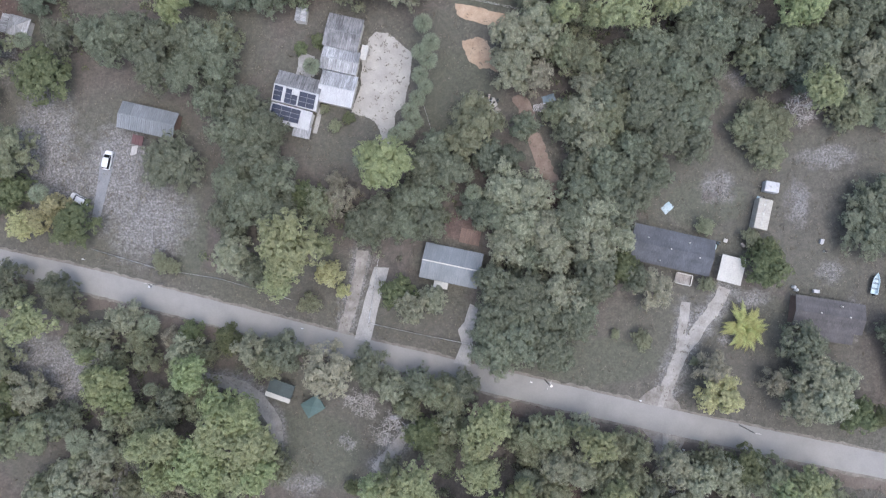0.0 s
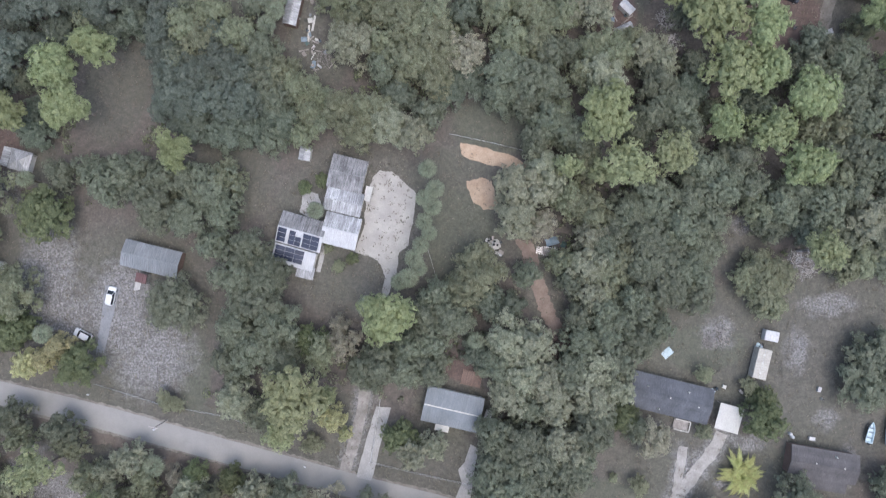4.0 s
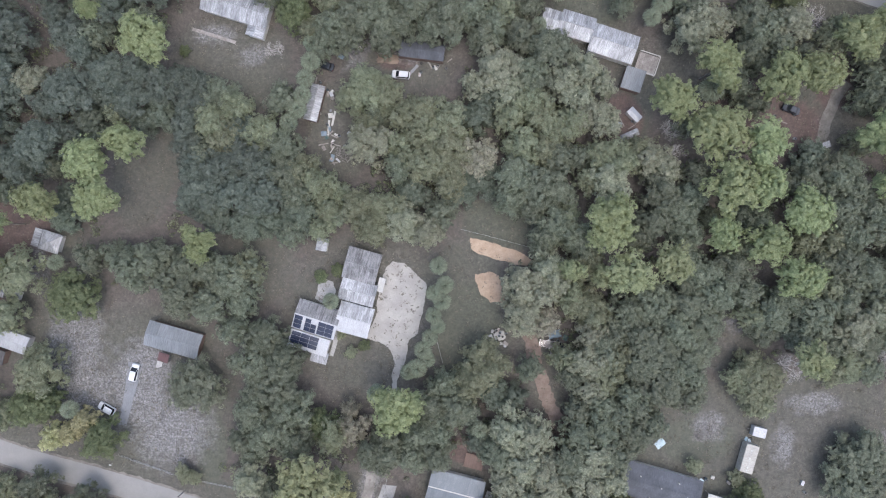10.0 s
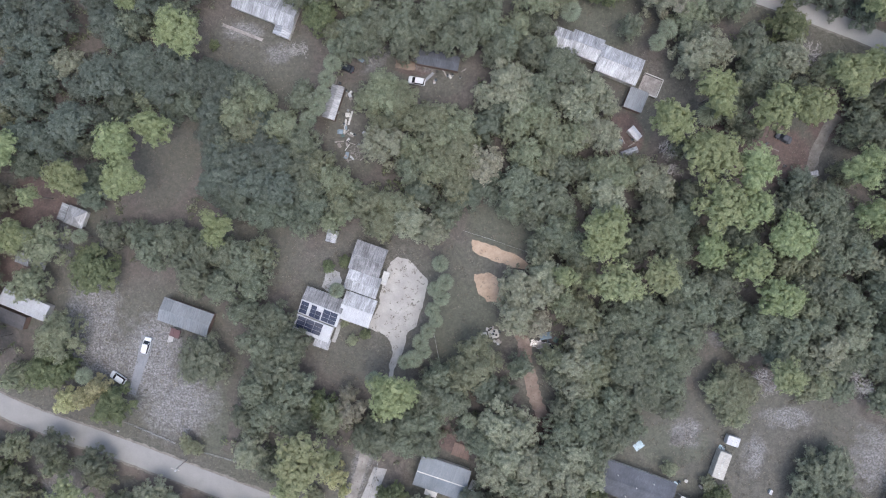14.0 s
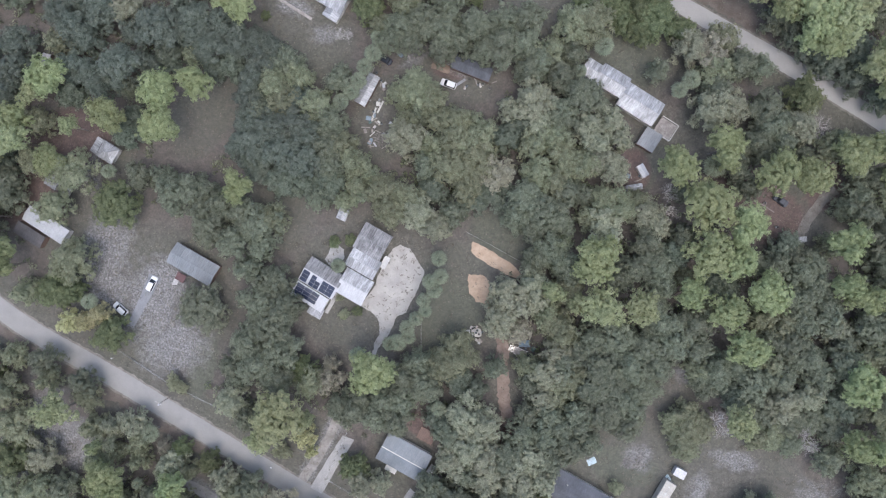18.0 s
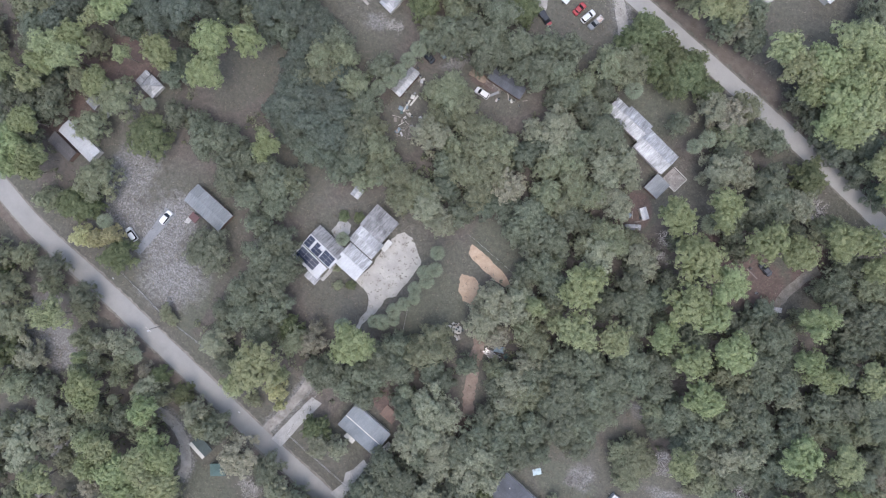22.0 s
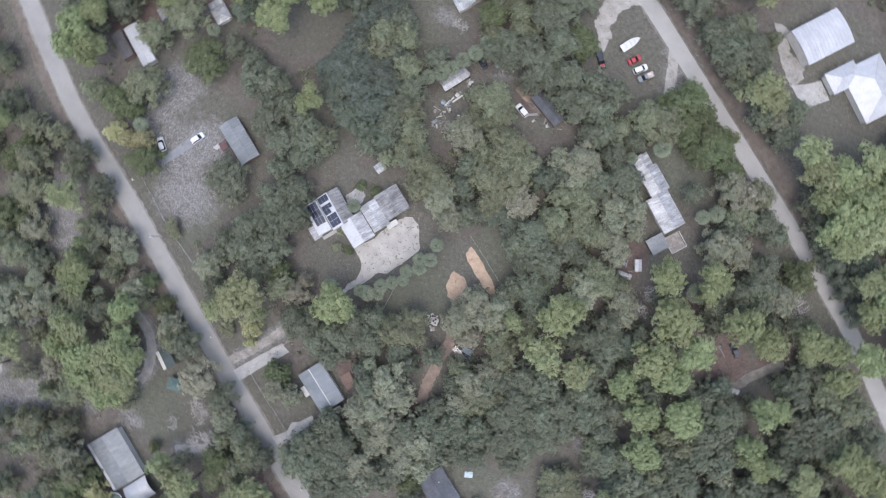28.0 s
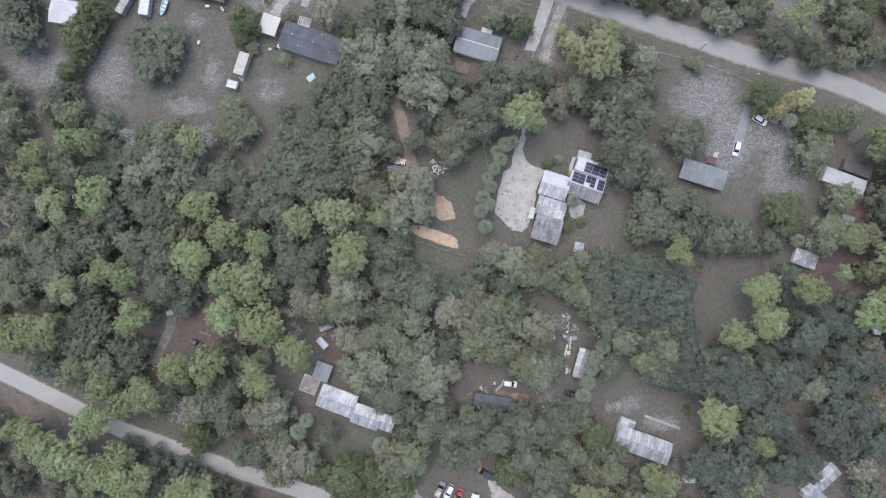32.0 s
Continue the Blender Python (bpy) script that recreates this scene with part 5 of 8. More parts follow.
grow("olive_oak", -108.0, -60.6, 3.7, 6.6)
grow("oak", -87.1, -62.1, 3.4, 9.0)
grow("pale_oak", 17.2, -10.7, 6.4, 12.0)
grow("pale_oak", 16.0, -17.4, 5.9, 11.5)
grow("pale_oak", 21.9, -6.7, 4.9, 10.5)
grow("brown_tree", 21.0, -18.9, 4.3, 8.9)
grow("pale_oak", 24.0, -10.1, 4.2, 9.8)
grow("lime_tree", 26.8, -6.8, 3.3, 12.6)
grow("olive_oak", 31.2, -5.3, 4.5, 10.1)
grow("olive_oak", 30.0, -14.6, 4.5, 10.1)
grow("olive_oak", 32.8, -17.5, 4.0, 9.6)
grow("olive_oak", 27.5, -13.4, 3.6, 9.2)
grow("lime_tree", 39.3, -7.5, 6.0, 15.3)
grow("lime_tree", 49.0, -4.8, 5.5, 14.8)
grow("lime_tree", 34.1, -8.4, 3.3, 12.6)
grow("pine", 77.2, -8.1, 5.5, 14.8)
grow("oak", 36.8, -21.2, 4.2, 9.8)
grow("pale_oak", 32.3, -22.6, 4.0, 9.6)
grow("pale_oak", 30.9, -27.5, 4.9, 10.5)
grow("oak", 35.0, -25.5, 4.0, 9.6)
grow("oak", 40.0, -16.4, 4.5, 10.1)
grow("oak", 43.2, -22.2, 5.6, 11.2)
grow("oak", 45.7, -14.2, 5.3, 10.9)
grow("oak", 47.1, -27.4, 5.9, 11.5)
grow("oak", 42.2, -28.9, 4.9, 10.5)
grow("oak", 51.1, -20.7, 5.3, 10.9)
grow("oak", 54.1, -14.0, 5.6, 11.2)
grow("oak", 57.7, -18.0, 4.9, 10.5)
grow("oak", 56.0, -7.4, 5.3, 10.9)
grow("oak", 60.1, -11.3, 5.1, 10.7)
grow("oak", 56.9, -25.2, 5.1, 7.3)
grow("oak", 52.6, -30.0, 5.3, 10.9)
grow("oak", 47.4, -34.1, 5.3, 10.9)
grow("oak", 55.0, -35.5, 4.2, 9.8)
grow("oak", 41.1, -35.8, 4.2, 9.8)
grow("oak", 63.9, -6.0, 4.9, 10.5)
grow("oak", 66.9, -11.3, 4.2, 9.8)
grow("olive_oak", 68.4, -16.6, 3.4, 9.0)
grow("oak", 72.7, -16.4, 5.1, 10.7)
grow("oak", 72.5, -20.6, 3.7, 6.3)
grow("oak", 76.1, -13.7, 4.5, 10.1)
grow("oak", 82.3, -16.2, 5.3, 10.9)
grow("dark_oak", 80.2, -20.9, 4.3, 7.1)
grow("olive_oak", 85.3, -10.9, 4.2, 9.8)
grow("oak", 88.9, -13.4, 4.9, 10.5)
grow("oak", 88.0, -21.8, 5.3, 7.4)
grow("pale_oak", 91.5, -19.9, 5.3, 10.9)
grow("pale_oak", 97.0, -16.0, 4.5, 10.1)
grow("oak", 96.3, -24.3, 4.5, 6.9)
grow("olive_oak", 92.4, -28.5, 4.5, 6.9)
grow("oak", 100.6, -21.6, 4.2, 6.7)
grow("oak", 88.9, -5.5, 4.5, 10.1)
grow("oak", 84.7, -4.3, 3.7, 9.3)
grow("oak", 93.9, -6.8, 4.9, 10.5)
grow("oak", 99.0, -10.7, 4.2, 9.8)
grow("lime_tree", 80.3, -26.2, 5.2, 14.5)
grow("bare_tree", 77.8, -29.2, 4.0, 8.5)
grow("bare_tree", 100.5, -26.7, 4.0, 8.5)
grow("oak", 97.5, -29.9, 3.7, 6.3)
grow("olive_oak", 89.2, -30.3, 3.4, 6.1)
grow("olive_oak", 69.8, -29.6, 4.5, 6.9)
grow("olive_oak", 73.3, -31.9, 4.2, 6.7)
grow("olive_oak", 70.4, -34.6, 5.3, 7.4)
grow("olive_oak", 67.2, -32.1, 3.7, 6.3)
grow("olive_oak", 72.3, -38.3, 3.4, 6.1)
grow("oak", 95.4, -49.6, 6.3, 8.1)
grow("oak", 91.9, -56.6, 5.6, 7.6)
grow("oak", 98.7, -55.8, 5.6, 7.6)
grow("olive_oak", 7.4, -29.2, 6.3, 11.9)
grow("olive_oak", 3.8, -32.9, 4.0, 9.6)
grow("oak", 1.2, -39.2, 4.9, 10.5)
grow("oak", 17.9, -29.8, 3.1, 8.7)
grow("pale_oak", 31.9, -34.7, 4.0, 9.6)
grow("oak", 27.9, -31.5, 3.6, 9.2)
grow("olive_oak", 35.7, -30.5, 4.2, 9.8)
grow("olive_oak", 38.3, -26.5, 4.0, 9.6)
grow("pale_oak", 13.3, -44.1, 5.6, 11.2)
grow("pale_oak", 18.6, -45.4, 5.3, 10.9)
grow("pale_oak", 16.0, -52.0, 5.9, 11.5)
grow("oak", 10.1, -49.8, 4.5, 10.1)
grow("pale_oak", 21.4, -53.2, 5.9, 11.5)
grow("pale_oak", 13.5, -56.2, 5.3, 10.9)
grow("oak", 26.7, -52.6, 5.3, 10.9)
grow("oak", 29.3, -45.3, 4.9, 10.5)
grow("oak", 34.6, -43.9, 4.5, 10.1)
grow("pale_oak", 32.6, -50.4, 5.3, 10.9)
grow("oak", 37.3, -49.1, 4.9, 10.5)
grow("pale_oak", 30.8, -57.2, 5.3, 10.9)
grow("pale_oak", 23.6, -58.8, 4.9, 10.5)
grow("pale_oak", 36.9, -55.3, 4.5, 10.1)
grow("oak", 42.6, -45.1, 4.5, 10.1)
grow("oak", 38.5, -41.1, 4.5, 10.1)
grow("oak", 42.5, -38.4, 4.2, 9.8)
grow("oak", 46.1, -42.5, 3.6, 9.2)
grow("oak", 17.6, -59.1, 4.5, 10.1)
grow("dark_oak", 6.6, -47.1, 3.5, 6.3)
grow("oak", 34.6, -38.7, 4.0, 9.6)
grow("dark_oak", 9.3, -36.0, 3.7, 6.6)
grow("dark_oak", 14.2, -37.1, 3.2, 6.1)
grow("oak", -1.6, -34.1, 4.0, 9.6)
grow("low_shrub", 57.5, -53.4, 2.1, 3.1)
grow("low_shrub", 67.8, -56.7, 2.1, 3.1)
grow("broadleaf", 70.3, -59.5, 3.2, 4.8)
grow("lime_tree", -36.3, -62.5, 4.3, 13.6)
grow("yellow_tree", -23.6, -64.9, 1.6, 6.2)
grow("low_shrub", -31.6, -67.5, 2.7, 4.0)
grow("broadleaf", -11.1, -66.0, 3.7, 7.5)
grow("pale_oak", -8.0, -68.7, 3.9, 9.5)
grow("pale_oak", -3.7, -67.4, 2.9, 8.5)
grow("lime_tree", -89.7, -69.5, 5.3, 14.6)
grow("olive_oak", -96.7, -64.1, 3.2, 8.8)
grow("olive_oak", -84.8, -66.3, 3.2, 8.8)
grow("olive_oak", -81.5, -73.2, 3.6, 9.2)
grow("pale_oak", -76.9, -71.6, 2.9, 8.5)
grow("pale_oak", -71.4, -69.3, 3.9, 9.5)
palm(-66.5, -70.9, 2.9, 6.3)
grow("olive_oak", -68.8, -74.0, 2.9, 8.5)
grow("pale_oak", -76.4, -76.5, 2.6, 8.2)
grow("olive_oak", -67.6, -78.7, 2.9, 8.5)
grow("pale_oak", -58.6, -76.7, 3.6, 9.2)
grow("broadleaf", -57.7, -73.0, 2.6, 6.4)
grow("brown_tree", -61.9, -73.8, 2.4, 7.0)
grow("olive_oak", -54.0, -77.9, 2.6, 8.2)
grow("olive_oak", -61.3, -81.1, 2.6, 5.6)
grow("pine", -73.7, -83.1, 5.0, 14.3)
grow("pine", -70.6, -85.5, 3.5, 12.8)
grow("lime_tree", -78.7, -77.0, 2.0, 11.3)
grow("pine", -55.9, -81.4, 4.3, 13.6)
grow("olive_oak", -55.1, -85.3, 3.6, 9.2)
grow("broadleaf", -49.4, -74.8, 2.9, 6.7)
grow("pale_oak", -43.7, -76.9, 3.9, 9.5)
grow("oak", -36.3, -77.7, 4.5, 10.1)
grow("olive_oak", -40.2, -80.1, 3.6, 9.2)
grow("brown_tree", -27.0, -82.1, 6.7, 11.3)
grow("oak", -18.1, -82.0, 4.5, 10.1)
grow("pale_oak", -13.5, -86.5, 3.6, 9.2)
grow("oak", -7.4, -85.5, 3.6, 9.2)
grow("olive_oak", -4.4, -88.0, 3.2, 8.8)
grow("olive_oak", -10.0, -90.6, 2.9, 8.5)
grow("bare_tree", -14.4, -96.1, 4.5, 9.0)
grow("bare_tree", -21.7, -90.0, 3.3, 7.8)
grow("bare_tree", -23.9, -98.0, 2.4, 6.9)
grow("bare_tree", -18.1, -90.8, 2.9, 7.4)
grow("lime_tree", -60.8, -95.9, 5.0, 14.3)
grow("lime_tree", -65.9, -95.9, 4.0, 13.3)
grow("pine", -55.8, -99.4, 5.6, 14.9)
grow("lime_tree", -49.8, -93.8, 5.6, 14.9)
grow("pine", -45.0, -90.4, 5.6, 14.9)
grow("lime_tree", -42.6, -96.2, 6.2, 15.5)
grow("pine", -51.3, -101.9, 5.3, 14.6)
grow("lime_tree", -45.4, -102.2, 5.0, 14.3)
grow("pine", -62.6, -103.1, 3.8, 13.1)
grow("pine", -49.5, -88.1, 4.4, 13.7)
grow("pine", -41.8, -102.4, 4.5, 13.8)
grow("olive_oak", -39.5, -102.7, 3.6, 9.2)
grow("brown_tree", -72.6, -90.3, 2.9, 7.5)
grow("olive_oak", -67.5, -91.3, 3.6, 9.2)
grow("olive_oak", -73.7, -90.5, 3.6, 9.2)
palm(-82.6, -95.7, 3.3, 6.3)
grow("pale_oak", -76.7, -96.6, 3.2, 8.8)
grow("pale_oak", -94.1, -85.2, 5.5, 8.1)
grow("olive_oak", -91.8, -93.4, 4.5, 10.1)
grow("pale_oak", -84.5, -103.2, 4.5, 10.1)
grow("pale_oak", -78.0, -102.3, 4.1, 9.7)
grow("olive_oak", -89.8, -105.6, 3.9, 9.5)
grow("pale_oak", -76.2, -99.1, 3.9, 9.5)
grow("olive_oak", -70.4, -106.4, 3.2, 8.8)
grow("olive_oak", -82.6, -100.6, 3.7, 6.5)
grow("broadleaf", -6.6, -96.5, 4.6, 8.4)
grow("lime_tree", -12.6, -105.7, 4.0, 13.3)
grow("lime_tree", -7.8, -105.5, 5.5, 14.8)
grow("lime_tree", -17.4, -106.9, 3.5, 12.8)
grow("shrub", -22.9, -108.8, 2.0, 3.0)
grow("olive_oak", -3.8, -101.8, 3.7, 6.5)
grow("pale_oak", -14.2, -103.5, 2.3, 7.9)
grow("olive_oak", -0.2, -89.3, 3.9, 9.5)
grow("olive_oak", -2.0, -87.5, 3.2, 8.8)
grow("oak", 2.3, -87.0, 3.6, 9.2)
grow("lime_tree", 7.2, -93.8, 5.6, 14.9)
grow("lime_tree", 4.2, -98.0, 4.4, 13.7)
grow("lime_tree", 9.4, -91.4, 3.3, 12.6)
grow("lime_tree", 5.1, -103.6, 5.3, 14.6)
grow("olive_oak", 14.0, -97.6, 3.2, 8.8)
grow("olive_oak", 18.8, -97.1, 3.6, 9.2)
grow("olive_oak", 22.4, -97.2, 3.6, 9.2)
grow("olive_oak", 17.1, -101.5, 3.7, 6.5)
grow("lime_tree", 29.3, -98.2, 4.8, 14.1)
grow("pale_oak", 27.4, -96.3, 2.9, 8.5)
grow("olive_oak", 35.5, -100.1, 3.2, 8.8)
grow("olive_oak", 39.0, -101.6, 3.2, 8.8)
palm(15.0, -107.3, 2.9, 6.3)
grow("lime_tree", 13.0, -108.0, 3.5, 12.8)
grow("pale_oak", 22.0, -104.1, 4.5, 10.1)
grow("pale_oak", 26.7, -105.4, 4.5, 10.1)
grow("olive_oak", 20.9, -109.7, 4.2, 7.0)
grow("olive_oak", 32.6, -106.9, 4.1, 9.7)
grow("olive_oak", 37.5, -107.2, 3.6, 9.2)
grow("lime_tree", 33.6, -109.2, 3.8, 13.1)
grow("pale_oak", 46.9, -104.9, 4.5, 10.1)
grow("pale_oak", 51.5, -107.4, 4.5, 10.1)
grow("bare_tree", 49.6, -110.0, 3.7, 8.2)
grow("pale_oak", 57.6, -106.5, 3.9, 9.5)
grow("broadleaf", 62.8, -105.8, 4.6, 8.4)
grow("pale_oak", 60.9, -110.0, 3.7, 6.5)
grow("olive_oak", 54.4, -104.2, 3.2, 8.8)
grow("olive_oak", 66.6, -107.7, 4.9, 10.5)
grow("lime_tree", 68.1, -109.7, 3.5, 12.8)
grow("lime_tree", 73.4, -107.7, 4.4, 13.7)
grow("olive_oak", 79.1, -111.1, 3.4, 9.0)
grow("pale_oak", 73.1, -111.0, 3.1, 8.7)
grow("brown_tree", 45.0, -67.4, 4.2, 8.8)
grow("low_shrub", 42.6, -78.6, 2.4, 3.6)
grow("low_shrub", 36.9, -76.7, 1.2, 1.8)
grow("broadleaf", 69.1, -63.2, 4.3, 9.2)
grow("low_shrub", 57.6, -66.5, 2.0, 3.6)
grow("low_shrub", 54.1, -83.6, 1.2, 1.8)
grow("brown_tree", 56.8, -84.7, 3.9, 8.5)
grow("yellow_tree", 57.4, -90.0, 4.9, 9.5)
grow("brown_tree", 70.2, -88.3, 2.9, 7.5)
grow("oak", 75.8, -80.1, 4.9, 10.5)
grow("pale_oak", 76.9, -86.8, 5.8, 11.4)
grow("pale_oak", 78.6, -91.5, 6.4, 12.0)
grow("pale_oak", 74.7, -92.8, 4.5, 10.1)
grow("pale_oak", 82.2, -88.5, 4.6, 10.2)
grow("broadleaf", 86.6, -95.4, 3.9, 7.7)
grow("broadleaf", 92.0, -96.4, 2.6, 6.4)
grow("broadleaf", 38.7, -62.1, 3.4, 7.5)
grow("oak", 40.9, -64.4, 3.1, 8.7)
grow("oak", 8.3, -74.9, 3.9, 10.1)
grow("oak", 10.9, -71.4, 5.0, 11.4)
grow("oak", 14.6, -76.3, 6.4, 12.0)
grow("oak", 9.8, -78.6, 5.8, 11.4)
grow("oak", 19.6, -71.7, 6.4, 12.0)
grow("oak", 20.6, -77.8, 5.8, 11.4)
grow("oak", 16.2, -68.1, 5.8, 11.4)
grow("pale_oak", 24.6, -67.2, 5.8, 11.4)
grow("oak", 25.6, -73.2, 5.8, 11.4)
grow("oak", 30.8, -65.0, 5.4, 11.0)
grow("oak", 23.1, -80.7, 3.6, 9.2)
grow("oak", 32.3, -61.4, 4.5, 10.1)
grow("oak", 9.9, -64.4, 4.5, 10.7)
grow("oak", 28.3, -70.4, 4.5, 10.1)
grow("dark_oak", -133.9, -0.8, 4.7, 7.4)
grow("oak", -129.8, -4.6, 3.7, 9.3)
grow("dusky_oak", -127.5, 3.0, 3.7, 9.3)
grow("lime_tree", -122.4, -3.9, 5.2, 14.5)
grow("pine", -118.4, 1.2, 4.5, 13.8)
grow("pine", -123.3, -8.5, 4.1, 13.4)
grow("lime_tree", -117.0, -4.3, 4.9, 14.2)
grow("olive_oak", -115.7, 2.1, 4.1, 9.7)
grow("lime_tree", -123.5, -14.8, 4.1, 13.4)
grow("lime_tree", -132.1, -15.1, 4.5, 13.8)
grow("oak", -134.2, -19.7, 4.1, 9.7)
grow("oak", -130.6, -21.3, 4.1, 9.7)
grow("oak", -127.4, -17.6, 3.7, 9.3)
grow("oak", -120.1, -15.0, 4.1, 9.7)
grow("dark_oak", -122.0, -10.3, 3.4, 6.2)
grow("oak", -123.7, -21.0, 3.7, 9.3)
grow("oak", -118.6, -19.6, 4.1, 9.7)
grow("pine", -120.4, -25.0, 4.5, 13.8)
grow("oak", -128.0, -29.0, 4.6, 10.2)
grow("pine", -121.4, -32.4, 5.2, 14.5)
grow("oak", -121.6, -29.4, 4.1, 9.7)
grow("pine", -113.5, -32.8, 3.8, 14.5)
grow("pine", -119.3, -37.7, 4.1, 13.4)
grow("pine", -113.9, -36.4, 3.6, 12.9)
grow("olive_oak", -113.6, -8.4, 4.1, 9.7)
grow("pine", -106.9, -6.6, 4.5, 13.8)
grow("lime_tree", -115.9, 9.0, 3.6, 12.9)
grow("oak", -17.8, 59.4, 5.8, 11.4)
grow("broadleaf", -13.4, 64.4, 5.0, 8.8)
grow("oak", -2.6, 57.6, 4.6, 10.2)
grow("oak", 3.1, 59.8, 4.6, 10.2)
grow("olive_oak", 14.7, 60.8, 5.3, 10.9)
grow("olive_oak", 19.0, 62.2, 5.8, 11.4)
palm(23.6, 57.9, 3.0, 6.3)
grow("broadleaf", 19.4, 73.4, 5.3, 9.1)
grow("broadleaf", 17.7, 68.8, 4.7, 8.5)
grow("broadleaf", 23.3, 68.5, 4.2, 8.0)
grow("broadleaf", 26.5, 72.5, 3.7, 7.5)
grow("broadleaf", 30.8, 69.0, 4.7, 8.5)
grow("broadleaf", 34.4, 67.7, 5.3, 9.1)
grow("broadleaf", 34.8, 71.8, 3.7, 7.5)
grow("broadleaf", 32.1, 64.2, 3.7, 7.5)
grow("broadleaf", 42.4, 66.8, 3.7, 7.5)
grow("broadleaf", 26.8, 66.5, 3.7, 7.5)
grow("pale_oak", 44.4, 62.5, 4.6, 10.2)
grow("brown_tree", 49.9, 63.4, 5.9, 10.5)
grow("olive_oak", 52.5, 67.0, 4.1, 9.7)
grow("olive_oak", 52.5, 59.0, 4.6, 10.2)
grow("oak", 58.0, 61.9, 4.1, 9.7)
grow("oak", 63.3, 62.3, 3.7, 9.3)
grow("broadleaf", 76.4, 57.7, 5.3, 9.1)
grow("olive_oak", 25.7, 88.0, 4.1, 9.7)
grow("lime_tree", 31.1, 85.8, 5.7, 15.0)
grow("lime_tree", 35.3, 86.3, 4.9, 14.2)
grow("oak", 37.0, 83.7, 3.7, 9.3)
grow("pale_oak", 41.5, 85.1, 3.7, 9.3)
grow("oak", 42.6, 90.3, 4.1, 9.7)
grow("oak", 45.6, 83.9, 3.7, 9.3)
grow("lime_tree", 53.2, 82.6, 5.7, 15.0)
grow("lime_tree", 58.4, 80.9, 5.7, 15.0)
grow("pine", 63.4, 84.0, 5.7, 15.0)
grow("pine", 68.2, 84.0, 6.1, 15.4)
grow("lime_tree", 67.7, 92.8, 6.8, 16.1)
grow("pine", 73.5, 93.1, 5.2, 14.5)
grow("pine", 65.2, 77.2, 4.9, 14.2)
grow("pine", 72.4, 78.6, 7.2, 16.5)
grow("pine", 75.5, 85.5, 6.4, 15.7)
grow("pine", 72.5, 73.3, 6.4, 15.7)
grow("lime_tree", 77.7, 75.7, 6.8, 16.1)
grow("oak", 64.4, 75.4, 3.7, 9.3)
grow("lime_tree", 81.8, 80.8, 4.5, 13.8)
grow("pine", 77.5, 71.2, 5.7, 15.0)
grow("oak", 69.7, 72.3, 3.7, 9.3)
grow("oak", 71.7, 103.3, 5.0, 10.6)
grow("dark_oak", 80.0, 68.6, 4.2, 7.0)
grow("dark_oak", 85.6, 73.5, 4.7, 7.4)
grow("dark_oak", 88.4, 66.2, 4.2, 7.0)
grow("lime_tree", 89.2, 67.9, 4.9, 14.2)
grow("dark_oak", 96.1, 62.6, 3.4, 6.2)
grow("dark_oak", 75.3, 71.0, 3.7, 6.5)
grow("pine", 101.4, 43.8, 4.9, 14.2)
grow("olive_oak", 104.0, 38.9, 4.6, 10.2)
grow("oak", 109.2, 32.2, 5.3, 10.9)
grow("olive_oak", 110.9, 36.5, 4.1, 9.7)
grow("oak", 105.1, 28.0, 4.6, 10.2)
grow("pine", 102.3, 11.4, 4.9, 14.2)
grow("oak", 107.1, 22.0, 4.1, 9.7)
grow("oak", 111.3, 26.2, 4.6, 10.2)
grow("olive_oak", 116.2, 26.7, 3.3, 8.9)
grow("lime_tree", 113.4, 16.9, 5.2, 14.5)
grow("oak", 108.9, 15.9, 4.1, 9.7)
grow("oak", 119.8, 21.9, 3.3, 8.9)
grow("oak", 107.9, 4.8, 5.0, 10.6)
grow("oak", 112.9, 7.8, 5.3, 10.9)
grow("oak", 118.3, 10.8, 5.0, 10.6)
grow("oak", 123.1, 13.4, 4.6, 10.2)
grow("oak", 103.1, -5.1, 5.0, 10.6)
grow("olive_oak", 109.3, -3.4, 4.6, 10.2)
grow("olive_oak", 114.5, -0.4, 4.6, 10.2)
grow("olive_oak", 120.0, 2.6, 4.1, 9.7)
grow("oak", 124.0, 7.0, 5.0, 10.6)
grow("pine", 106.7, -9.3, 6.1, 15.4)
grow("lime_tree", 117.1, -6.2, 5.7, 15.0)
grow("olive_oak", 128.6, 2.4, 4.6, 10.2)
grow("oak", 126.3, -2.6, 4.6, 10.2)
grow("dark_oak", 107.3, -16.2, 5.0, 7.7)
grow("oak", 116.8, -13.4, 4.6, 10.2)
grow("oak", 126.0, -8.1, 4.6, 10.2)
grow("brown_tree", 132.9, -4.4, 5.0, 9.6)
grow("oak", 106.2, -22.5, 4.6, 6.9)
grow("olive_oak", -107.3, -70.3, 5.0, 10.6)
grow("olive_oak", -102.1, -78.5, 6.3, 8.9)
grow("pale_oak", -81.8, -109.0, 6.2, 11.8)
grow("lime_tree", -72.9, -112.3, 4.9, 14.2)
grow("olive_oak", -78.7, -120.9, 4.1, 9.7)
grow("lime_tree", -73.6, -122.2, 4.1, 13.4)
grow("brown_tree", -61.0, -109.6, 4.2, 8.8)
grow("olive_oak", -51.9, -110.8, 5.0, 10.6)
grow("pale_oak", -65.8, -117.9, 3.3, 8.9)
feather_clump(65.7, -76.4, 5.6, 3.6)

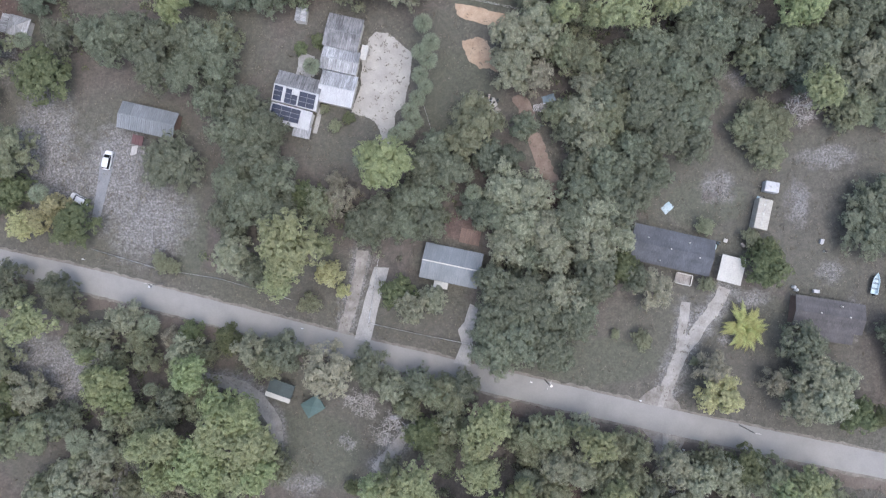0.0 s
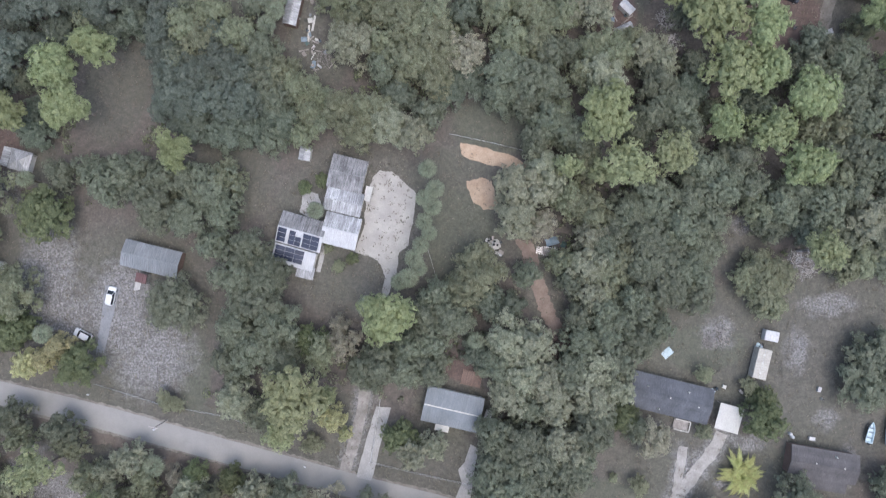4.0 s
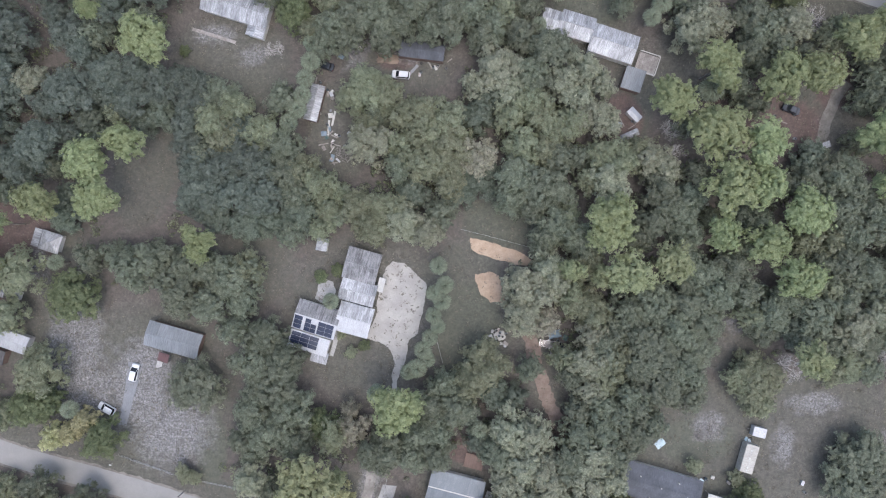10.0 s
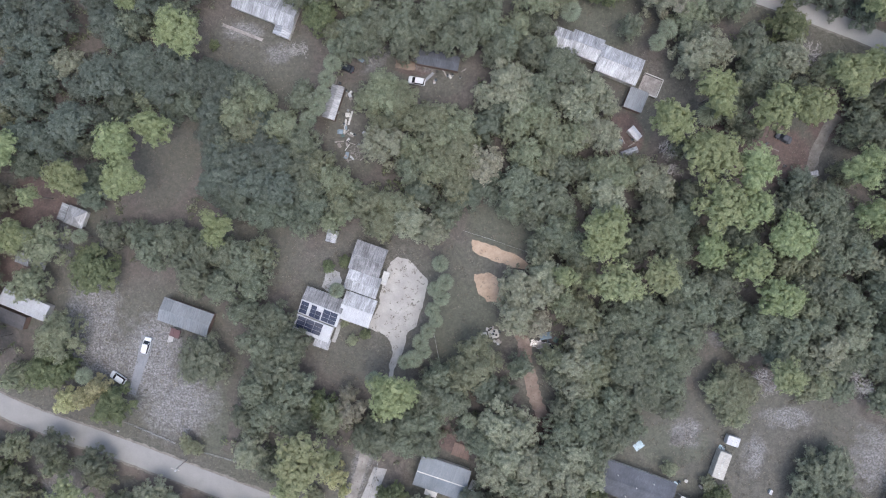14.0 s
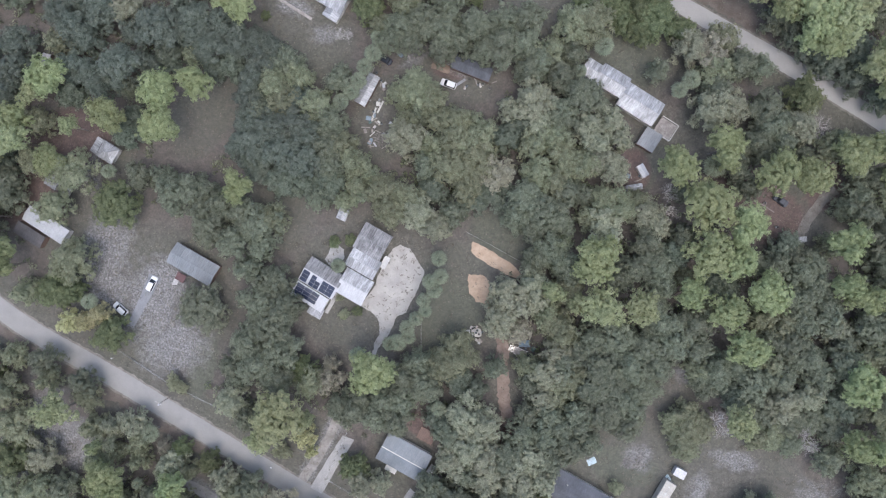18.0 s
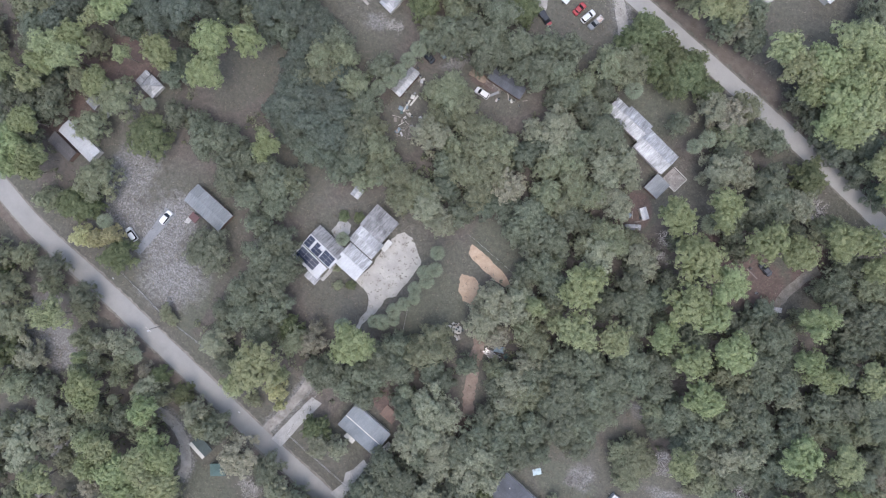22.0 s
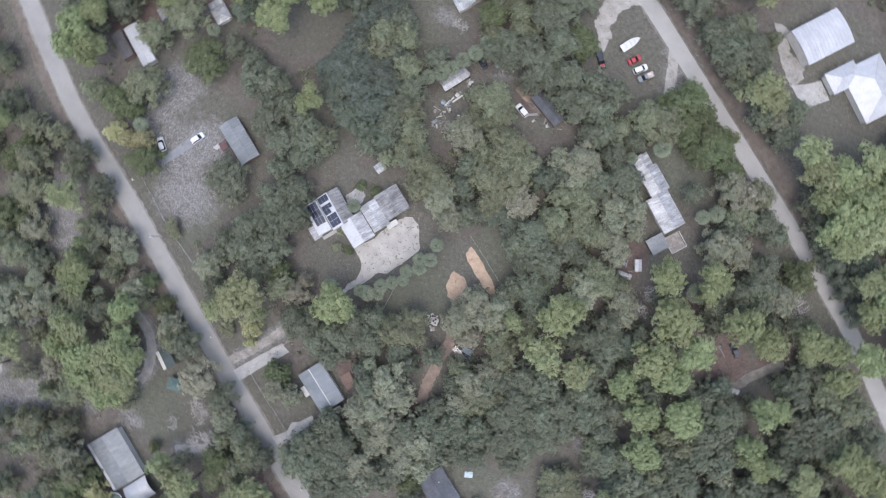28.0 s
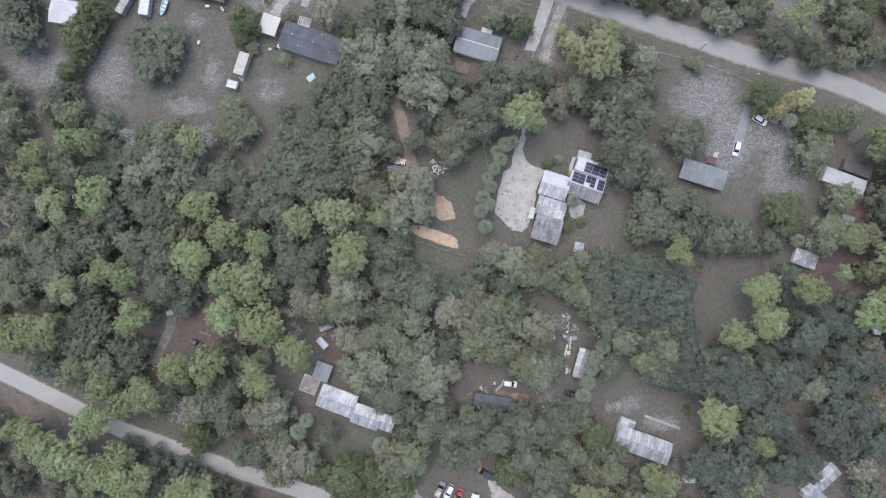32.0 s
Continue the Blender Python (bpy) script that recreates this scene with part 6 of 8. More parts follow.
# ---- undergrowth ----
def undergrowth():
    """Low bushes and saplings between the trees, away from yards and roads."""
    rng = np.random.default_rng(8)
    x, y = rng.uniform(-175, 175, 19000), rng.uniform(-172, 165, 19000)
    wild = (mask_at("yard", x, y) < 0.22) & (road_gap(x, y) > 7)
    x, y = x[wild], y[wild]
    r = rng.uniform(0.5, 1.3, len(x))
    for name, leaf, pick in (("undergrowth", GREEN_LEAF, slice(0, None, 3)), ("saplings", OAK_LEAF, slice(1, None, 3)), ("scrub", OLIVE_LEAF, slice(2, None, 3))):
        c = np.stack([x[pick], y[pick], r[pick] * rng.uniform(0.4, 1.6, len(x[pick]))], 1)
        v, f = leaf_mesh(rng, c, r[pick], 20, 0.24)
        tagged(raw_part(name, v, f, leaf), "low dark bushes and saplings under the trees", "undergrowth", kind="stuff")


undergrowth()


def dry_grass():
    """Tufts of dry grass, twigs and fallen leaves over the yards."""
    rng = np.random.default_rng(14)
    x, y = rng.uniform(-150, 150, 26000), rng.uniform(-150, 140, 26000)
    open_ground = (mask_at("yard", x, y) > 0.35) & (road_gap(x, y) > 4.2)
    x, y = x[open_ground], y[open_ground]
    r = rng.uniform(0.15, 0.75, len(x)) ** 1.5 + 0.1
    c = np.stack([x, y, 0.02 + 0.1 * r], 1)
    v, f = leaf_mesh(rng, c, r, 5, 0.13, 1.5, 0.25)
    tagged(raw_part("dry_grass", v, f, DRY_GRASS), "tufts of dry grass and fallen leaves", "grass", kind="stuff")


dry_grass()


def thickets():
    """Young oaks wherever the woods would show a wide gap."""
    rng = np.random.default_rng(21)
    there = [(o.location.x, o.location.y, 5 * o.scale.x) for o in scene.objects if o.parent is None and o.get("category") == "tree"]
    px, py, reach = (np.array([p[i] for p in there]) for i in range(3))
    made = 0
    for x, y in zip(rng.uniform(-158, 158, 16000), rng.uniform(-150, 145, 16000)):
        gap = np.min(np.hypot(px - x, py - y) - 0.72 * reach)
        if made < 560 and gap > 0.7 and mask_at("yard", np.array([x]), np.array([y]))[0] < 0.3 and road_gap(x, y) > 8:
            r = min(3.6, 1.5 + gap * 0.9 + rng.uniform(0, 0.5))
            grow("bright_thicket" if made % 5 > 2 else "thicket", round(x, 1), round(y, 1), r, 5.6 + 0.9 * r)
            px, py, reach = np.append(px, x), np.append(py, y), np.append(reach, r)
            made += 1


thickets()


def far_woods():
    """The woods that go on all round."""
    rng = np.random.default_rng(9)
    a, d = rng.uniform(0, 2 * math.pi, 1500), 175 + 330 * rng.uniform(0, 1, 1500) ** 0.8
    x, y = d * np.cos(a), d * np.sin(a)
    keep = road_gap(x, y) > 10
    c = np.stack([x[keep], y[keep], rng.uniform(4, 9, keep.sum())], 1)
    v, f = leaf_mesh(rng, c, rng.uniform(3.5, 6, keep.sum()), 80, 0.85)
    tagged(raw_part("far_woods", v, f, OAK_LEAF), "grey-green woods going on all round", "woods", kind="stuff")


far_woods()


# ---- buildings ----
def sheet_bm(w, s, rib):
    """One roofing sheet: w wide along the ridge, s long down the slope, with a raised seam at its edge."""
    bm = box_bm(w - 0.012, s, 0.03, w / 2, s / 2, 0)
    if rib:
        box_bm(0.06, s, 0.045, 0.05, s / 2, 0.028, bm=bm)
        box_bm(0.04, s, 0.03, w / 2, s / 2, 0.028, bm=bm)
    else:
        box_bm(w, 0.05, 0.014, w / 2, 0.03, 0.028, bm=bm)
    return bm


def slope(parent, x0, y0, z0, turn, tilt, length, run, material, style, label=""):
    """A roof slope with its deck and its sheets (style "sheet") or courses (style "course")."""
    s = run / math.cos(radians(tilt))
    deck = part("roof_slope", box_bm(length, s, 0.08, length / 2, s / 2, -0.085), material, parent, label)
    deck.matrix_basis = pose(x0, y0, z0, 0, 0, turn) @ pose(0, 0, 0, -tilt, 0, 0)
    if style == "sheet":
        n = max(1, round(length / 0.95))
        w = length / n
        first = part("roof_sheet", sheet_bm(w, s, True), material, deck)
        for i in range(1, n):
            ob = new("roof_sheet", first.data)
            ob.parent = deck
            ob.location = (i * w, 0, 0.003 * (i % 2))
    else:
        n = max(1, round(s / 0.6))
        w = s / n
        first = part("shingle_course", sheet_bm(length, w, False), material, deck)
        for i in range(1, n):
            ob = new("shingle_course", first.data)
            ob.parent = deck
            ob.location = (0, i * w, -0.004 * i)
    return deck


def gable_wall_bm(w, eave, rise, t):
    bm = bmesh.new()
    out = [(-w / 2, 0), (w / 2, 0), (w / 2, eave), (0, eave + rise), (-w / 2, eave)]
    a = [bm.verts.new((-t / 2, y, z)) for y, z in out]
    b = [bm.verts.new((t / 2, y, z)) for y, z in out]
    bm.faces.new(a[::-1])
    bm.faces.new(b)
    for i in range(5):
        bm.faces.new((a[i], a[(i + 1) % 5], b[(i + 1) % 5], b[i]))
    return bm


def wing(parent, x, y, yaw, length, width, eave, rise, roof, wall, style="sheet", roof2=None, over=0.35, cap_material=None):
    """A gabled wing of a house: four walls and two slopes with a ridge cap, its ridge along its own x."""
    at = pose(x, y, 0, 0, 0, yaw)
    L, W, t = length - 2 * over, width - 2 * over, 0.16
    for side in (-1, 1):
        ob = part("wall", box_bm(L - 2 * t, t, eave - 0.1, 0, 0, 0), wall, parent)
        ob.matrix_basis = at @ pose(0, side * (W / 2 - t / 2), 0)
        ob = part("wall", gable_wall_bm(W, eave - 0.1, rise * W / width, t), wall, parent)
        ob.matrix_basis = at @ pose(side * (L / 2 - t / 2), 0, 0)
    tilt = math.degrees(math.atan2(rise, width / 2))
    for material, turn in ((roof, 180), (roof2 or roof, 0)):
        deck = slope(parent, 0, 0, 0, 0, 0, length, width / 2, material, style)
        s = width / 2 / math.cos(radians(tilt))
        deck.matrix_basis = at @ pose(0, 0, eave + rise, 0, 0, turn) @ pose(-length / 2, 0, 0) @ pose(0, 0, 0, -tilt, 0, 0)
        deck.scale = (1, s * math.cos(radians(0)) / (width / 2), 1)
    cap = part("ridge_cap", box_bm(length + 0.04, 0.28, 0.05, 0, 0, 0, 0.02), cap_material or roof, parent)
    cap.matrix_basis = at @ pose(0, 0, eave + rise + 0.03)


def lean_to(parent, x, y, yaw, length, width, high, low, roof, wall=None, style="sheet"):
    """A single slope that falls along its own +y, on posts, or on walls where a wall material is given."""
    at = pose(x, y, 0, 0, 0, yaw)
    tilt = math.degrees(math.atan2(high - low, width))
    deck = slope(parent, 0, 0, 0, 0, 0, length, width, roof, style)
    deck.matrix_basis = at @ pose(-length / 2, -width / 2, high) @ pose(0, 0, 0, -tilt, 0, 0)
    for sx in (-1, 1):
        for sy in (-1, 1):
            if wall is None:
                p = part("post", box_bm(0.1, 0.1, (high if sy < 0 else low) - 0.12, 0, 0, 0, 0.01), WOOD, parent)
                p.matrix_basis = at @ pose(sx * (length / 2 - 0.2), sy * (width / 2 - 0.2), 0)
    if wall is not None:
        for sy in (-1, 1):
            p = part("wall", box_bm(length - 0.3, 0.12, (high if sy < 0 else low) - 0.14, 0, 0, 0), wall, parent)
            p.matrix_basis = at @ pose(0, sy * (width / 2 - 0.2), 0)
        for sx in (-1, 1):
            p = part("wall", box_bm(0.12, width - 0.54, low - 0.14, 0, 0, 0), wall, parent)
            p.matrix_basis = at @ pose(sx * (length / 2 - 0.22), 0, 0)


def hip_roof(parent, x, y, yaw, length, width, eave, rise, roof, wall):
    at = pose(x, y, 0, 0, 0, yaw)
    L, W, r = length / 2, width / 2, max(0.3, length / 2 - width / 2)
    bm = bmesh.new()
    lo = [bm.verts.new(p) for p in ((-L, -W, eave), (L, -W, eave), (L, W, eave), (-L, W, eave))]
    dn = [bm.verts.new((v.co.x, v.co.y, eave - 0.14)) for v in lo]
    a, b = bm.verts.new((-r, 0, eave + rise)), bm.verts.new((r, 0, eave + rise))
    for f in ((lo[0], lo[1], b, a), (lo[1], lo[2], b), (lo[2], lo[3], a, b), (lo[3], lo[0], a), tuple(dn[::-1])):
        bm.faces.new(f)
    for i in range(4):
        bm.faces.new((dn[i], dn[(i + 1) % 4], lo[(i + 1) % 4], lo[i]))
    ob = part("roof", bm, roof, parent)
    ob.matrix_basis = at
    for p, q in (((-r, 0), (r, 0)), ((-L, -W), (-r, 0)), ((-L, W), (-r, 0)), ((L, -W), (r, 0)), ((L, W), (r, 0))):
        za = eave + (rise if abs(p[1]) < 0.01 else 0)
        cap = part("ridge_cap", bar_bm((p[0], p[1], za + 0.02), (q[0], q[1], eave + rise + 0.02), 0.07), roof, parent)
        cap.matrix_basis = at
    for side in (-1, 1):
        ob = part("wall", box_bm(length - 1.0, 0.16, eave - 0.16), wall, parent)
        ob.matrix_basis = at @ pose(0, side * (W - 0.5), 0)
        ob = part("wall", box_bm(0.16, width - 1.4, eave - 0.16), wall, parent)
        ob.matrix_basis = at @ pose(side * (L - 0.6), 0, 0)


def arch_roof(parent, x, y, yaw, length, width, eave, rise, roof, wall):
    """A shallow barrel of bent metal sheets over plain walls."""
    at = pose(x, y, 0, 0, 0, yaw)
    n = max(2, round(length / 1.0))
    w = length / n
    first = None
    for i in range(n):
        if first is None:
            bm = bmesh.new()
            rows = []
            for k in range(11):
                s = -1 + 2 * k / 10
                z = eave + rise * (1 - s * s)
                rows.append([bm.verts.new(p) for p in ((0, s * width / 2, z), (0.05, s * width / 2, z + 0.05), (w - 0.01, s * width / 2, z), (w - 0.01, s * width / 2, z - 0.06), (0, s * width / 2, z - 0.06))])
            for p, q in zip(rows, rows[1:]):
                for j in range(5):
                    bm.faces.new((p[j], p[(j + 1) % 5], q[(j + 1) % 5], q[j]))
            first = ob = part("roof_sheet", bm, roof, parent)
        else:
            ob = new("roof_sheet", first.data)
            ob.parent = parent
        ob.matrix_basis = at @ pose(-length / 2 + i * w, 0, 0)
    if wall is not None:
        for side in (-1, 1):
            ob = part("wall", box_bm(length - 0.4, 0.14, eave - 0.1), wall, parent)
            ob.matrix_basis = at @ pose(0, side * (width / 2 - 0.25), 0)
            ob = part("wall", box_bm(0.14, width - 0.8, eave - 0.02), wall, parent)
            ob.matrix_basis = at @ pose(side * (length / 2 - 0.3), 0, 0)
    else:
        for sx in (-1, 1):
            for sy in (-1, 1):
                ob = part("post", tube_bm(0.05, 0.05, 0, eave), CHROME, parent)
                ob.matrix_basis = at @ pose(sx * (length / 2 - 0.2), sy * (width / 2 - 0.2), 0)


def house(label, category="house", name="house"):
    return thing(name, 0, 0, 0, 0, label, category, "buildings")


def main_house():
    h = house("sprawling house with patched tin roofs and rooftop solar panels")
    wing(h, -21.9, -6.3, -15, 8.2, 7.6, 3.0, 0.55, TIN_DARK, WALL_PALE, "sheet")
    wing(h, -22.9, -12.6, -15, 8.7, 5.4, 2.75, 0.45, TIN, WALL_PALE, "sheet", TIN)
    wing(h, -23.7, -19.2, -15, 8.3, 7.3, 2.9, 0.6, WHITE_METAL, WALL_PALE, "sheet", TIN)
    wing(h, -32.7, -19.2, -17, 10.6, 7.2, 2.8, 0.95, WHITE_METAL, WALL_PALE, "sheet", TIN_DARK)
    lean_to(h, -34.7, -24.9, 163, 9.8, 4.3, 2.75, 2.35, WHITE_METAL, WALL_PALE)
    lean_to(h, -32.2, -28.4, 165, 4.1, 2.9, 2.3, 2.1, TIN, None)
    lean_to(h, -17.4, -10.9, 75, 3.4, 1.6, 2.5, 2.3, OFF_WHITE, None)


def solar_array(x, y, z, yaw, tilt, cols, rows, pw, ph, missing=()):
    a = thing("solar_array", 0, 0, 0, 0, "dark blue solar panels with thin grey rims on a roof", "solar panel", "rooftop solar arrays")
    a.matrix_basis = pose(x, y, z, 0, 0, yaw) @ pose(0, 0, 0, tilt, 0, 0)
    for i in range(cols):
        for j in range(rows):
            if (i, j) in missing:
                continue
            px, py = (i - (cols - 1) / 2) * pw, (j - (rows - 1) / 2) * ph
            p = part("solar_panel", box_bm(pw - 0.03, ph - 0.03, 0.045, 0, 0, 0, 0.006), SOLAR, a)
            p.location = (px, py, 0)
            rim = box_bm(pw - 0.03, 0.03, 0.012, 0, ph / 2 - 0.03, 0.046)
            box_bm(pw - 0.03, 0.03, 0.012, 0, 0.03 - ph / 2, 0.046, bm=rim)
            box_bm(0.03, ph - 0.09, 0.012, pw / 2 - 0.03, 0, 0.046, bm=rim)
            box_bm(0.03, ph - 0.09, 0.012, 0.03 - pw / 2, 0, 0.046, bm=rim)
            part("rim", rim, GREY_PAINT, p, "thin grey rim")


main_house()
solar_array(-37.1, -19.7, 3.37, -17, 14.8, 1, 3, 2.0, 1.1)
solar_array(-34.1, -20.7, 3.37, -17, 14.8, 2, 3, 1.45, 1.1, ((1, 2),))
solar_array(-30.6, -21.7, 3.37, -17, 14.8, 2, 3, 1.9, 1.1)
solar_array(-35.7, -24.3, 2.69, -17, 5.3, 3, 3, 2.25, 1.04)


h = house("blue-grey metal-roofed cottage with a small porch")
wing(h, 0.7, -60.2, -14, 13.2, 8.0, 2.7, 1.0, TIN_BLUE, WALL_PALE, over=0.4, cap_material=OFF_WHITE)
lean_to(h, -1.85, -64.5, 166, 3.2, 1.5, 2.45, 2.3, OFF_WHITE, None)
h = house("small house with a grey metal gable roof")
wing(h, -67.3, -24.5, -15, 13.4, 6.2, 2.7, 0.8, TIN_GREY, WALL_BROWN)
lean_to(h, -69.9, -28.9, 165, 2.6, 2.2, 2.45, 2.25, MAROON, None)
h = house("long dark-shingled house with a front porch")
wing(h, 49.8, -58.5, -15, 18.4, 8.2, 2.7, 1.0, SHINGLE, WALL_PALE, "course")
for vx, vy in ((44.6, -55.6), (49.4, -58.4), (53.6, -57.2), (55.6, -60.6), (46.8, -60.8)):
    part("roof_vent", tube_bm(0.16, 0.14, 3.0, 3.9, sides=10), OFF_WHITE, h).location = (vx, vy, 0)
h = house("dark brown-shingled house with a projecting front wing")
wing(h, 83.4, -74.2, -11, 15.4, 6.8, 2.7, 0.9, SHINGLE_BROWN, WALL_BROWN, "course")
lean_to(h, 84.2, -78.6, 169, 8.8, 3.3, 2.75, 2.4, SHINGLE_BROWN, WALL_BROWN, "course")
for vx, vy in ((81.4, -73.6), (87.6, -74.9), (86.0, -72.4)):
    part("roof_vent", tube_bm(0.2, 0.16, 3.0, 3.75, sides=10), OFF_WHITE, h).location = (vx, vy, 0)
h = house("long mobile home with stepped pale tin roofs")
wing(h, 22.6, 52.1, -17, 4.6, 4.8, 2.8, 0.5, TIN, WALL_PALE)
wing(h, 28.5, 50.6, -17, 8.2, 5.9, 2.85, 0.6, TIN, WALL_PALE)
wing(h, 37.2, 46.4, -18, 11.0, 6.8, 2.95, 0.65, TIN, WALL_PALE)
lean_to(h, 42.0, 38.2, 163, 4.8, 5.2, 2.8, 2.3, TIN_GREY, WALL_BROWN)
h = house("pale tin-roofed mobile home with an added wing")
wing(h, -52.3, 55.3, -17, 16.4, 6.6, 2.8, 0.7, TIN, WALL_PALE)
wing(h, -47.4, 50.2, 73, 4.6, 4.4, 2.5, 0.4, TIN, WALL_PALE)
h = house("grey metal-roofed house half hidden in trees")
wing(h, -104.4, 63.6, 45, 12.0, 4.6, 2.7, 0.6, TIN, WALL_PALE)
wing(h, -103.5, 69.0, 135, 8.0, 5.0, 2.6, 0.5, TIN, WALL_PALE)
h = house("white metal-roofed house beside the road")
wing(h, -23.6, 109.9, -13, 10.4, 8.8, 2.9, 0.7, WHITE_METAL, WALL_PALE)
wing(h, -19.5, 118.2, -13, 8.0, 7.6, 2.7, 0.6, WHITE_METAL, WALL_PALE)
h = house("white metal-roofed outbuilding near a house", "building", "outbuilding")
wing(h, -20.7, 126.4, -13, 14.3, 5.9, 2.9, 0.7, WHITE_METAL, WALL_PALE)
h = house("white arched-roof barn on a concrete apron", "barn", "barn")
arch_roof(h, 34.3, 112.3, 71, 14.2, 11.0, 3.6, 0.8, WHITE_METAL, WALL_PALE)
h = house("large white hip-roofed house with a front wing")
hip_roof(h, 54.8, 111.6, -20, 16.5, 12.0, 3.0, 2.4, WHITE_METAL, WALL_PALE)
hip_roof(h, 46.8, 108.4, 70, 9.0, 6.6, 2.9, 1.5, WHITE_METAL, WALL_PALE)
h = house("long house with a grey and white metal roof")
wing(h, -28.6, -118.8, -15, 16.0, 9.9, 2.7, 1.0, TIN_GREY, WALL_PALE, "sheet", TIN_GREY)
lean_to(h, -29.9, -123.2, 165, 16.0, 3.0, 2.72, 2.3, WHITE_METAL, WALL_PALE)
h = house("narrow mobile home with a grey metal roof")
wing(h, 10.5, -138.0, -11, 15.4, 4.8, 2.6, 0.5, TIN, WALL_PALE)
h = house("white metal-roofed house among oaks")
wing(h, -110.6, -96.0, -7, 8.5, 6.0, 2.7, 0.7, WHITE_METAL, WALL_PALE)
h = house("single-wide mobile home with a white metal roof")
wing(h, -109.0, -24.5, -18, 12.8, 4.4, 2.6, 0.45, WHITE_METAL, WALL_PALE)
lean_to(h, -113.1, -28.2, 162, 8.7, 3.6, 2.5, 2.1, SHINGLE_BROWN, WALL_BROWN, "course")
h = house("white house with a flat-pitched metal roof")
wing(h, 123.9, -64.6, -6, 8.2, 7.2, 2.7, 0.5, WHITE_METAL, WALL_PALE)


def shed(label, x, y, yaw, length, width, eave, rise, roof, wall):
    s = house(label, "shed", "shed")
    wing(s, x, y, yaw, length, width, eave, rise, roof, wall, over=0.12)


s = house("pale tin hip-roofed garden shed with a side porch", "shed", "shed")
hip_roof(s, -97.4, -1.2, -17, 5.0, 4.8, 2.3, 0.9, TIN, WALL_PALE)
lean_to(s, -100.9, -0.1, 73, 4.4, 2.0, 2.2, 2.0, TIN, None)
shed("small pale tin-roofed shed", -110.4, -12.9, -18, 3.7, 2.9, 2.1, 0.5, TIN, WALL_PALE)
shed("very small tin-roofed shed", -106.8, -14.2, -18, 2.3, 2.1, 1.9, 0.35, TIN, WALL_PALE)
shed("rusty tin-roofed shed half under trees", -120.0, 18.1, 88, 4.6, 2.4, 2.2, 0.4, TIN, WALL_BROWN)
shed("small white tin-roofed garden shed", -31.7, -1.3, 80, 3.1, 2.6, 2.0, 0.45, TIN, WALL_PALE)
shed("long pale patched tin shed", -33.6, 32.5, 76, 8.7, 3.3, 2.2, 0.35, TIN, WALL_BROWN)
shed("low dark-roofed shed under trees", -8.1, 44.9, -7, 11.0, 3.9, 2.3, 0.4, SHINGLE, WALL_BROWN)
shed("narrow white storage shed", 42.5, 30.0, -46, 3.5, 1.9, 2.1, 0.25, WHITE_METAL, WALL_PALE)
shed("narrow pale storage shed", 41.5, 25.2, 24, 4.3, 1.6, 2.1, 0.25, TIN, WALL_PALE)
shed("small white utility shed", -66.5, 64.9, 0, 3.0, 1.9, 2.0, 0.3, WHITE_METAL, WALL_PALE)

s = house("dark green lean-to shelter with a white front", "shelter", "shelter")
lean_to(s, -38.4, -86.3, 159, 5.7, 3.2, 2.7, 2.4, DARK_TEAL, None)
part("fascia", box_bm(5.8, 1.0, 0.06, 0, 0, 0, 0.01), OFF_WHITE, s).matrix_basis = pose(-39.2, -88.2, 2.5, 0, 0, -21)
s = house("teal canvas canopy on posts", "canopy", "canopy")
wing_at = pose(-31.4, -90.5, 0, 0, 0, 29)
bm = bmesh.new()
tip = bm.verts.new((0, 0, 3.1))
rim = [bm.verts.new(p) for p in ((-2.2, -1.8, 2.3), (2.2, -1.8, 2.3), (2.2, 1.8, 2.3), (-2.2, 1.8, 2.3))]
hem = [bm.verts.new((v.co.x, v.co.y, 2.05)) for v in rim]
for i in range(4):
    bm.faces.new((rim[i], rim[(i + 1) % 4], tip))
    bm.faces.new((hem[i], hem[(i + 1) % 4], rim[(i + 1) % 4], rim[i]))
part("canvas", bm, TEAL, s).matrix_basis = wing_at
for px, py in ((-2.1, -1.7), (2.1, -1.7), (2.1, 1.7), (-2.1, 1.7)):
    part("pole", tube_bm(0.03, 0.03, 0, 2.3), CHROME, s).matrix_basis = wing_at @ pose(px, py, 0)
s = house("off-white flat-roofed metal carport", "carport", "carport")
lean_to(s, 62.8, -63.5, -17, 5.4, 5.9, 2.65, 2.55, OFF_WHITE, None)
s = house("arched white metal carport", "carport", "carport")
arch_roof(s, -17.0, -121.1, 76, 7.9, 6.4, 2.4, 0.9, WHITE_METAL, None)


def deck_thing(label, x, y, yaw, length, width, height, material, rail=True):
    d = thing("wooden_deck", x, y, 0, yaw, label, "deck", "wooden decks")
    n = max(2, round(length / 0.16))
    w = length / n
    first = part("plank", box_bm(w - 0.015, width, 0.04, 0, 0, height - 0.04), material, d)
    first.location = (-length / 2 + w / 2, 0, 0)
    for i in range(1, n):
        ob = new("plank", first.data)
        ob.parent = d
        ob.location = (-length / 2 + (i + 0.5) * w, 0, 0)
    for sx in (-1, 1):
        for sy in (-1, 1):
            part("post", box_bm(0.1, 0.1, height + (0.95 if rail else -0.05)), material, d).location = (sx * (length / 2 + 0.06), sy * (width / 2 + 0.06), 0)
    if rail:
        for sy in (-1, 1):
            part("rail", box_bm(length, 0.22, 0.05, 0, 0, height + 0.9, 0.01), OFF_WHITE, d).location = (0, sy * (width / 2 + 0.06), 0)
        part("rail", box_bm(0.22, width, 0.05, 0, 0, height + 0.9, 0.01), OFF_WHITE, d).location = (length / 2 + 0.06, 0, 0)


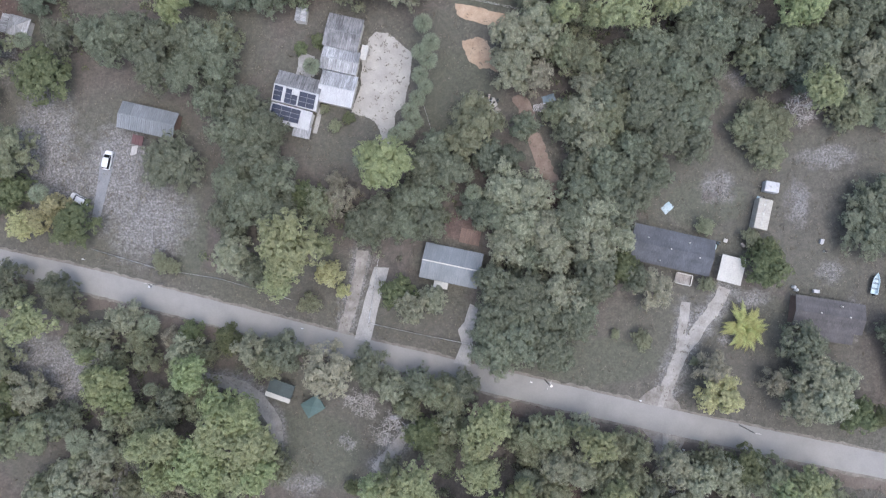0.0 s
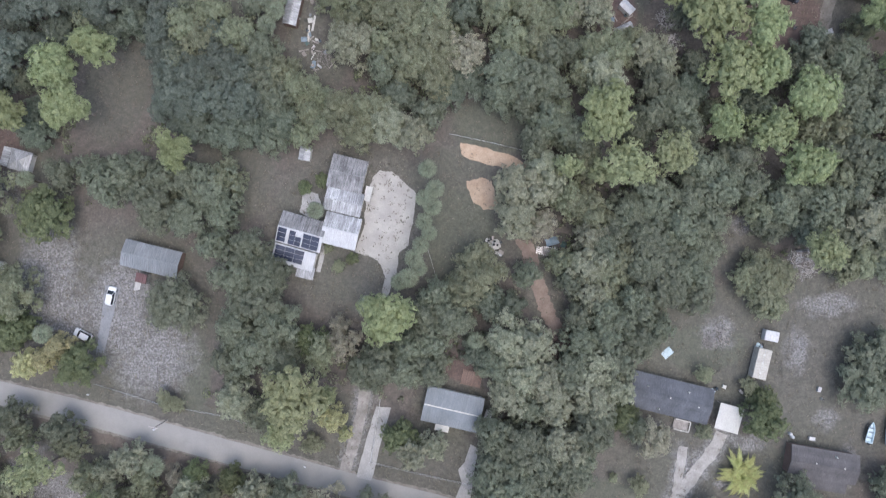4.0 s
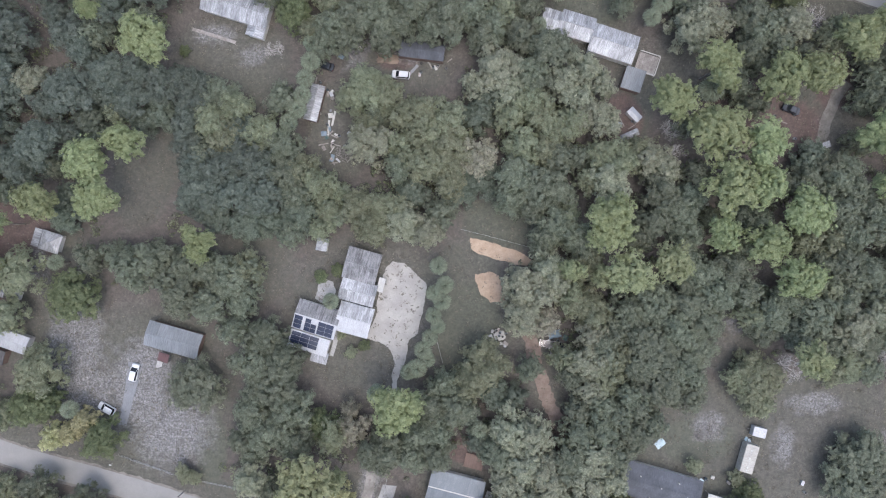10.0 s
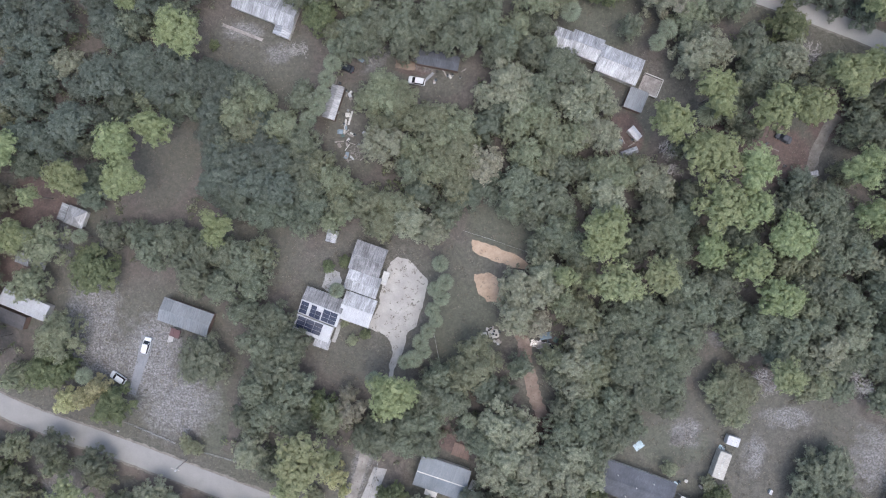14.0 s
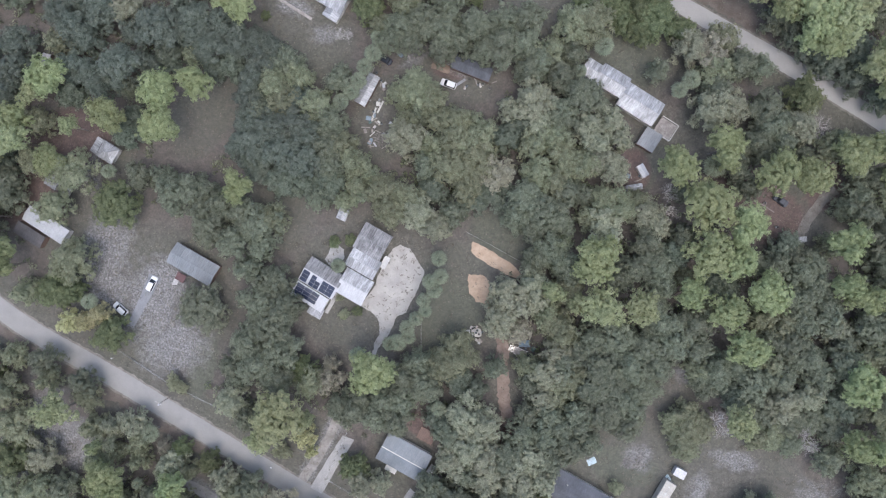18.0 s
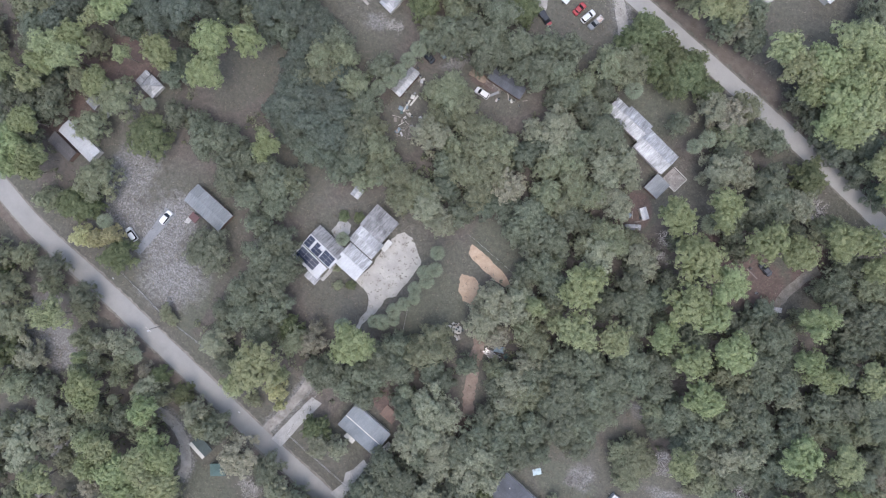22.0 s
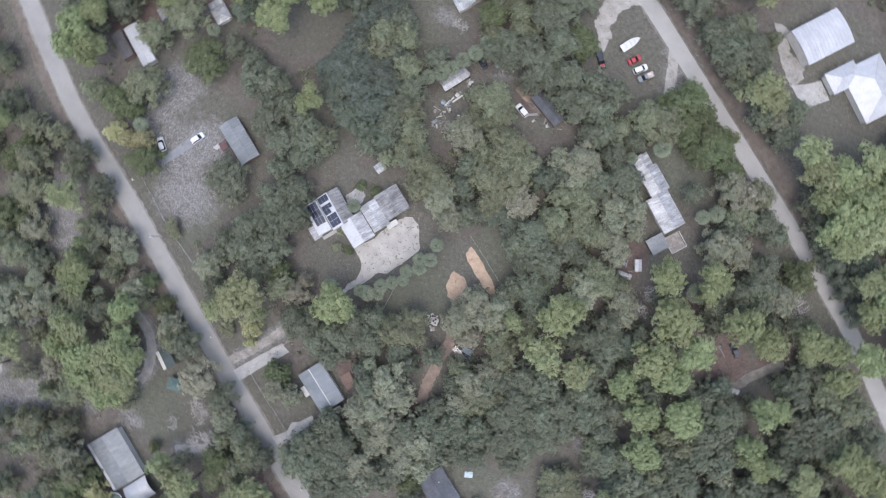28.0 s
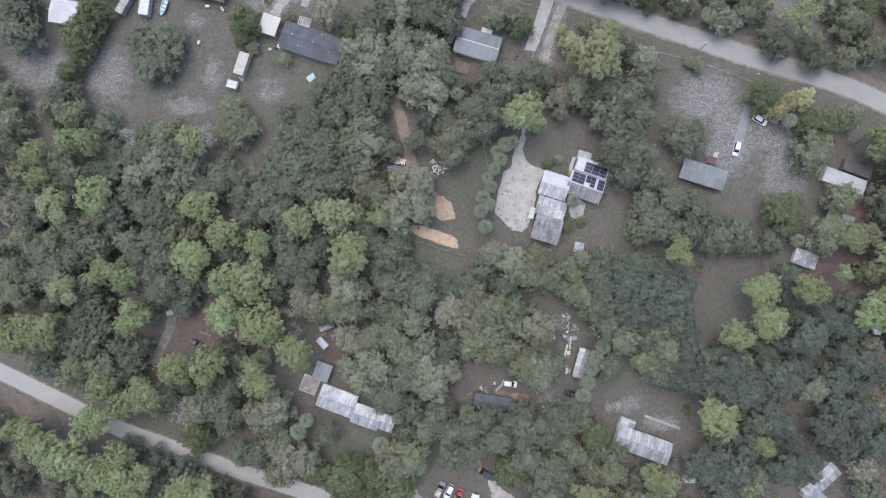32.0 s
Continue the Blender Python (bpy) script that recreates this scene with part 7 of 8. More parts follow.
deck_thing("weathered grey wooden deck with pale rails", 45.6, 42.3, -18, 4.8, 4.6, 0.7, WOOD)
deck_thing("weathered grey wooden porch deck", 52.6, -65.2, -15, 3.4, 2.2, 0.6, WOOD)
deck_thing("red-brown wooden back deck", 5.2, -53.8, -14, 4.6, 3.4, 0.5, WALL_BROWN, False)
deck_thing("long grey wooden walkway beside the house", -58.5, 49.0, -17, 11.0, 0.8, 0.3, WOOD, False)


# ---- vehicles ----
def wheels(parent, L, W, r):
    for sx in (-0.31, 0.3):
        for sy in (-1, 1):
            bm = bmesh.new()
            bmesh.ops.create_cone(bm, cap_ends=True, segments=18, radius1=r, radius2=r, depth=0.22, matrix=Matrix.Rotation(math.pi / 2, 4, "X"))
            tyre = part("wheel", bm, RUBBER, parent)
            tyre.location = (sx * L, sy * (W / 2 - 0.1), r)
            bm = bmesh.new()
            bmesh.ops.create_cone(bm, cap_ends=True, segments=14, radius1=r * 0.6, radius2=r * 0.5, depth=0.05, matrix=Matrix.Rotation(-sy * math.pi / 2, 4, "X"))
            part("rim", bm, CHROME, tyre, "metal rim").location = (0, sy * 0.12, 0)


def car(label, x, y, yaw, L, paint, style="suv", nose=None, name="car"):
    W = 1.85
    c = thing(name, x, y, 0, yaw, label, "car" if style != "pickup" else "pickup truck", "parked vehicles")
    h = L / 2
    part("body", loft_bm([(0.3, -h + 0.06, h - 0.1, W / 2 - 0.08, 0.3), (0.55, -h, h, W / 2, 0.38), (0.85, -h + 0.03, h - 0.05, W / 2, 0.4), (0.98, -h + 0.1, h - 0.25, W / 2 - 0.06, 0.42)]), paint, c)
    if style == "pickup":
        part("cab_glass", loft_bm([(0.96, -0.55, h - 1.25, W / 2 - 0.08, 0.2), (1.55, -0.4, h - 1.95, W / 2 - 0.2, 0.2)]), GLASS_DARK, c)
        part("roof", loft_bm([(1.54, -0.38, h - 1.95, W / 2 - 0.2, 0.2), (1.62, -0.3, h - 2.05, W / 2 - 0.3, 0.2)]), paint, c)
        part("bed_floor", box_bm(h - 0.75, W - 0.4, 0.04, -h + 0.1 + (h - 0.75) / 2, 0, 0.985), BLACK_PAINT if paint is not GREY_PAINT else RUST, c)
        for sy in (-1, 1):
            part("bed_side", box_bm(h - 0.6, 0.12, 0.2, -h + 0.05 + (h - 0.6) / 2, sy * (W / 2 - 0.1), 0.97, 0.02), paint, c)
        part("tailgate", box_bm(0.1, W - 0.3, 0.2, -h + 0.1, 0, 0.97, 0.02), paint, c)
    else:
        back = -h + (0.2 if style == "suv" else 0.75)
        top = 1.68 if style == "suv" else 1.42
        part("side_glass", loft_bm([(0.96, back, h - 1.0, W / 2 - 0.08, 0.25), (top - 0.04, back + 0.25, h - 1.85, W / 2 - 0.24, 0.25)]), GLASS_DARK, c)
        part("roof", loft_bm([(top - 0.05, back + 0.2, h - 1.8, W / 2 - 0.21, 0.25), (top + 0.03, back + 0.35, h - 1.95, W / 2 - 0.32, 0.25)]), paint, c)
        for sy in (-1, 1):
            part("roof_pillar", bar_bm((h - 1.02, sy * (W / 2 - 0.12), 0.97), (h - 1.83, sy * (W / 2 - 0.25), top), 0.045), paint, c)
    if nose is not None:
        part("hood", loft_bm([(0.97, h - 1.2, h - 0.3, W / 2 - 0.12, 0.3), (1.01, h - 1.15, h - 0.4, W / 2 - 0.2, 0.3)]), nose, c)
    for sy in (-1, 1):
        part("headlight", box_bm(0.12, 0.32, 0.14, h - 0.12, sy * (W / 2 - 0.32), 0.66, 0.03), CHROME, c, "clear headlight")
        part("taillight", box_bm(0.08, 0.2, 0.2, -h + 0.06, sy * (W / 2 - 0.22), 0.68, 0.02), RED_PAINT, c, "red taillight")
        part("side_mirror", box_bm(0.12, 0.18, 0.12, h - 1.25, sy * (W / 2 + 0.04), 0.98, 0.02), paint, c)
    wheels(c, L, W, 0.34)


car("white hatchback parked on a concrete drive", -77.8, -32.9, 77, 4.5, WHITE_PAINT)
car("white car parked on pale sandy ground", -84.6, -41.8, 152, 4.4, WHITE_PAINT)
car("white sport utility car parked in a yard", -13.1, 39.6, 174, 4.4, WHITE_PAINT)
car("dark blue car parked under trees", -31.3, 41.8, 163, 4.3, BLACK_PAINT, "sedan")
car("black car parked in a wooded clearing", 79.9, 31.7, 157, 4.3, BLACK_PAINT, "sedan")
car("black pickup truck with a red hood", -6.8, 66.0, -31, 5.3, BLACK_PAINT, "pickup", RED_PAINT, "pickup_truck")
car("red car parked on dry grass", 0.4, 72.6, 70, 4.0, RED_PAINT, "sedan")
car("white car with dark windows on dry grass", 3.5, 71.8, 66, 4.4, WHITE_PAINT)
car("grey pickup truck with a rusty bed", 6.2, 71.2, 247, 4.9, GREY_PAINT, "pickup", None, "pickup_truck")
car("white pickup truck parked on grass", -48.2, 82.0, 50, 4.6, WHITE_PAINT, "pickup", None, "pickup_truck")


def boat(label, x, y, yaw, L, W, hull, inside):
    b = thing("boat", x, y, 0.45, yaw, label, "boat", "boats on the ground")
    n = 12

    def outline(w, l, z):
        ring = []
        for i in range(n + 1):
            s = i / n
            ring.append((-l / 2 + l * s, w / 2 * (1 - max(0, (s - 0.45) / 0.55) ** 2.2), z))
        return ring + [(px, -py, pz) for px, py, pz in ring[-2:0:-1]] + [(-l / 2, -w / 2, z)]

    bm = bmesh.new()
    rows = [outline(W * 0.55, L * 0.86, 0.0), outline(W, L, 0.75), outline(W * 0.84, L * 0.94, 0.76), outline(W * 0.72, L * 0.84, 0.35)]
    rings = [[bm.verts.new(p) for p in r] for r in rows]
    k = len(rings[0])
    for lo, hi in zip(rings, rings[1:]):
        for i in range(k):
            bm.faces.new((lo[i], lo[(i + 1) % k], hi[(i + 1) % k], hi[i]))
    bm.faces.new(rings[0][::-1])
    bm.faces.new(rings[-1])
    part("hull", bm, hull, b)
    for s in (-0.25, 0.0, 0.2):
        part("seat", box_bm(0.4, W * 0.72, 0.1, s * L, 0, 0.5, 0.03), inside, b)
    if L > 5.5:
        part("console", box_bm(0.6, 0.7, 0.7, 0.05 * L, 0, 0.4, 0.08), WHITE_PAINT, b)
    part("outboard_motor", box_bm(0.35, 0.4, 0.8, -L / 2 - 0.18, 0, 0.2, 0.08), BLACK_PAINT, b)
    for s in (-0.25, 0.25):
        part("cradle", box_bm(0.15, W * 0.7, 0.45, s * L, 0, -0.45), WOOD, b)


boat("white open motorboat on a cradle", -3.7, 75.2, 76, 6.3, 2.3, WHITE_PAINT, SILVER_PAINT)
boat("pale blue rowing boat lying in a yard", 95.2, -67.7, 75, 4.9, 1.7, PALE_BLUE, BLUE_SHEET)


def camper(label, x, y, yaw, L, W, H, material, name="camper_trailer"):
    c = thing(name, x, y, 0, yaw, label, "trailer", "trailers")
    part("body", loft_bm([(0.5, -L / 2, L / 2, W / 2, 0.15), (H - 0.12, -L / 2, L / 2, W / 2, 0.15), (H, -L / 2 + 0.1, L / 2 - 0.1, W / 2 - 0.1, 0.15)]), material, c)
    for s in (-0.3, 0.02, 0.3):
        part("roof_vent", box_bm(0.45, 0.45, 0.12, s * L, 0.1, H, 0.04), OFF_WHITE, c)
    part("roof_seam", box_bm(L - 0.5, 0.06, 0.02, 0, 0, H + 0.002), TIN, c)
    part("hitch", bar_bm((L / 2, 0, 0.5), (L / 2 + 0.9, 0, 0.45), 0.05), RUST, c)
    for s in (-0.12, 0.12):
        for sy in (-1, 1):
            bm = bmesh.new()
            bmesh.ops.create_cone(bm, cap_ends=True, segments=16, radius1=0.34, radius2=0.34, depth=0.2, matrix=Matrix.Rotation(math.pi / 2, 4, "X"))
            part("wheel", bm, RUBBER, c).location = (s * L, sy * (W / 2 - 0.12), 0.34)


camper("long pale camper trailer parked in a yard", 70.4, -51.4, 75, 6.9, 3.1, 2.9, TAN_SHEET)
camper("small white box trailer", 73.1, -45.3, 167, 3.2, 2.4, 2.1, WHITE_METAL, "box_trailer")
camper("grey camper trailer under a tree", 106.4, -68.2, -116, 7.0, 2.4, 2.6, TIN)
camper("white box trailer beside a boat", 100.3, -67.9, 85, 6.1, 3.0, 2.5, WHITE_METAL, "box_trailer")
camper("long white bus-shaped motorhome", -50.8, 73.4, 68, 8.5, 2.6, 2.9, WHITE_METAL, "motorhome")


# ---- paving ----
slab("gravel_drive", ((-16.5, -6.7), (-14.8, -5.2), (-12.0, -5.7), (-9.7, -7.8), (-8.0, -9.4), (-6.6, -10.8), (-6.7, -13.6), (-7.3, -16.9), (-8.1, -20.4), (-9.2, -23.3), (-10.9, -25.4), (-11.4, -29.0), (-13.2, -32.2), (-13.5, -37.6), (-15.2, -37.6), (-14.7, -32.2), (-14.6, -28.5), (-15.9, -26.4), (-17.9, -25.2), (-20.9, -24.1), (-18.6, -17.1), (-18.1, -11.4)), GRAVEL, 0.05, "pale gravel parking yard with patchy edges", "driveway", 0.5)
for sx, sy, sw, sl, turn in ((-15.9, -8.8, 0.17, 0.37, 112), (-16.3, -7.5, 0.23, 0.27, 42), (-14.0, -8.6, 0.23, 0.33, 115), (-16.1, -9.1, 0.24, 0.34, 133), (-13.6, -6.6, 0.22, 0.36, 54), (-15.0, -8.4, 0.19, 0.40, 158), (-13.5, -8.5, 0.18, 0.42, 80), (-13.0, -8.4, 0.14, 0.24, 39), (-9.5, -8.2, 0.21, 0.28, 91), (-10.3, -8.1, 0.20, 0.36, 162), (-9.9, -8.9, 0.23, 0.48, 120), (-10.6, -8.8, 0.25, 0.45, 102), (-7.5, -11.6, 0.23, 0.36, 51), (-8.9, -13.1, 0.25, 0.22, 144), (-8.2, -11.5, 0.16, 0.41, 157), (-9.0, -12.5, 0.13, 0.40, 59), (-8.5, -16.4, 0.19, 0.48, 55), (-10.8, -15.4, 0.13, 0.25, 73), (-9.3, -14.1, 0.13, 0.44, 56), (-8.3, -16.2, 0.17, 0.33, 93), (-10.1, -17.6, 0.20, 0.37, 169), (-10.4, -17.2, 0.22, 0.26, 54), (-9.3, -17.4, 0.20, 0.20, 74), (-10.3, -16.3, 0.20, 0.37, 10), (-15.7, -25.8, 0.21, 0.30, 127), (-15.5, -25.0, 0.13, 0.39, 173), (-16.4, -25.8, 0.20, 0.29, 65), (-16.3, -25.6, 0.20, 0.28, 67), (-8.4, -9.8, 0.20, 0.40, 55), (-9.3, -11.1, 0.16, 0.25, 78), (-8.5, -9.9, 0.17, 0.29, 150), (-8.9, -11.2, 0.15, 0.29, 117)):
    ca, sa = math.cos(radians(turn)), math.sin(radians(turn))
    slab("leaf_stain", [(sx + ca * sl * u - sa * sw * v, sy + sa * sl * u + ca * sw * v) for u, v in ((-1, -0.3), (-0.4, -0.9), (0.3, -0.6), (1, -0.4), (0.8, 0.5), (0.1, 1), (-0.7, 0.6))], LEAF_STAIN, 0.058, "ragged patch of brown leaf litter on gravel", "leaf litter", 0.55, 0.05)
slab("clay_strip", ((3.9, 0.5), (9.6, -0.6), (16.1, -2.9), (20.5, -5.5), (16.6, -6.1), (10.8, -4.9), (4.1, -2.3)), CLAY, 0.1, "long bed of raked orange clay sand", "sand bed", 0.35)
slab("clay_pit", ((5.0, -8.0), (8.1, -7.6), (10.9, -8.5), (11.5, -12.2), (13.7, -16.3), (9.1, -15.0), (6.5, -13.1), (5.8, -10.7)), CLAY, 0.1, "small bed of raked orange clay sand", "sand bed", 0.8)
band("clay_track", ((17.6, -21.5), (18.6, -24.5), (19.9, -29), (20.8, -33), (22, -38), (25.6, -43.6)), 3.0, BROWN_DIRT, 0.04, "brown clay track through the trees", "track", 1.5)
slab("concrete_drive_west", ((-79.6, -30.4), (-76.0, -30.9), (-78.9, -41.5), (-80.2, -46.3), (-82.0, -45.9), (-80.6, -38.0)), OLD_CONCRETE, 0.06, "weathered grey concrete driveway", "driveway", 0.1)
slab("concrete_drive_south", ((-18.4, -77.0), (-22.0, -76.1), (-20.2, -70.0), (-17.0, -59.8), (-13.5, -60.2), (-16.0, -68.0)), CONCRETE, 0.08, "pale concrete driveway to the road", "driveway", 0.12)
slab("concrete_drive_cottage", ((0.3, -82.3), (4.2, -83.2), (5.0, -77.0), (6.4, -70.0), (4.6, -69.0), (3.2, -73.0), (1.6, -74.8), (2.4, -78.0)), CONCRETE, 0.08, "pale concrete driveway with a turning pad", "driveway", 0.12)
slab("concrete_apron", ((8.6, -84.2), (12.1, -85.0), (12.2, -80.8), (9.4, -80.6)), CONCRETE, 0.08, "short concrete apron beside the road", "driveway", 0.25)
band("dirt_drive", ((-24.8, -75.4), (-22.8, -69.5), (-21.2, -65), (-20.2, -60.5), (-19.4, -56)), 2.6, DIRT, 0.035, "sandy dirt driveway", "track", 0.37)
band("lot_track", ((87.6, 18.4), (87.5, 25.9), (88.3, 30.1), (90.2, 34.2), (93.3, 38.4)), 2.6, VERGE, 0.03, "worn dirt track across a cleared lot", "track", 0.60)
band("sandy_track_east", ((45.7, -95.4), (47.2, -91.5), (49.2, -87), (51.4, -81), (54.6, -77.6), (57.9, -75), (60.2, -71.5), (62, -67.4)), 2.8, SAND_TRACK, 0.035, "pale sandy track to the carport", "track", 0.60)
band("sandy_spur", ((51.4, -81), (52.4, -76), (53.2, -70.4)), 1.8, SAND_TRACK, 0.03, "pale sandy footpath to the porch", "track", 0.51)
band("sandy_track_south", ((46.6, -96.5), (47.6, -101), (46.8, -106), (44.2, -113), (41, -122)), 2.6, SAND_TRACK, 0.035, "pale sandy track into the woods", "track", 0.55)
band("sandy_loop", ((-62, -84), (-56.3, -84.6), (-51.7, -83.6), (-46.6, -85.8), (-42.5, -90), (-40.3, -94), (-40.4, -98.5)), 2.9, SAND_TRACK, 0.035, "pale sandy loop track", "track", 0.46)
band("sandy_path", ((-8.2, -95.6), (-11, -98.5), (-14.5, -101.8), (-18.1, -105.8)), 2.6, SAND_TRACK, 0.03, "pale sandy path", "track", 0.60)
band("sandy_path_woods", ((-77.7, -119.0), (-75.8, -125.8), (-72.7, -130.2), (-68.4, -134.4)), 2.2, SAND_TRACK, 0.03, "pale sandy path through the woods", "track", 0.4)
band("sandy_path_woods", ((-75.9, -101.3), (-77.3, -106.8), (-77.7, -111.1)), 2.0, SAND_TRACK, 0.03, "pale sandy path through the woods", "track", 0.4)
band("sandy_path_woods", ((-63.3, -110.3), (-61.4, -112.7), (-60.3, -115.6)), 1.6, SAND_TRACK, 0.03, "pale sandy path through the woods", "track", 0.4)
band("sandy_path_west", ((-75, -100.5), (-75.6, -104), (-76.2, -110)), 1.8, SAND_TRACK, 0.03, "pale sandy path", "track", 0.46)
slab("gravel_loop_north", ((-17.8, 76.7), (-17.5, 82.0), (-17.2, 84.8), (-18.6, 87.5), (-11.6, 86.7), (-9.1, 85.8), (-10.9, 84.3), (-11.8, 81.7), (-11.8, 78.7), (-10.5, 75.2), (-8.9, 71.1), (-8.0, 68.2), (-10.2, 68.0), (-13.0, 72.1), (-16.0, 74.1)), SAND_TRACK, 0.045, "pale sandy parking entrance beside the road", "driveway", 1.2)
band("gravel_exit_north", ((6.0, 83.2), (9.5, 79.6), (12.8, 75.6), (15.4, 69.6)), 2.8, SAND_TRACK, 0.04, "pale sandy track beside parked vehicles", "track", 0.46)
band("sandy_track_north", ((-27, 94.4), (-21, 99.5), (-15.5, 105.5), (-12.6, 112), (-10.6, 121)), 4.5, SAND_TRACK, 0.03, "pale sandy track to a white house", "track", 0.60)
slab("sand_apron_barn", ((21.5, 108.5), (27.5, 109.6), (30.5, 104.8), (36.5, 104.6), (39.6, 102.2), (38.4, 97.6), (34.5, 99.8), (29.0, 102.5)), SAND_TRACK, 0.05, "pale sandy apron beside a barn", "driveway", 0.8)
slab("concrete_drive_north", ((38.2, 98.2), (45.2, 95.8), (47.4, 99.2), (49.0, 102.6), (43.4, 105.0), (41.2, 101.4)), CONCRETE, 0.08, "pale concrete driveway and walk", "driveway", 0.1)
slab("sandy_mouth_north", ((41.0, -92.2), (45.6, -89.0), (48.4, -88.6), (51.4, -95.0)), DIRT, 0.045, "fan of pale sand where a track meets the road", "track", 0.5)
slab("sandy_mouth_south", ((42.0, -98.2), (52.0, -100.8), (48.4, -105.2), (46.2, -104.6)), DIRT, 0.045, "fan of pale sand where a track meets the road", "track", 0.5)
slab("garden_path", ((-32.6, -9.4), (-29.3, -10.3), (-28.6, -12.7), (-29.5, -15.2), (-31.6, -15.9), (-33.7, -14.5)), CONCRETE, 0.05, "pale paved patio behind a house", "patio", 0.4)
slab("side_walk_house", ((-28.6, -22.4), (-27.6, -22.7), (-29.2, -28.6), (-30.2, -28.4)), CONCRETE, 0.07, "narrow concrete walk beside the house", "path", 0.05)
slab("patio_small", ((-73.0, -32.0), (-71.4, -31.6), (-71.0, -29.6), (-72.4, -29.8)), CONCRETE, 0.05, "small concrete door pad", "path", 0.05)


# ---- poles, fences, small things ----
def utility_pole(x, y, yaw, label, arm=True):
    p = thing("utility_pole", x, y, 0, yaw, label, "utility pole", "utility poles")
    part("pole", tube_bm(0.15, 0.1, -0.2, 7.4, sides=10), WOOD, p)
    if arm:
        part("crossarm", box_bm(2.2, 0.12, 0.12, 0, 0.16, 6.9, 0.01), PALE_BARK, p)
        for s in (-1, -0.35, 0.35, 1):
            part("insulator", tube_bm(0.06, 0.04, 7.03, 7.22, s, 0.16), OFF_WHITE, p)
        part("transformer", tube_bm(0.24, 0.24, 5.7, 6.6, 0.0, -0.42, 14), SILVER_PAINT, p, "grey metal transformer can")
    else:
        part("street_light", box_bm(1.4, 0.16, 0.1, 0.75, 0, 7.1, 0.03), OFF_WHITE, p, "pale street light on an arm")


utility_pole(-65.6, -62.0, -14, "wooden utility pole with a crossarm beside the road")
utility_pole(20.9, -86.8, 60, "wooden utility pole with a crossarm beside the road")
utility_pole(63.7, -98.2, -14, "wooden utility pole with a street light", False)


def mailbox(x, y, yaw):
    if "mailbox" in SHAPES:
        return copy_thing(SHAPES["mailbox"], pose(x, y, 0, 0, 0, yaw))
    b = thing("mailbox", x, y, 0, yaw, "small white roadside mailbox on a post", "mailbox", "roadside mailboxes")
    part("post", box_bm(0.1, 0.1, 1.0), WOOD, b)
    part("box", loft_bm([(1.0, -0.26, 0.26, 0.12, 0.03), (1.16, -0.26, 0.26, 0.12, 0.03), (1.26, -0.25, 0.25, 0.06, 0.03)]), WHITE_PAINT, b)
    SHAPES["mailbox"] = b


for mx, my in ((41.7, -91.9), (50.7, -103.0), (42.9, -101.0), (17.6, -87.0), (-33.6, -73.2), (-83.6, -55.6)):
    mailbox(mx, my, -14)


def fence(label, line, spacing, height, wires=3):
    f = thing("wire_fence", 0, 0, 0, 0, label, "fence", "fences")
    first = None
    for (ax, ay), (bx, by) in zip(line, line[1:]):
        n = max(1, round(math.hypot(bx - ax, by - ay) / spacing))
        for i in range(n + 1):
            if first is None:
                first = ob = part("post", tube_bm(0.06, 0.05, -0.1, height, sides=8), WOOD, f)
            else:
                ob = new("post", first.data)
                ob.parent = f
            ob.location = (ax + (bx - ax) * i / n, ay + (by - ay) * i / n, 0)
        for j in range(wires):
            part("wire", bar_bm((ax, ay, height * (j + 1) / wires - 0.08), (bx, by, height * (j + 1) / wires - 0.08), 0.018), CHROME, f)


fence("wire fence on wooden posts along the road", ((-18.2, -72.6), (-9.0, -75.0), (6.2, -78.6)), 2.6, 1.1)
fence("wire fence beside a driveway", ((-18.6, -72.6), (-17.4, -67.0), (-15.9, -58.0)), 2.6, 1.1)
fence("thin wire fence along a sandy yard", ((-82.2, -53.2), (-66.0, -58.6), (-52.5, -61.2), (-36.0, -66.6)), 4.0, 1.0)
fence("thin wire fence across the clearing", ((1.5, 2.6), (10.5, 0.4), (21.0, -2.4)), 3.5, 1.2)
fence("thin wire fence beside palms", ((-3.6, -14.6), (-4.6, -22.0), (-2.2, -31.0)), 4.0, 1.1, 2)


def pool(x, y, r):
    p = thing("round_pool", x, y, 0, 0, "round above-ground pool with a white rim", "pool", "")
    bm = bmesh.new()
    bmesh.ops.create_cone(bm, cap_ends=False, segments=28, radius1=r, radius2=r, depth=1.1, matrix=Matrix.Translation((0, 0, 0.55)))
    part("side", bm, WHITE_METAL, p)
    part("water", tube_bm(r - 0.06, r - 0.06, 0.2, 0.85, sides=28), DARK_WATER, p, "dark green water")
    v, f = [], []
    for i in range(28):
        a = 2 * math.pi * i / 28
        for rr, z in ((r - 0.12, 1.1), (r + 0.2, 1.1), (r + 0.2, 1.16), (r - 0.12, 1.16)):
            v.append((rr * math.cos(a), rr * math.sin(a), z))
        for j in range(4):
            f.append((4 * i + j, 4 * i + (j + 1) % 4, 4 * ((i + 1) % 28) + (j + 1) % 4, 4 * ((i + 1) % 28) + j))
    raw_part("rim", v, f, WHITE_METAL, p)


DARK_WATER = surface("pool_water", (0.03, 0.06, 0.045), (0.04, 0.08, 0.06), 0.8, 2.0, 0.05, 0.0, 0.02, 0.0)
pool(-20.6, -129.3, 2.2)


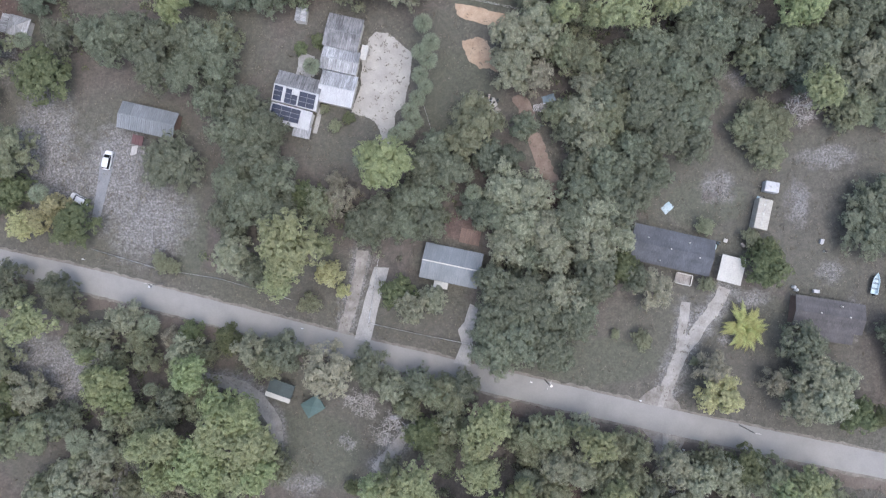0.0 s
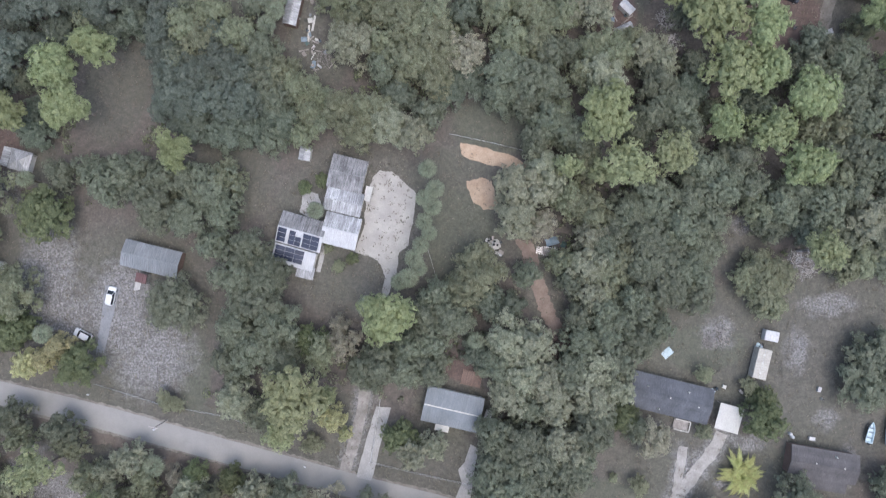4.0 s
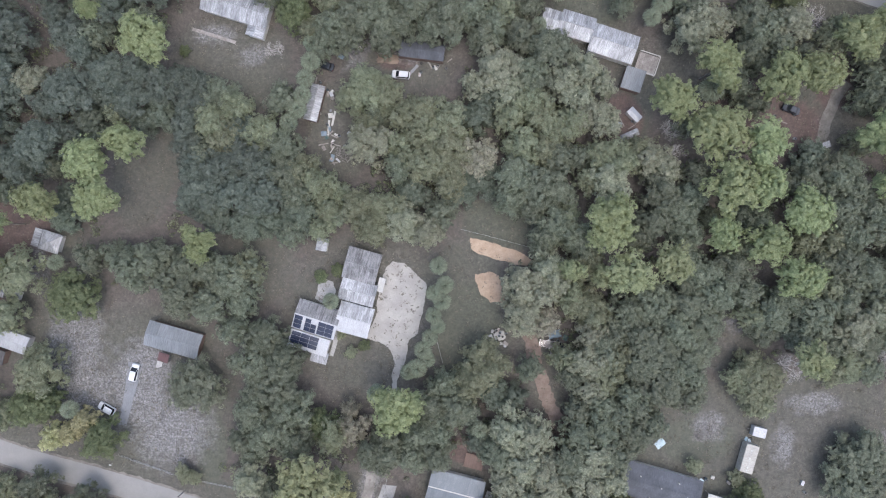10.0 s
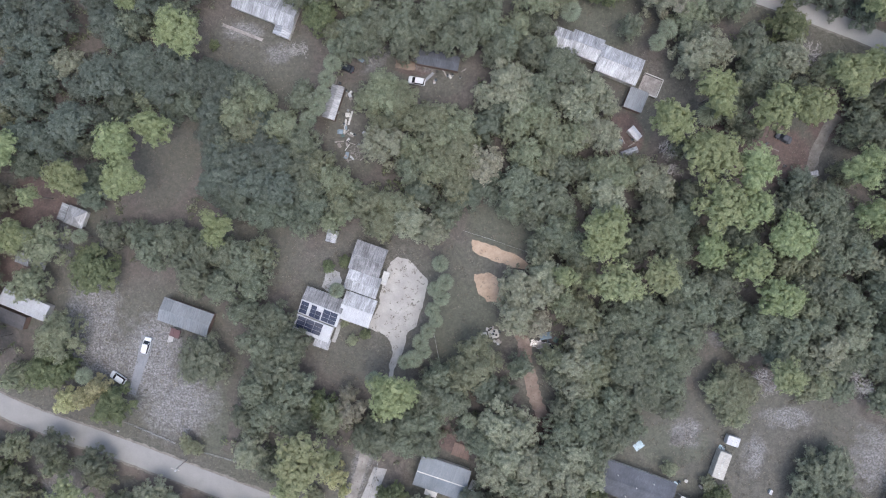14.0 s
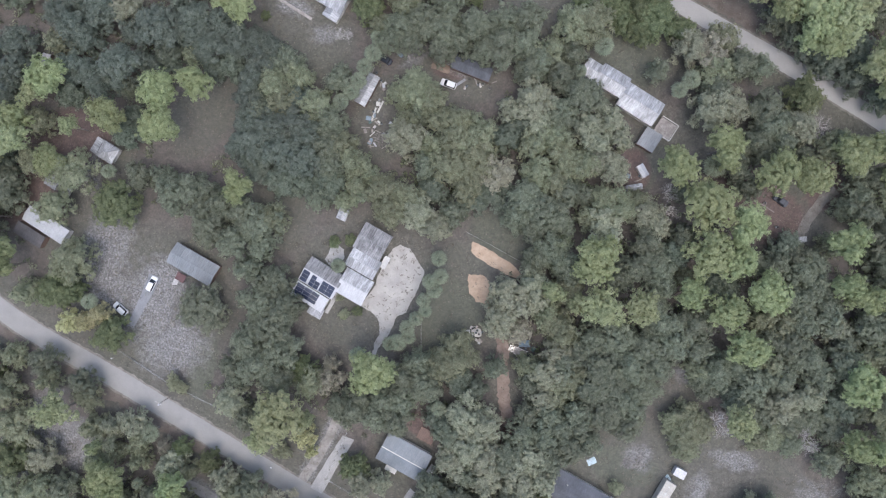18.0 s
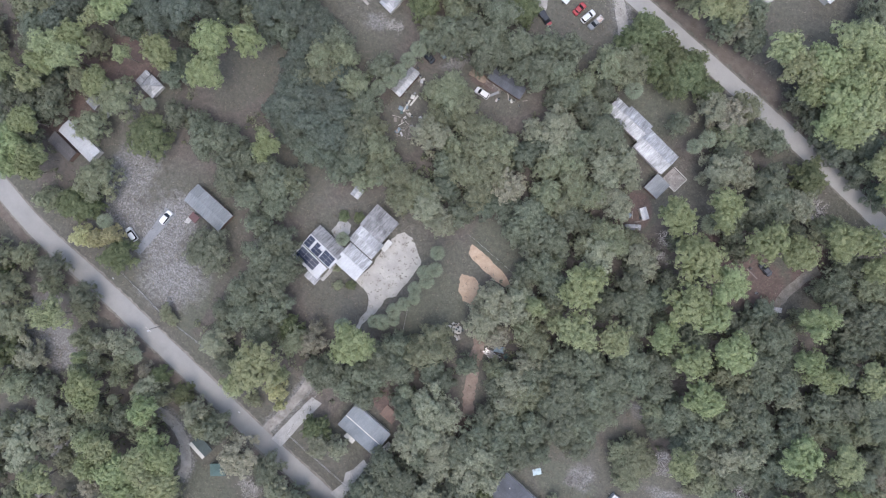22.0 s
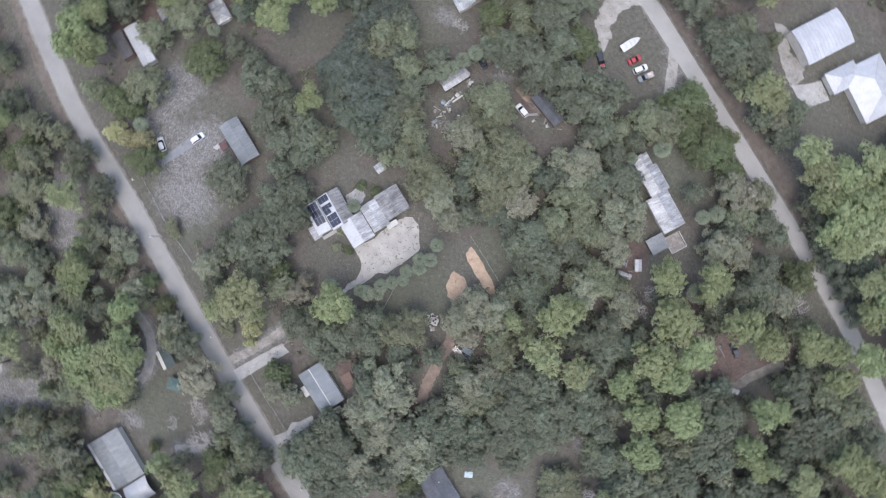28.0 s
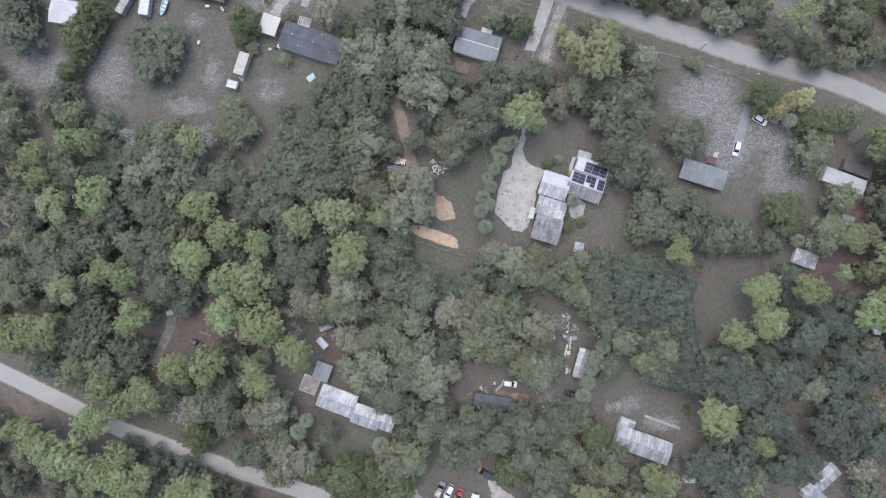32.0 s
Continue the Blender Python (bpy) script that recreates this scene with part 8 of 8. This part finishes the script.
def barrel(x, y, material, label):
    b = thing("barrel", x, y, 0, 0, label, "barrel", "yard clutter")
    part("drum", loft_bm([(0, -0.29, 0.29, 0.29, 0.289), (0.3, -0.31, 0.31, 0.31, 0.309), (0.6, -0.31, 0.31, 0.31, 0.309), (0.9, -0.29, 0.29, 0.29, 0.289)], 5), material, b)
    part("lid", tube_bm(0.27, 0.27, 0.9, 0.92, sides=16), RUBBER, b)


def crate(x, y, yaw, sx, sy, sz, material, label, name="crate"):
    c = thing(name, x, y, 0, yaw, label, "crate", "yard clutter")
    part("box", box_bm(sx, sy, sz, 0, 0, 0, 0.04), material, c)
    part("lid", box_bm(sx + 0.06, sy + 0.06, 0.06, 0, 0, sz, 0.02), material, c)


def board(x, y, yaw, L, w, material, label):
    tagged(part("board", box_bm(L, w, 0.08, 0, 0, 0, 0.01), material), label, "board", "yard clutter").matrix_basis = pose(x, y, 0.02, 0, 0, yaw)


def tyre(x, y):
    v, f = [], []
    for i in range(14):
        for j in range(7):
            a, b = 2 * math.pi * i / 14, 2 * math.pi * j / 7
            v.append(((0.26 + 0.1 * math.cos(b)) * math.cos(a), (0.26 + 0.1 * math.cos(b)) * math.sin(a), 0.1 + 0.1 * math.sin(b)))
            f.append((7 * i + j, 7 * ((i + 1) % 14) + j, 7 * ((i + 1) % 14) + (j + 1) % 7, 7 * i + (j + 1) % 7))
    tagged(raw_part("tyre", v, f, RUBBER, None, "", True), "worn black tyre lying on bare ground", "tyre", "yard clutter").location = (x, y, 0)


def sheet(x, y, yaw, sx, sy, material, label, name="tarpaulin", seed=1, rise=0.25):
    """A crumpled sheet lying over something low."""
    n = 9
    v, f = [], []
    for i in range(n):
        for j in range(n):
            u, w = i / (n - 1) - 0.5, j / (n - 1) - 0.5
            fold = rise * (1 - 2 * max(abs(u), abs(w))) * 1.2 + 0.12 * noise.noise((u * 4 + seed, w * 4, seed))
            v.append((u * sx * (1 + 0.2 * noise.noise((w * 3, seed, 0))), w * sy * (1 + 0.2 * noise.noise((u * 3, seed, 5))), max(0.02, fold)))
    for i in range(n - 1):
        for j in range(n - 1):
            f.append((i * n + j, (i + 1) * n + j, (i + 1) * n + j + 1, i * n + j + 1))
    tagged(raw_part(name, v, f, material, None, "", True), label, "tarpaulin", "yard clutter").matrix_basis = pose(x, y, 0, 0, 0, yaw)


def clutter(cx, cy, rx, ry, n, seed):
    """Odd things lying about a yard."""
    rng = random.Random(seed)
    for i in range(n):
        x, y = cx + rx * (rng.random() * 2 - 1), cy + ry * (rng.random() * 2 - 1)
        k = rng.random()
        if k < 0.2:
            barrel(x, y, rng.choice((RUST, BLUE_SHEET, OFF_WHITE)), "old drum standing in a cluttered yard")
        elif k < 0.45:
            crate(x, y, rng.random() * 180, rng.uniform(0.5, 1.3), rng.uniform(0.4, 0.8), rng.uniform(0.3, 0.8), rng.choice((WHITE_METAL, RUST, GREY_PAINT, WOOD, OFF_WHITE)), "weathered box standing in a cluttered yard")
        elif k < 0.65:
            board(x, y, rng.random() * 180, rng.uniform(1.2, 3.2), rng.uniform(0.15, 0.4), rng.choice((WOOD, OFF_WHITE, WOOD)), "loose weathered board on bare ground")
        elif k < 0.8:
            tyre(x, y)
        else:
            sheet(x, y, rng.random() * 180, rng.uniform(0.7, 1.6), rng.uniform(0.6, 1.2), rng.choice((OFF_WHITE, BLUE_SHEET, TEAL, RUST, PALE_BLUE)), "crumpled sheet over yard clutter", "tarpaulin", i)


clutter(-27.4, 22.0, 4.6, 4.2, 26, 3)
clutter(-31.4, 36.4, 2.6, 2.4, 10, 4)
clutter(-31.6, 28.2, 1.6, 3.6, 8, 5)
clutter(-25.6, 45.4, 2.6, 1.4, 6, 6)
clutter(-14.0, 45.6, 5.0, 1.4, 12, 7)
clutter(-5.0, 41.6, 4.0, 2.4, 12, 8)
clutter(10.8, -23.6, 2.2, 2.2, 16, 9)
clutter(25.6, -26.4, 3.0, 2.4, 12, 10)
clutter(40.0, 27.6, 4.0, 3.0, 10, 11)
clutter(72.0, -47.8, 1.2, 1.2, 5, 12)
clutter(1.5, -138.0, 4.0, 8.0, 14, 13)
clutter(63.5, -57.6, 3.4, 0.9, 6, 14)
clutter(-100.5, -130.0, 3.0, 3.0, 4, 15)
sheet(11.2, -23.2, 20, 2.6, 2.2, OFF_WHITE, "crumpled white tarpaulin over a scrap heap", "tarpaulin", 4, 0.7)
sheet(50.2, -48.9, 40, 2.5, 1.8, PALE_BLUE, "pale blue plastic wading pool cover on grass", "tarpaulin", 6, 0.3)
sheet(-16.3, 43.6, -5, 5.0, 2.2, ORANGE, "heap of brown pine straw under trees", "pine_straw", 8, 0.35)
for bx, by, byaw in ((-29.4, 29.2, 78), (-30.6, 27.0, 86)):
    board(bx, by, byaw, 3.6, 0.5, OFF_WHITE, "pale board lying on bare ground")
board(-10.6, 40.4, 48, 4.6, 0.7, OLD_CONCRETE, "narrow concrete footpath strip")
crate(84.2, -57.9, 70, 1.1, 0.7, 0.6, WHITE_METAL, "white chest standing in a yard", "white_chest")
barrel(84.8, -60.1, OFF_WHITE, "white drum standing in a yard")
crate(82.2, -69.0, -8, 1.3, 0.7, 0.7, WHITE_METAL, "white chest beside a house", "white_chest")
crate(-13.2, -93.9, 5, 2.2, 0.8, 0.6, TIN, "pale metal bench under a bare tree", "metal_bench")

for bx, by in ((76.2, 30.1), (72.7, 26.7), (77.3, 25.4), (81.0, 24.7)):
    barrel(bx, by, WHITE_PAINT, "white bucket standing in a cleared lot")
crate(88.2, 23.2, 20, 2.2, 1.4, 0.8, TIN, "small pale utility cart in a cleared lot", "utility_cart")
board(77.5, 29.0, -18, 4.0, 0.2, WOOD, "long weathered timber lying in a cleared lot")


def gas_tank(x, y, yaw):
    g = thing("gas_tank", x, y, 0, yaw, "white domed gas tanks beside a house", "gas tank", "")
    for s in (-0.42, 0.42):
        part("cylinder", loft_bm([(0, s - 0.36, s + 0.36, 0.36, 0.359), (0.9, s - 0.36, s + 0.36, 0.36, 0.359), (1.15, s - 0.22, s + 0.22, 0.22, 0.219), (1.22, s - 0.1, s + 0.1, 0.1, 0.099)], 5), WHITE_PAINT, g)


gas_tank(77.6, -68.2, -55)


def brush_pile(x, y, r, seed):
    """A heap of bleached cut branches."""
    rng = np.random.default_rng(seed)
    v, f = [], []
    for _ in range(90):
        a, d = rng.uniform(0, 6.28), r * math.sqrt(rng.uniform(0, 1))
        b = rng.uniform(0, 6.28)
        p = Vector((d * math.cos(a), d * math.sin(a), rng.uniform(0.03, 0.7) * (1.1 - d / r)))
        w = Vector((math.cos(b), math.sin(b), rng.uniform(-0.15, 0.25))) * rng.uniform(0.3, 1.1)
        q = p + w
        q.z = max(0.03, q.z)
        tube_along([tuple(p - w * 0.3 + Vector((0, 0, 0.05))), tuple(p), tuple(q)], [0.06, 0.05, 0.02], 4, v, f)
    tagged(raw_part("brush_pile", v, f, BRUSH), "heap of bleached grey cut branches", "brush pile", "brush piles", "stuff").location = (x, y, 0)


brush_pile(61.8, -45.5, 2.6, 1)
brush_pile(-27.0, 20.8, 2.0, 2)
brush_pile(59.6, -46.8, 1.4, 3)
brush_pile(44.5, 22.5, 1.8, 4)


def flat_trailer(x, y, yaw):
    """A small open trailer with side rails and a lowered mesh ramp."""
    t = thing("utility_trailer", x, y, 0, yaw, "rusty open utility trailer with a lowered ramp", "trailer", "trailers")
    for i in range(8):
        part("plank", box_bm(3.2, 0.2, 0.05, 0, 0, 0.6), WOOD, t).location = (0, -0.77 + 0.22 * i, 0)
    for sy in (-1, 1):
        part("rail", box_bm(3.3, 0.06, 0.06, 0, sy * 0.92, 1.0, 0.01), CHROME, t)
        for i in range(4):
            part("stake", box_bm(0.05, 0.05, 0.42, -1.5 + i, sy * 0.92, 0.58), CHROME, t)
        bm = bmesh.new()
        bmesh.ops.create_cone(bm, cap_ends=True, segments=16, radius1=0.32, radius2=0.32, depth=0.2, matrix=Matrix.Rotation(math.pi / 2, 4, "X"))
        part("wheel", bm, RUBBER, t).location = (0, sy * 1.08, 0.32)
    for i in range(7):
        part("ramp_bar", box_bm(0.06, 1.7, 0.05), CHROME, t).location = (-1.75 - 0.22 * i, 0, 0.56 - 0.075 * i)
    part("tongue", bar_bm((1.6, 0, 0.55), (2.7, 0, 0.45), 0.05), RUST, t)


flat_trailer(23.9, -25.1, -8)
crate(26.5, -25.7, -12, 2.2, 1.4, 0.9, BLACK_PAINT, "dark metal box beside a trailer")
crate(28.5, -25.9, 20, 1.2, 0.9, 0.7, OFF_WHITE, "pale chest beside a trailer")
sheet(24.5, -22.7, 15, 3.0, 1.8, BLUE_SHEET, "faded blue tarpaulin over scrap", "tarpaulin", 31, 0.6)
sheet(27.1, -23.5, 60, 1.4, 1.2, TEAL, "teal tarpaulin over scrap", "tarpaulin", 32, 0.5)
sheet(8.7, -62.8, 70, 3.2, 1.6, OFF_WHITE, "white crumpled sheeting beside a cottage", "tarpaulin", 33, 0.35)
sheet(8.3, -65.0, 30, 1.6, 1.2, OFF_WHITE, "white crumpled sheeting beside a cottage", "tarpaulin", 34, 0.3)
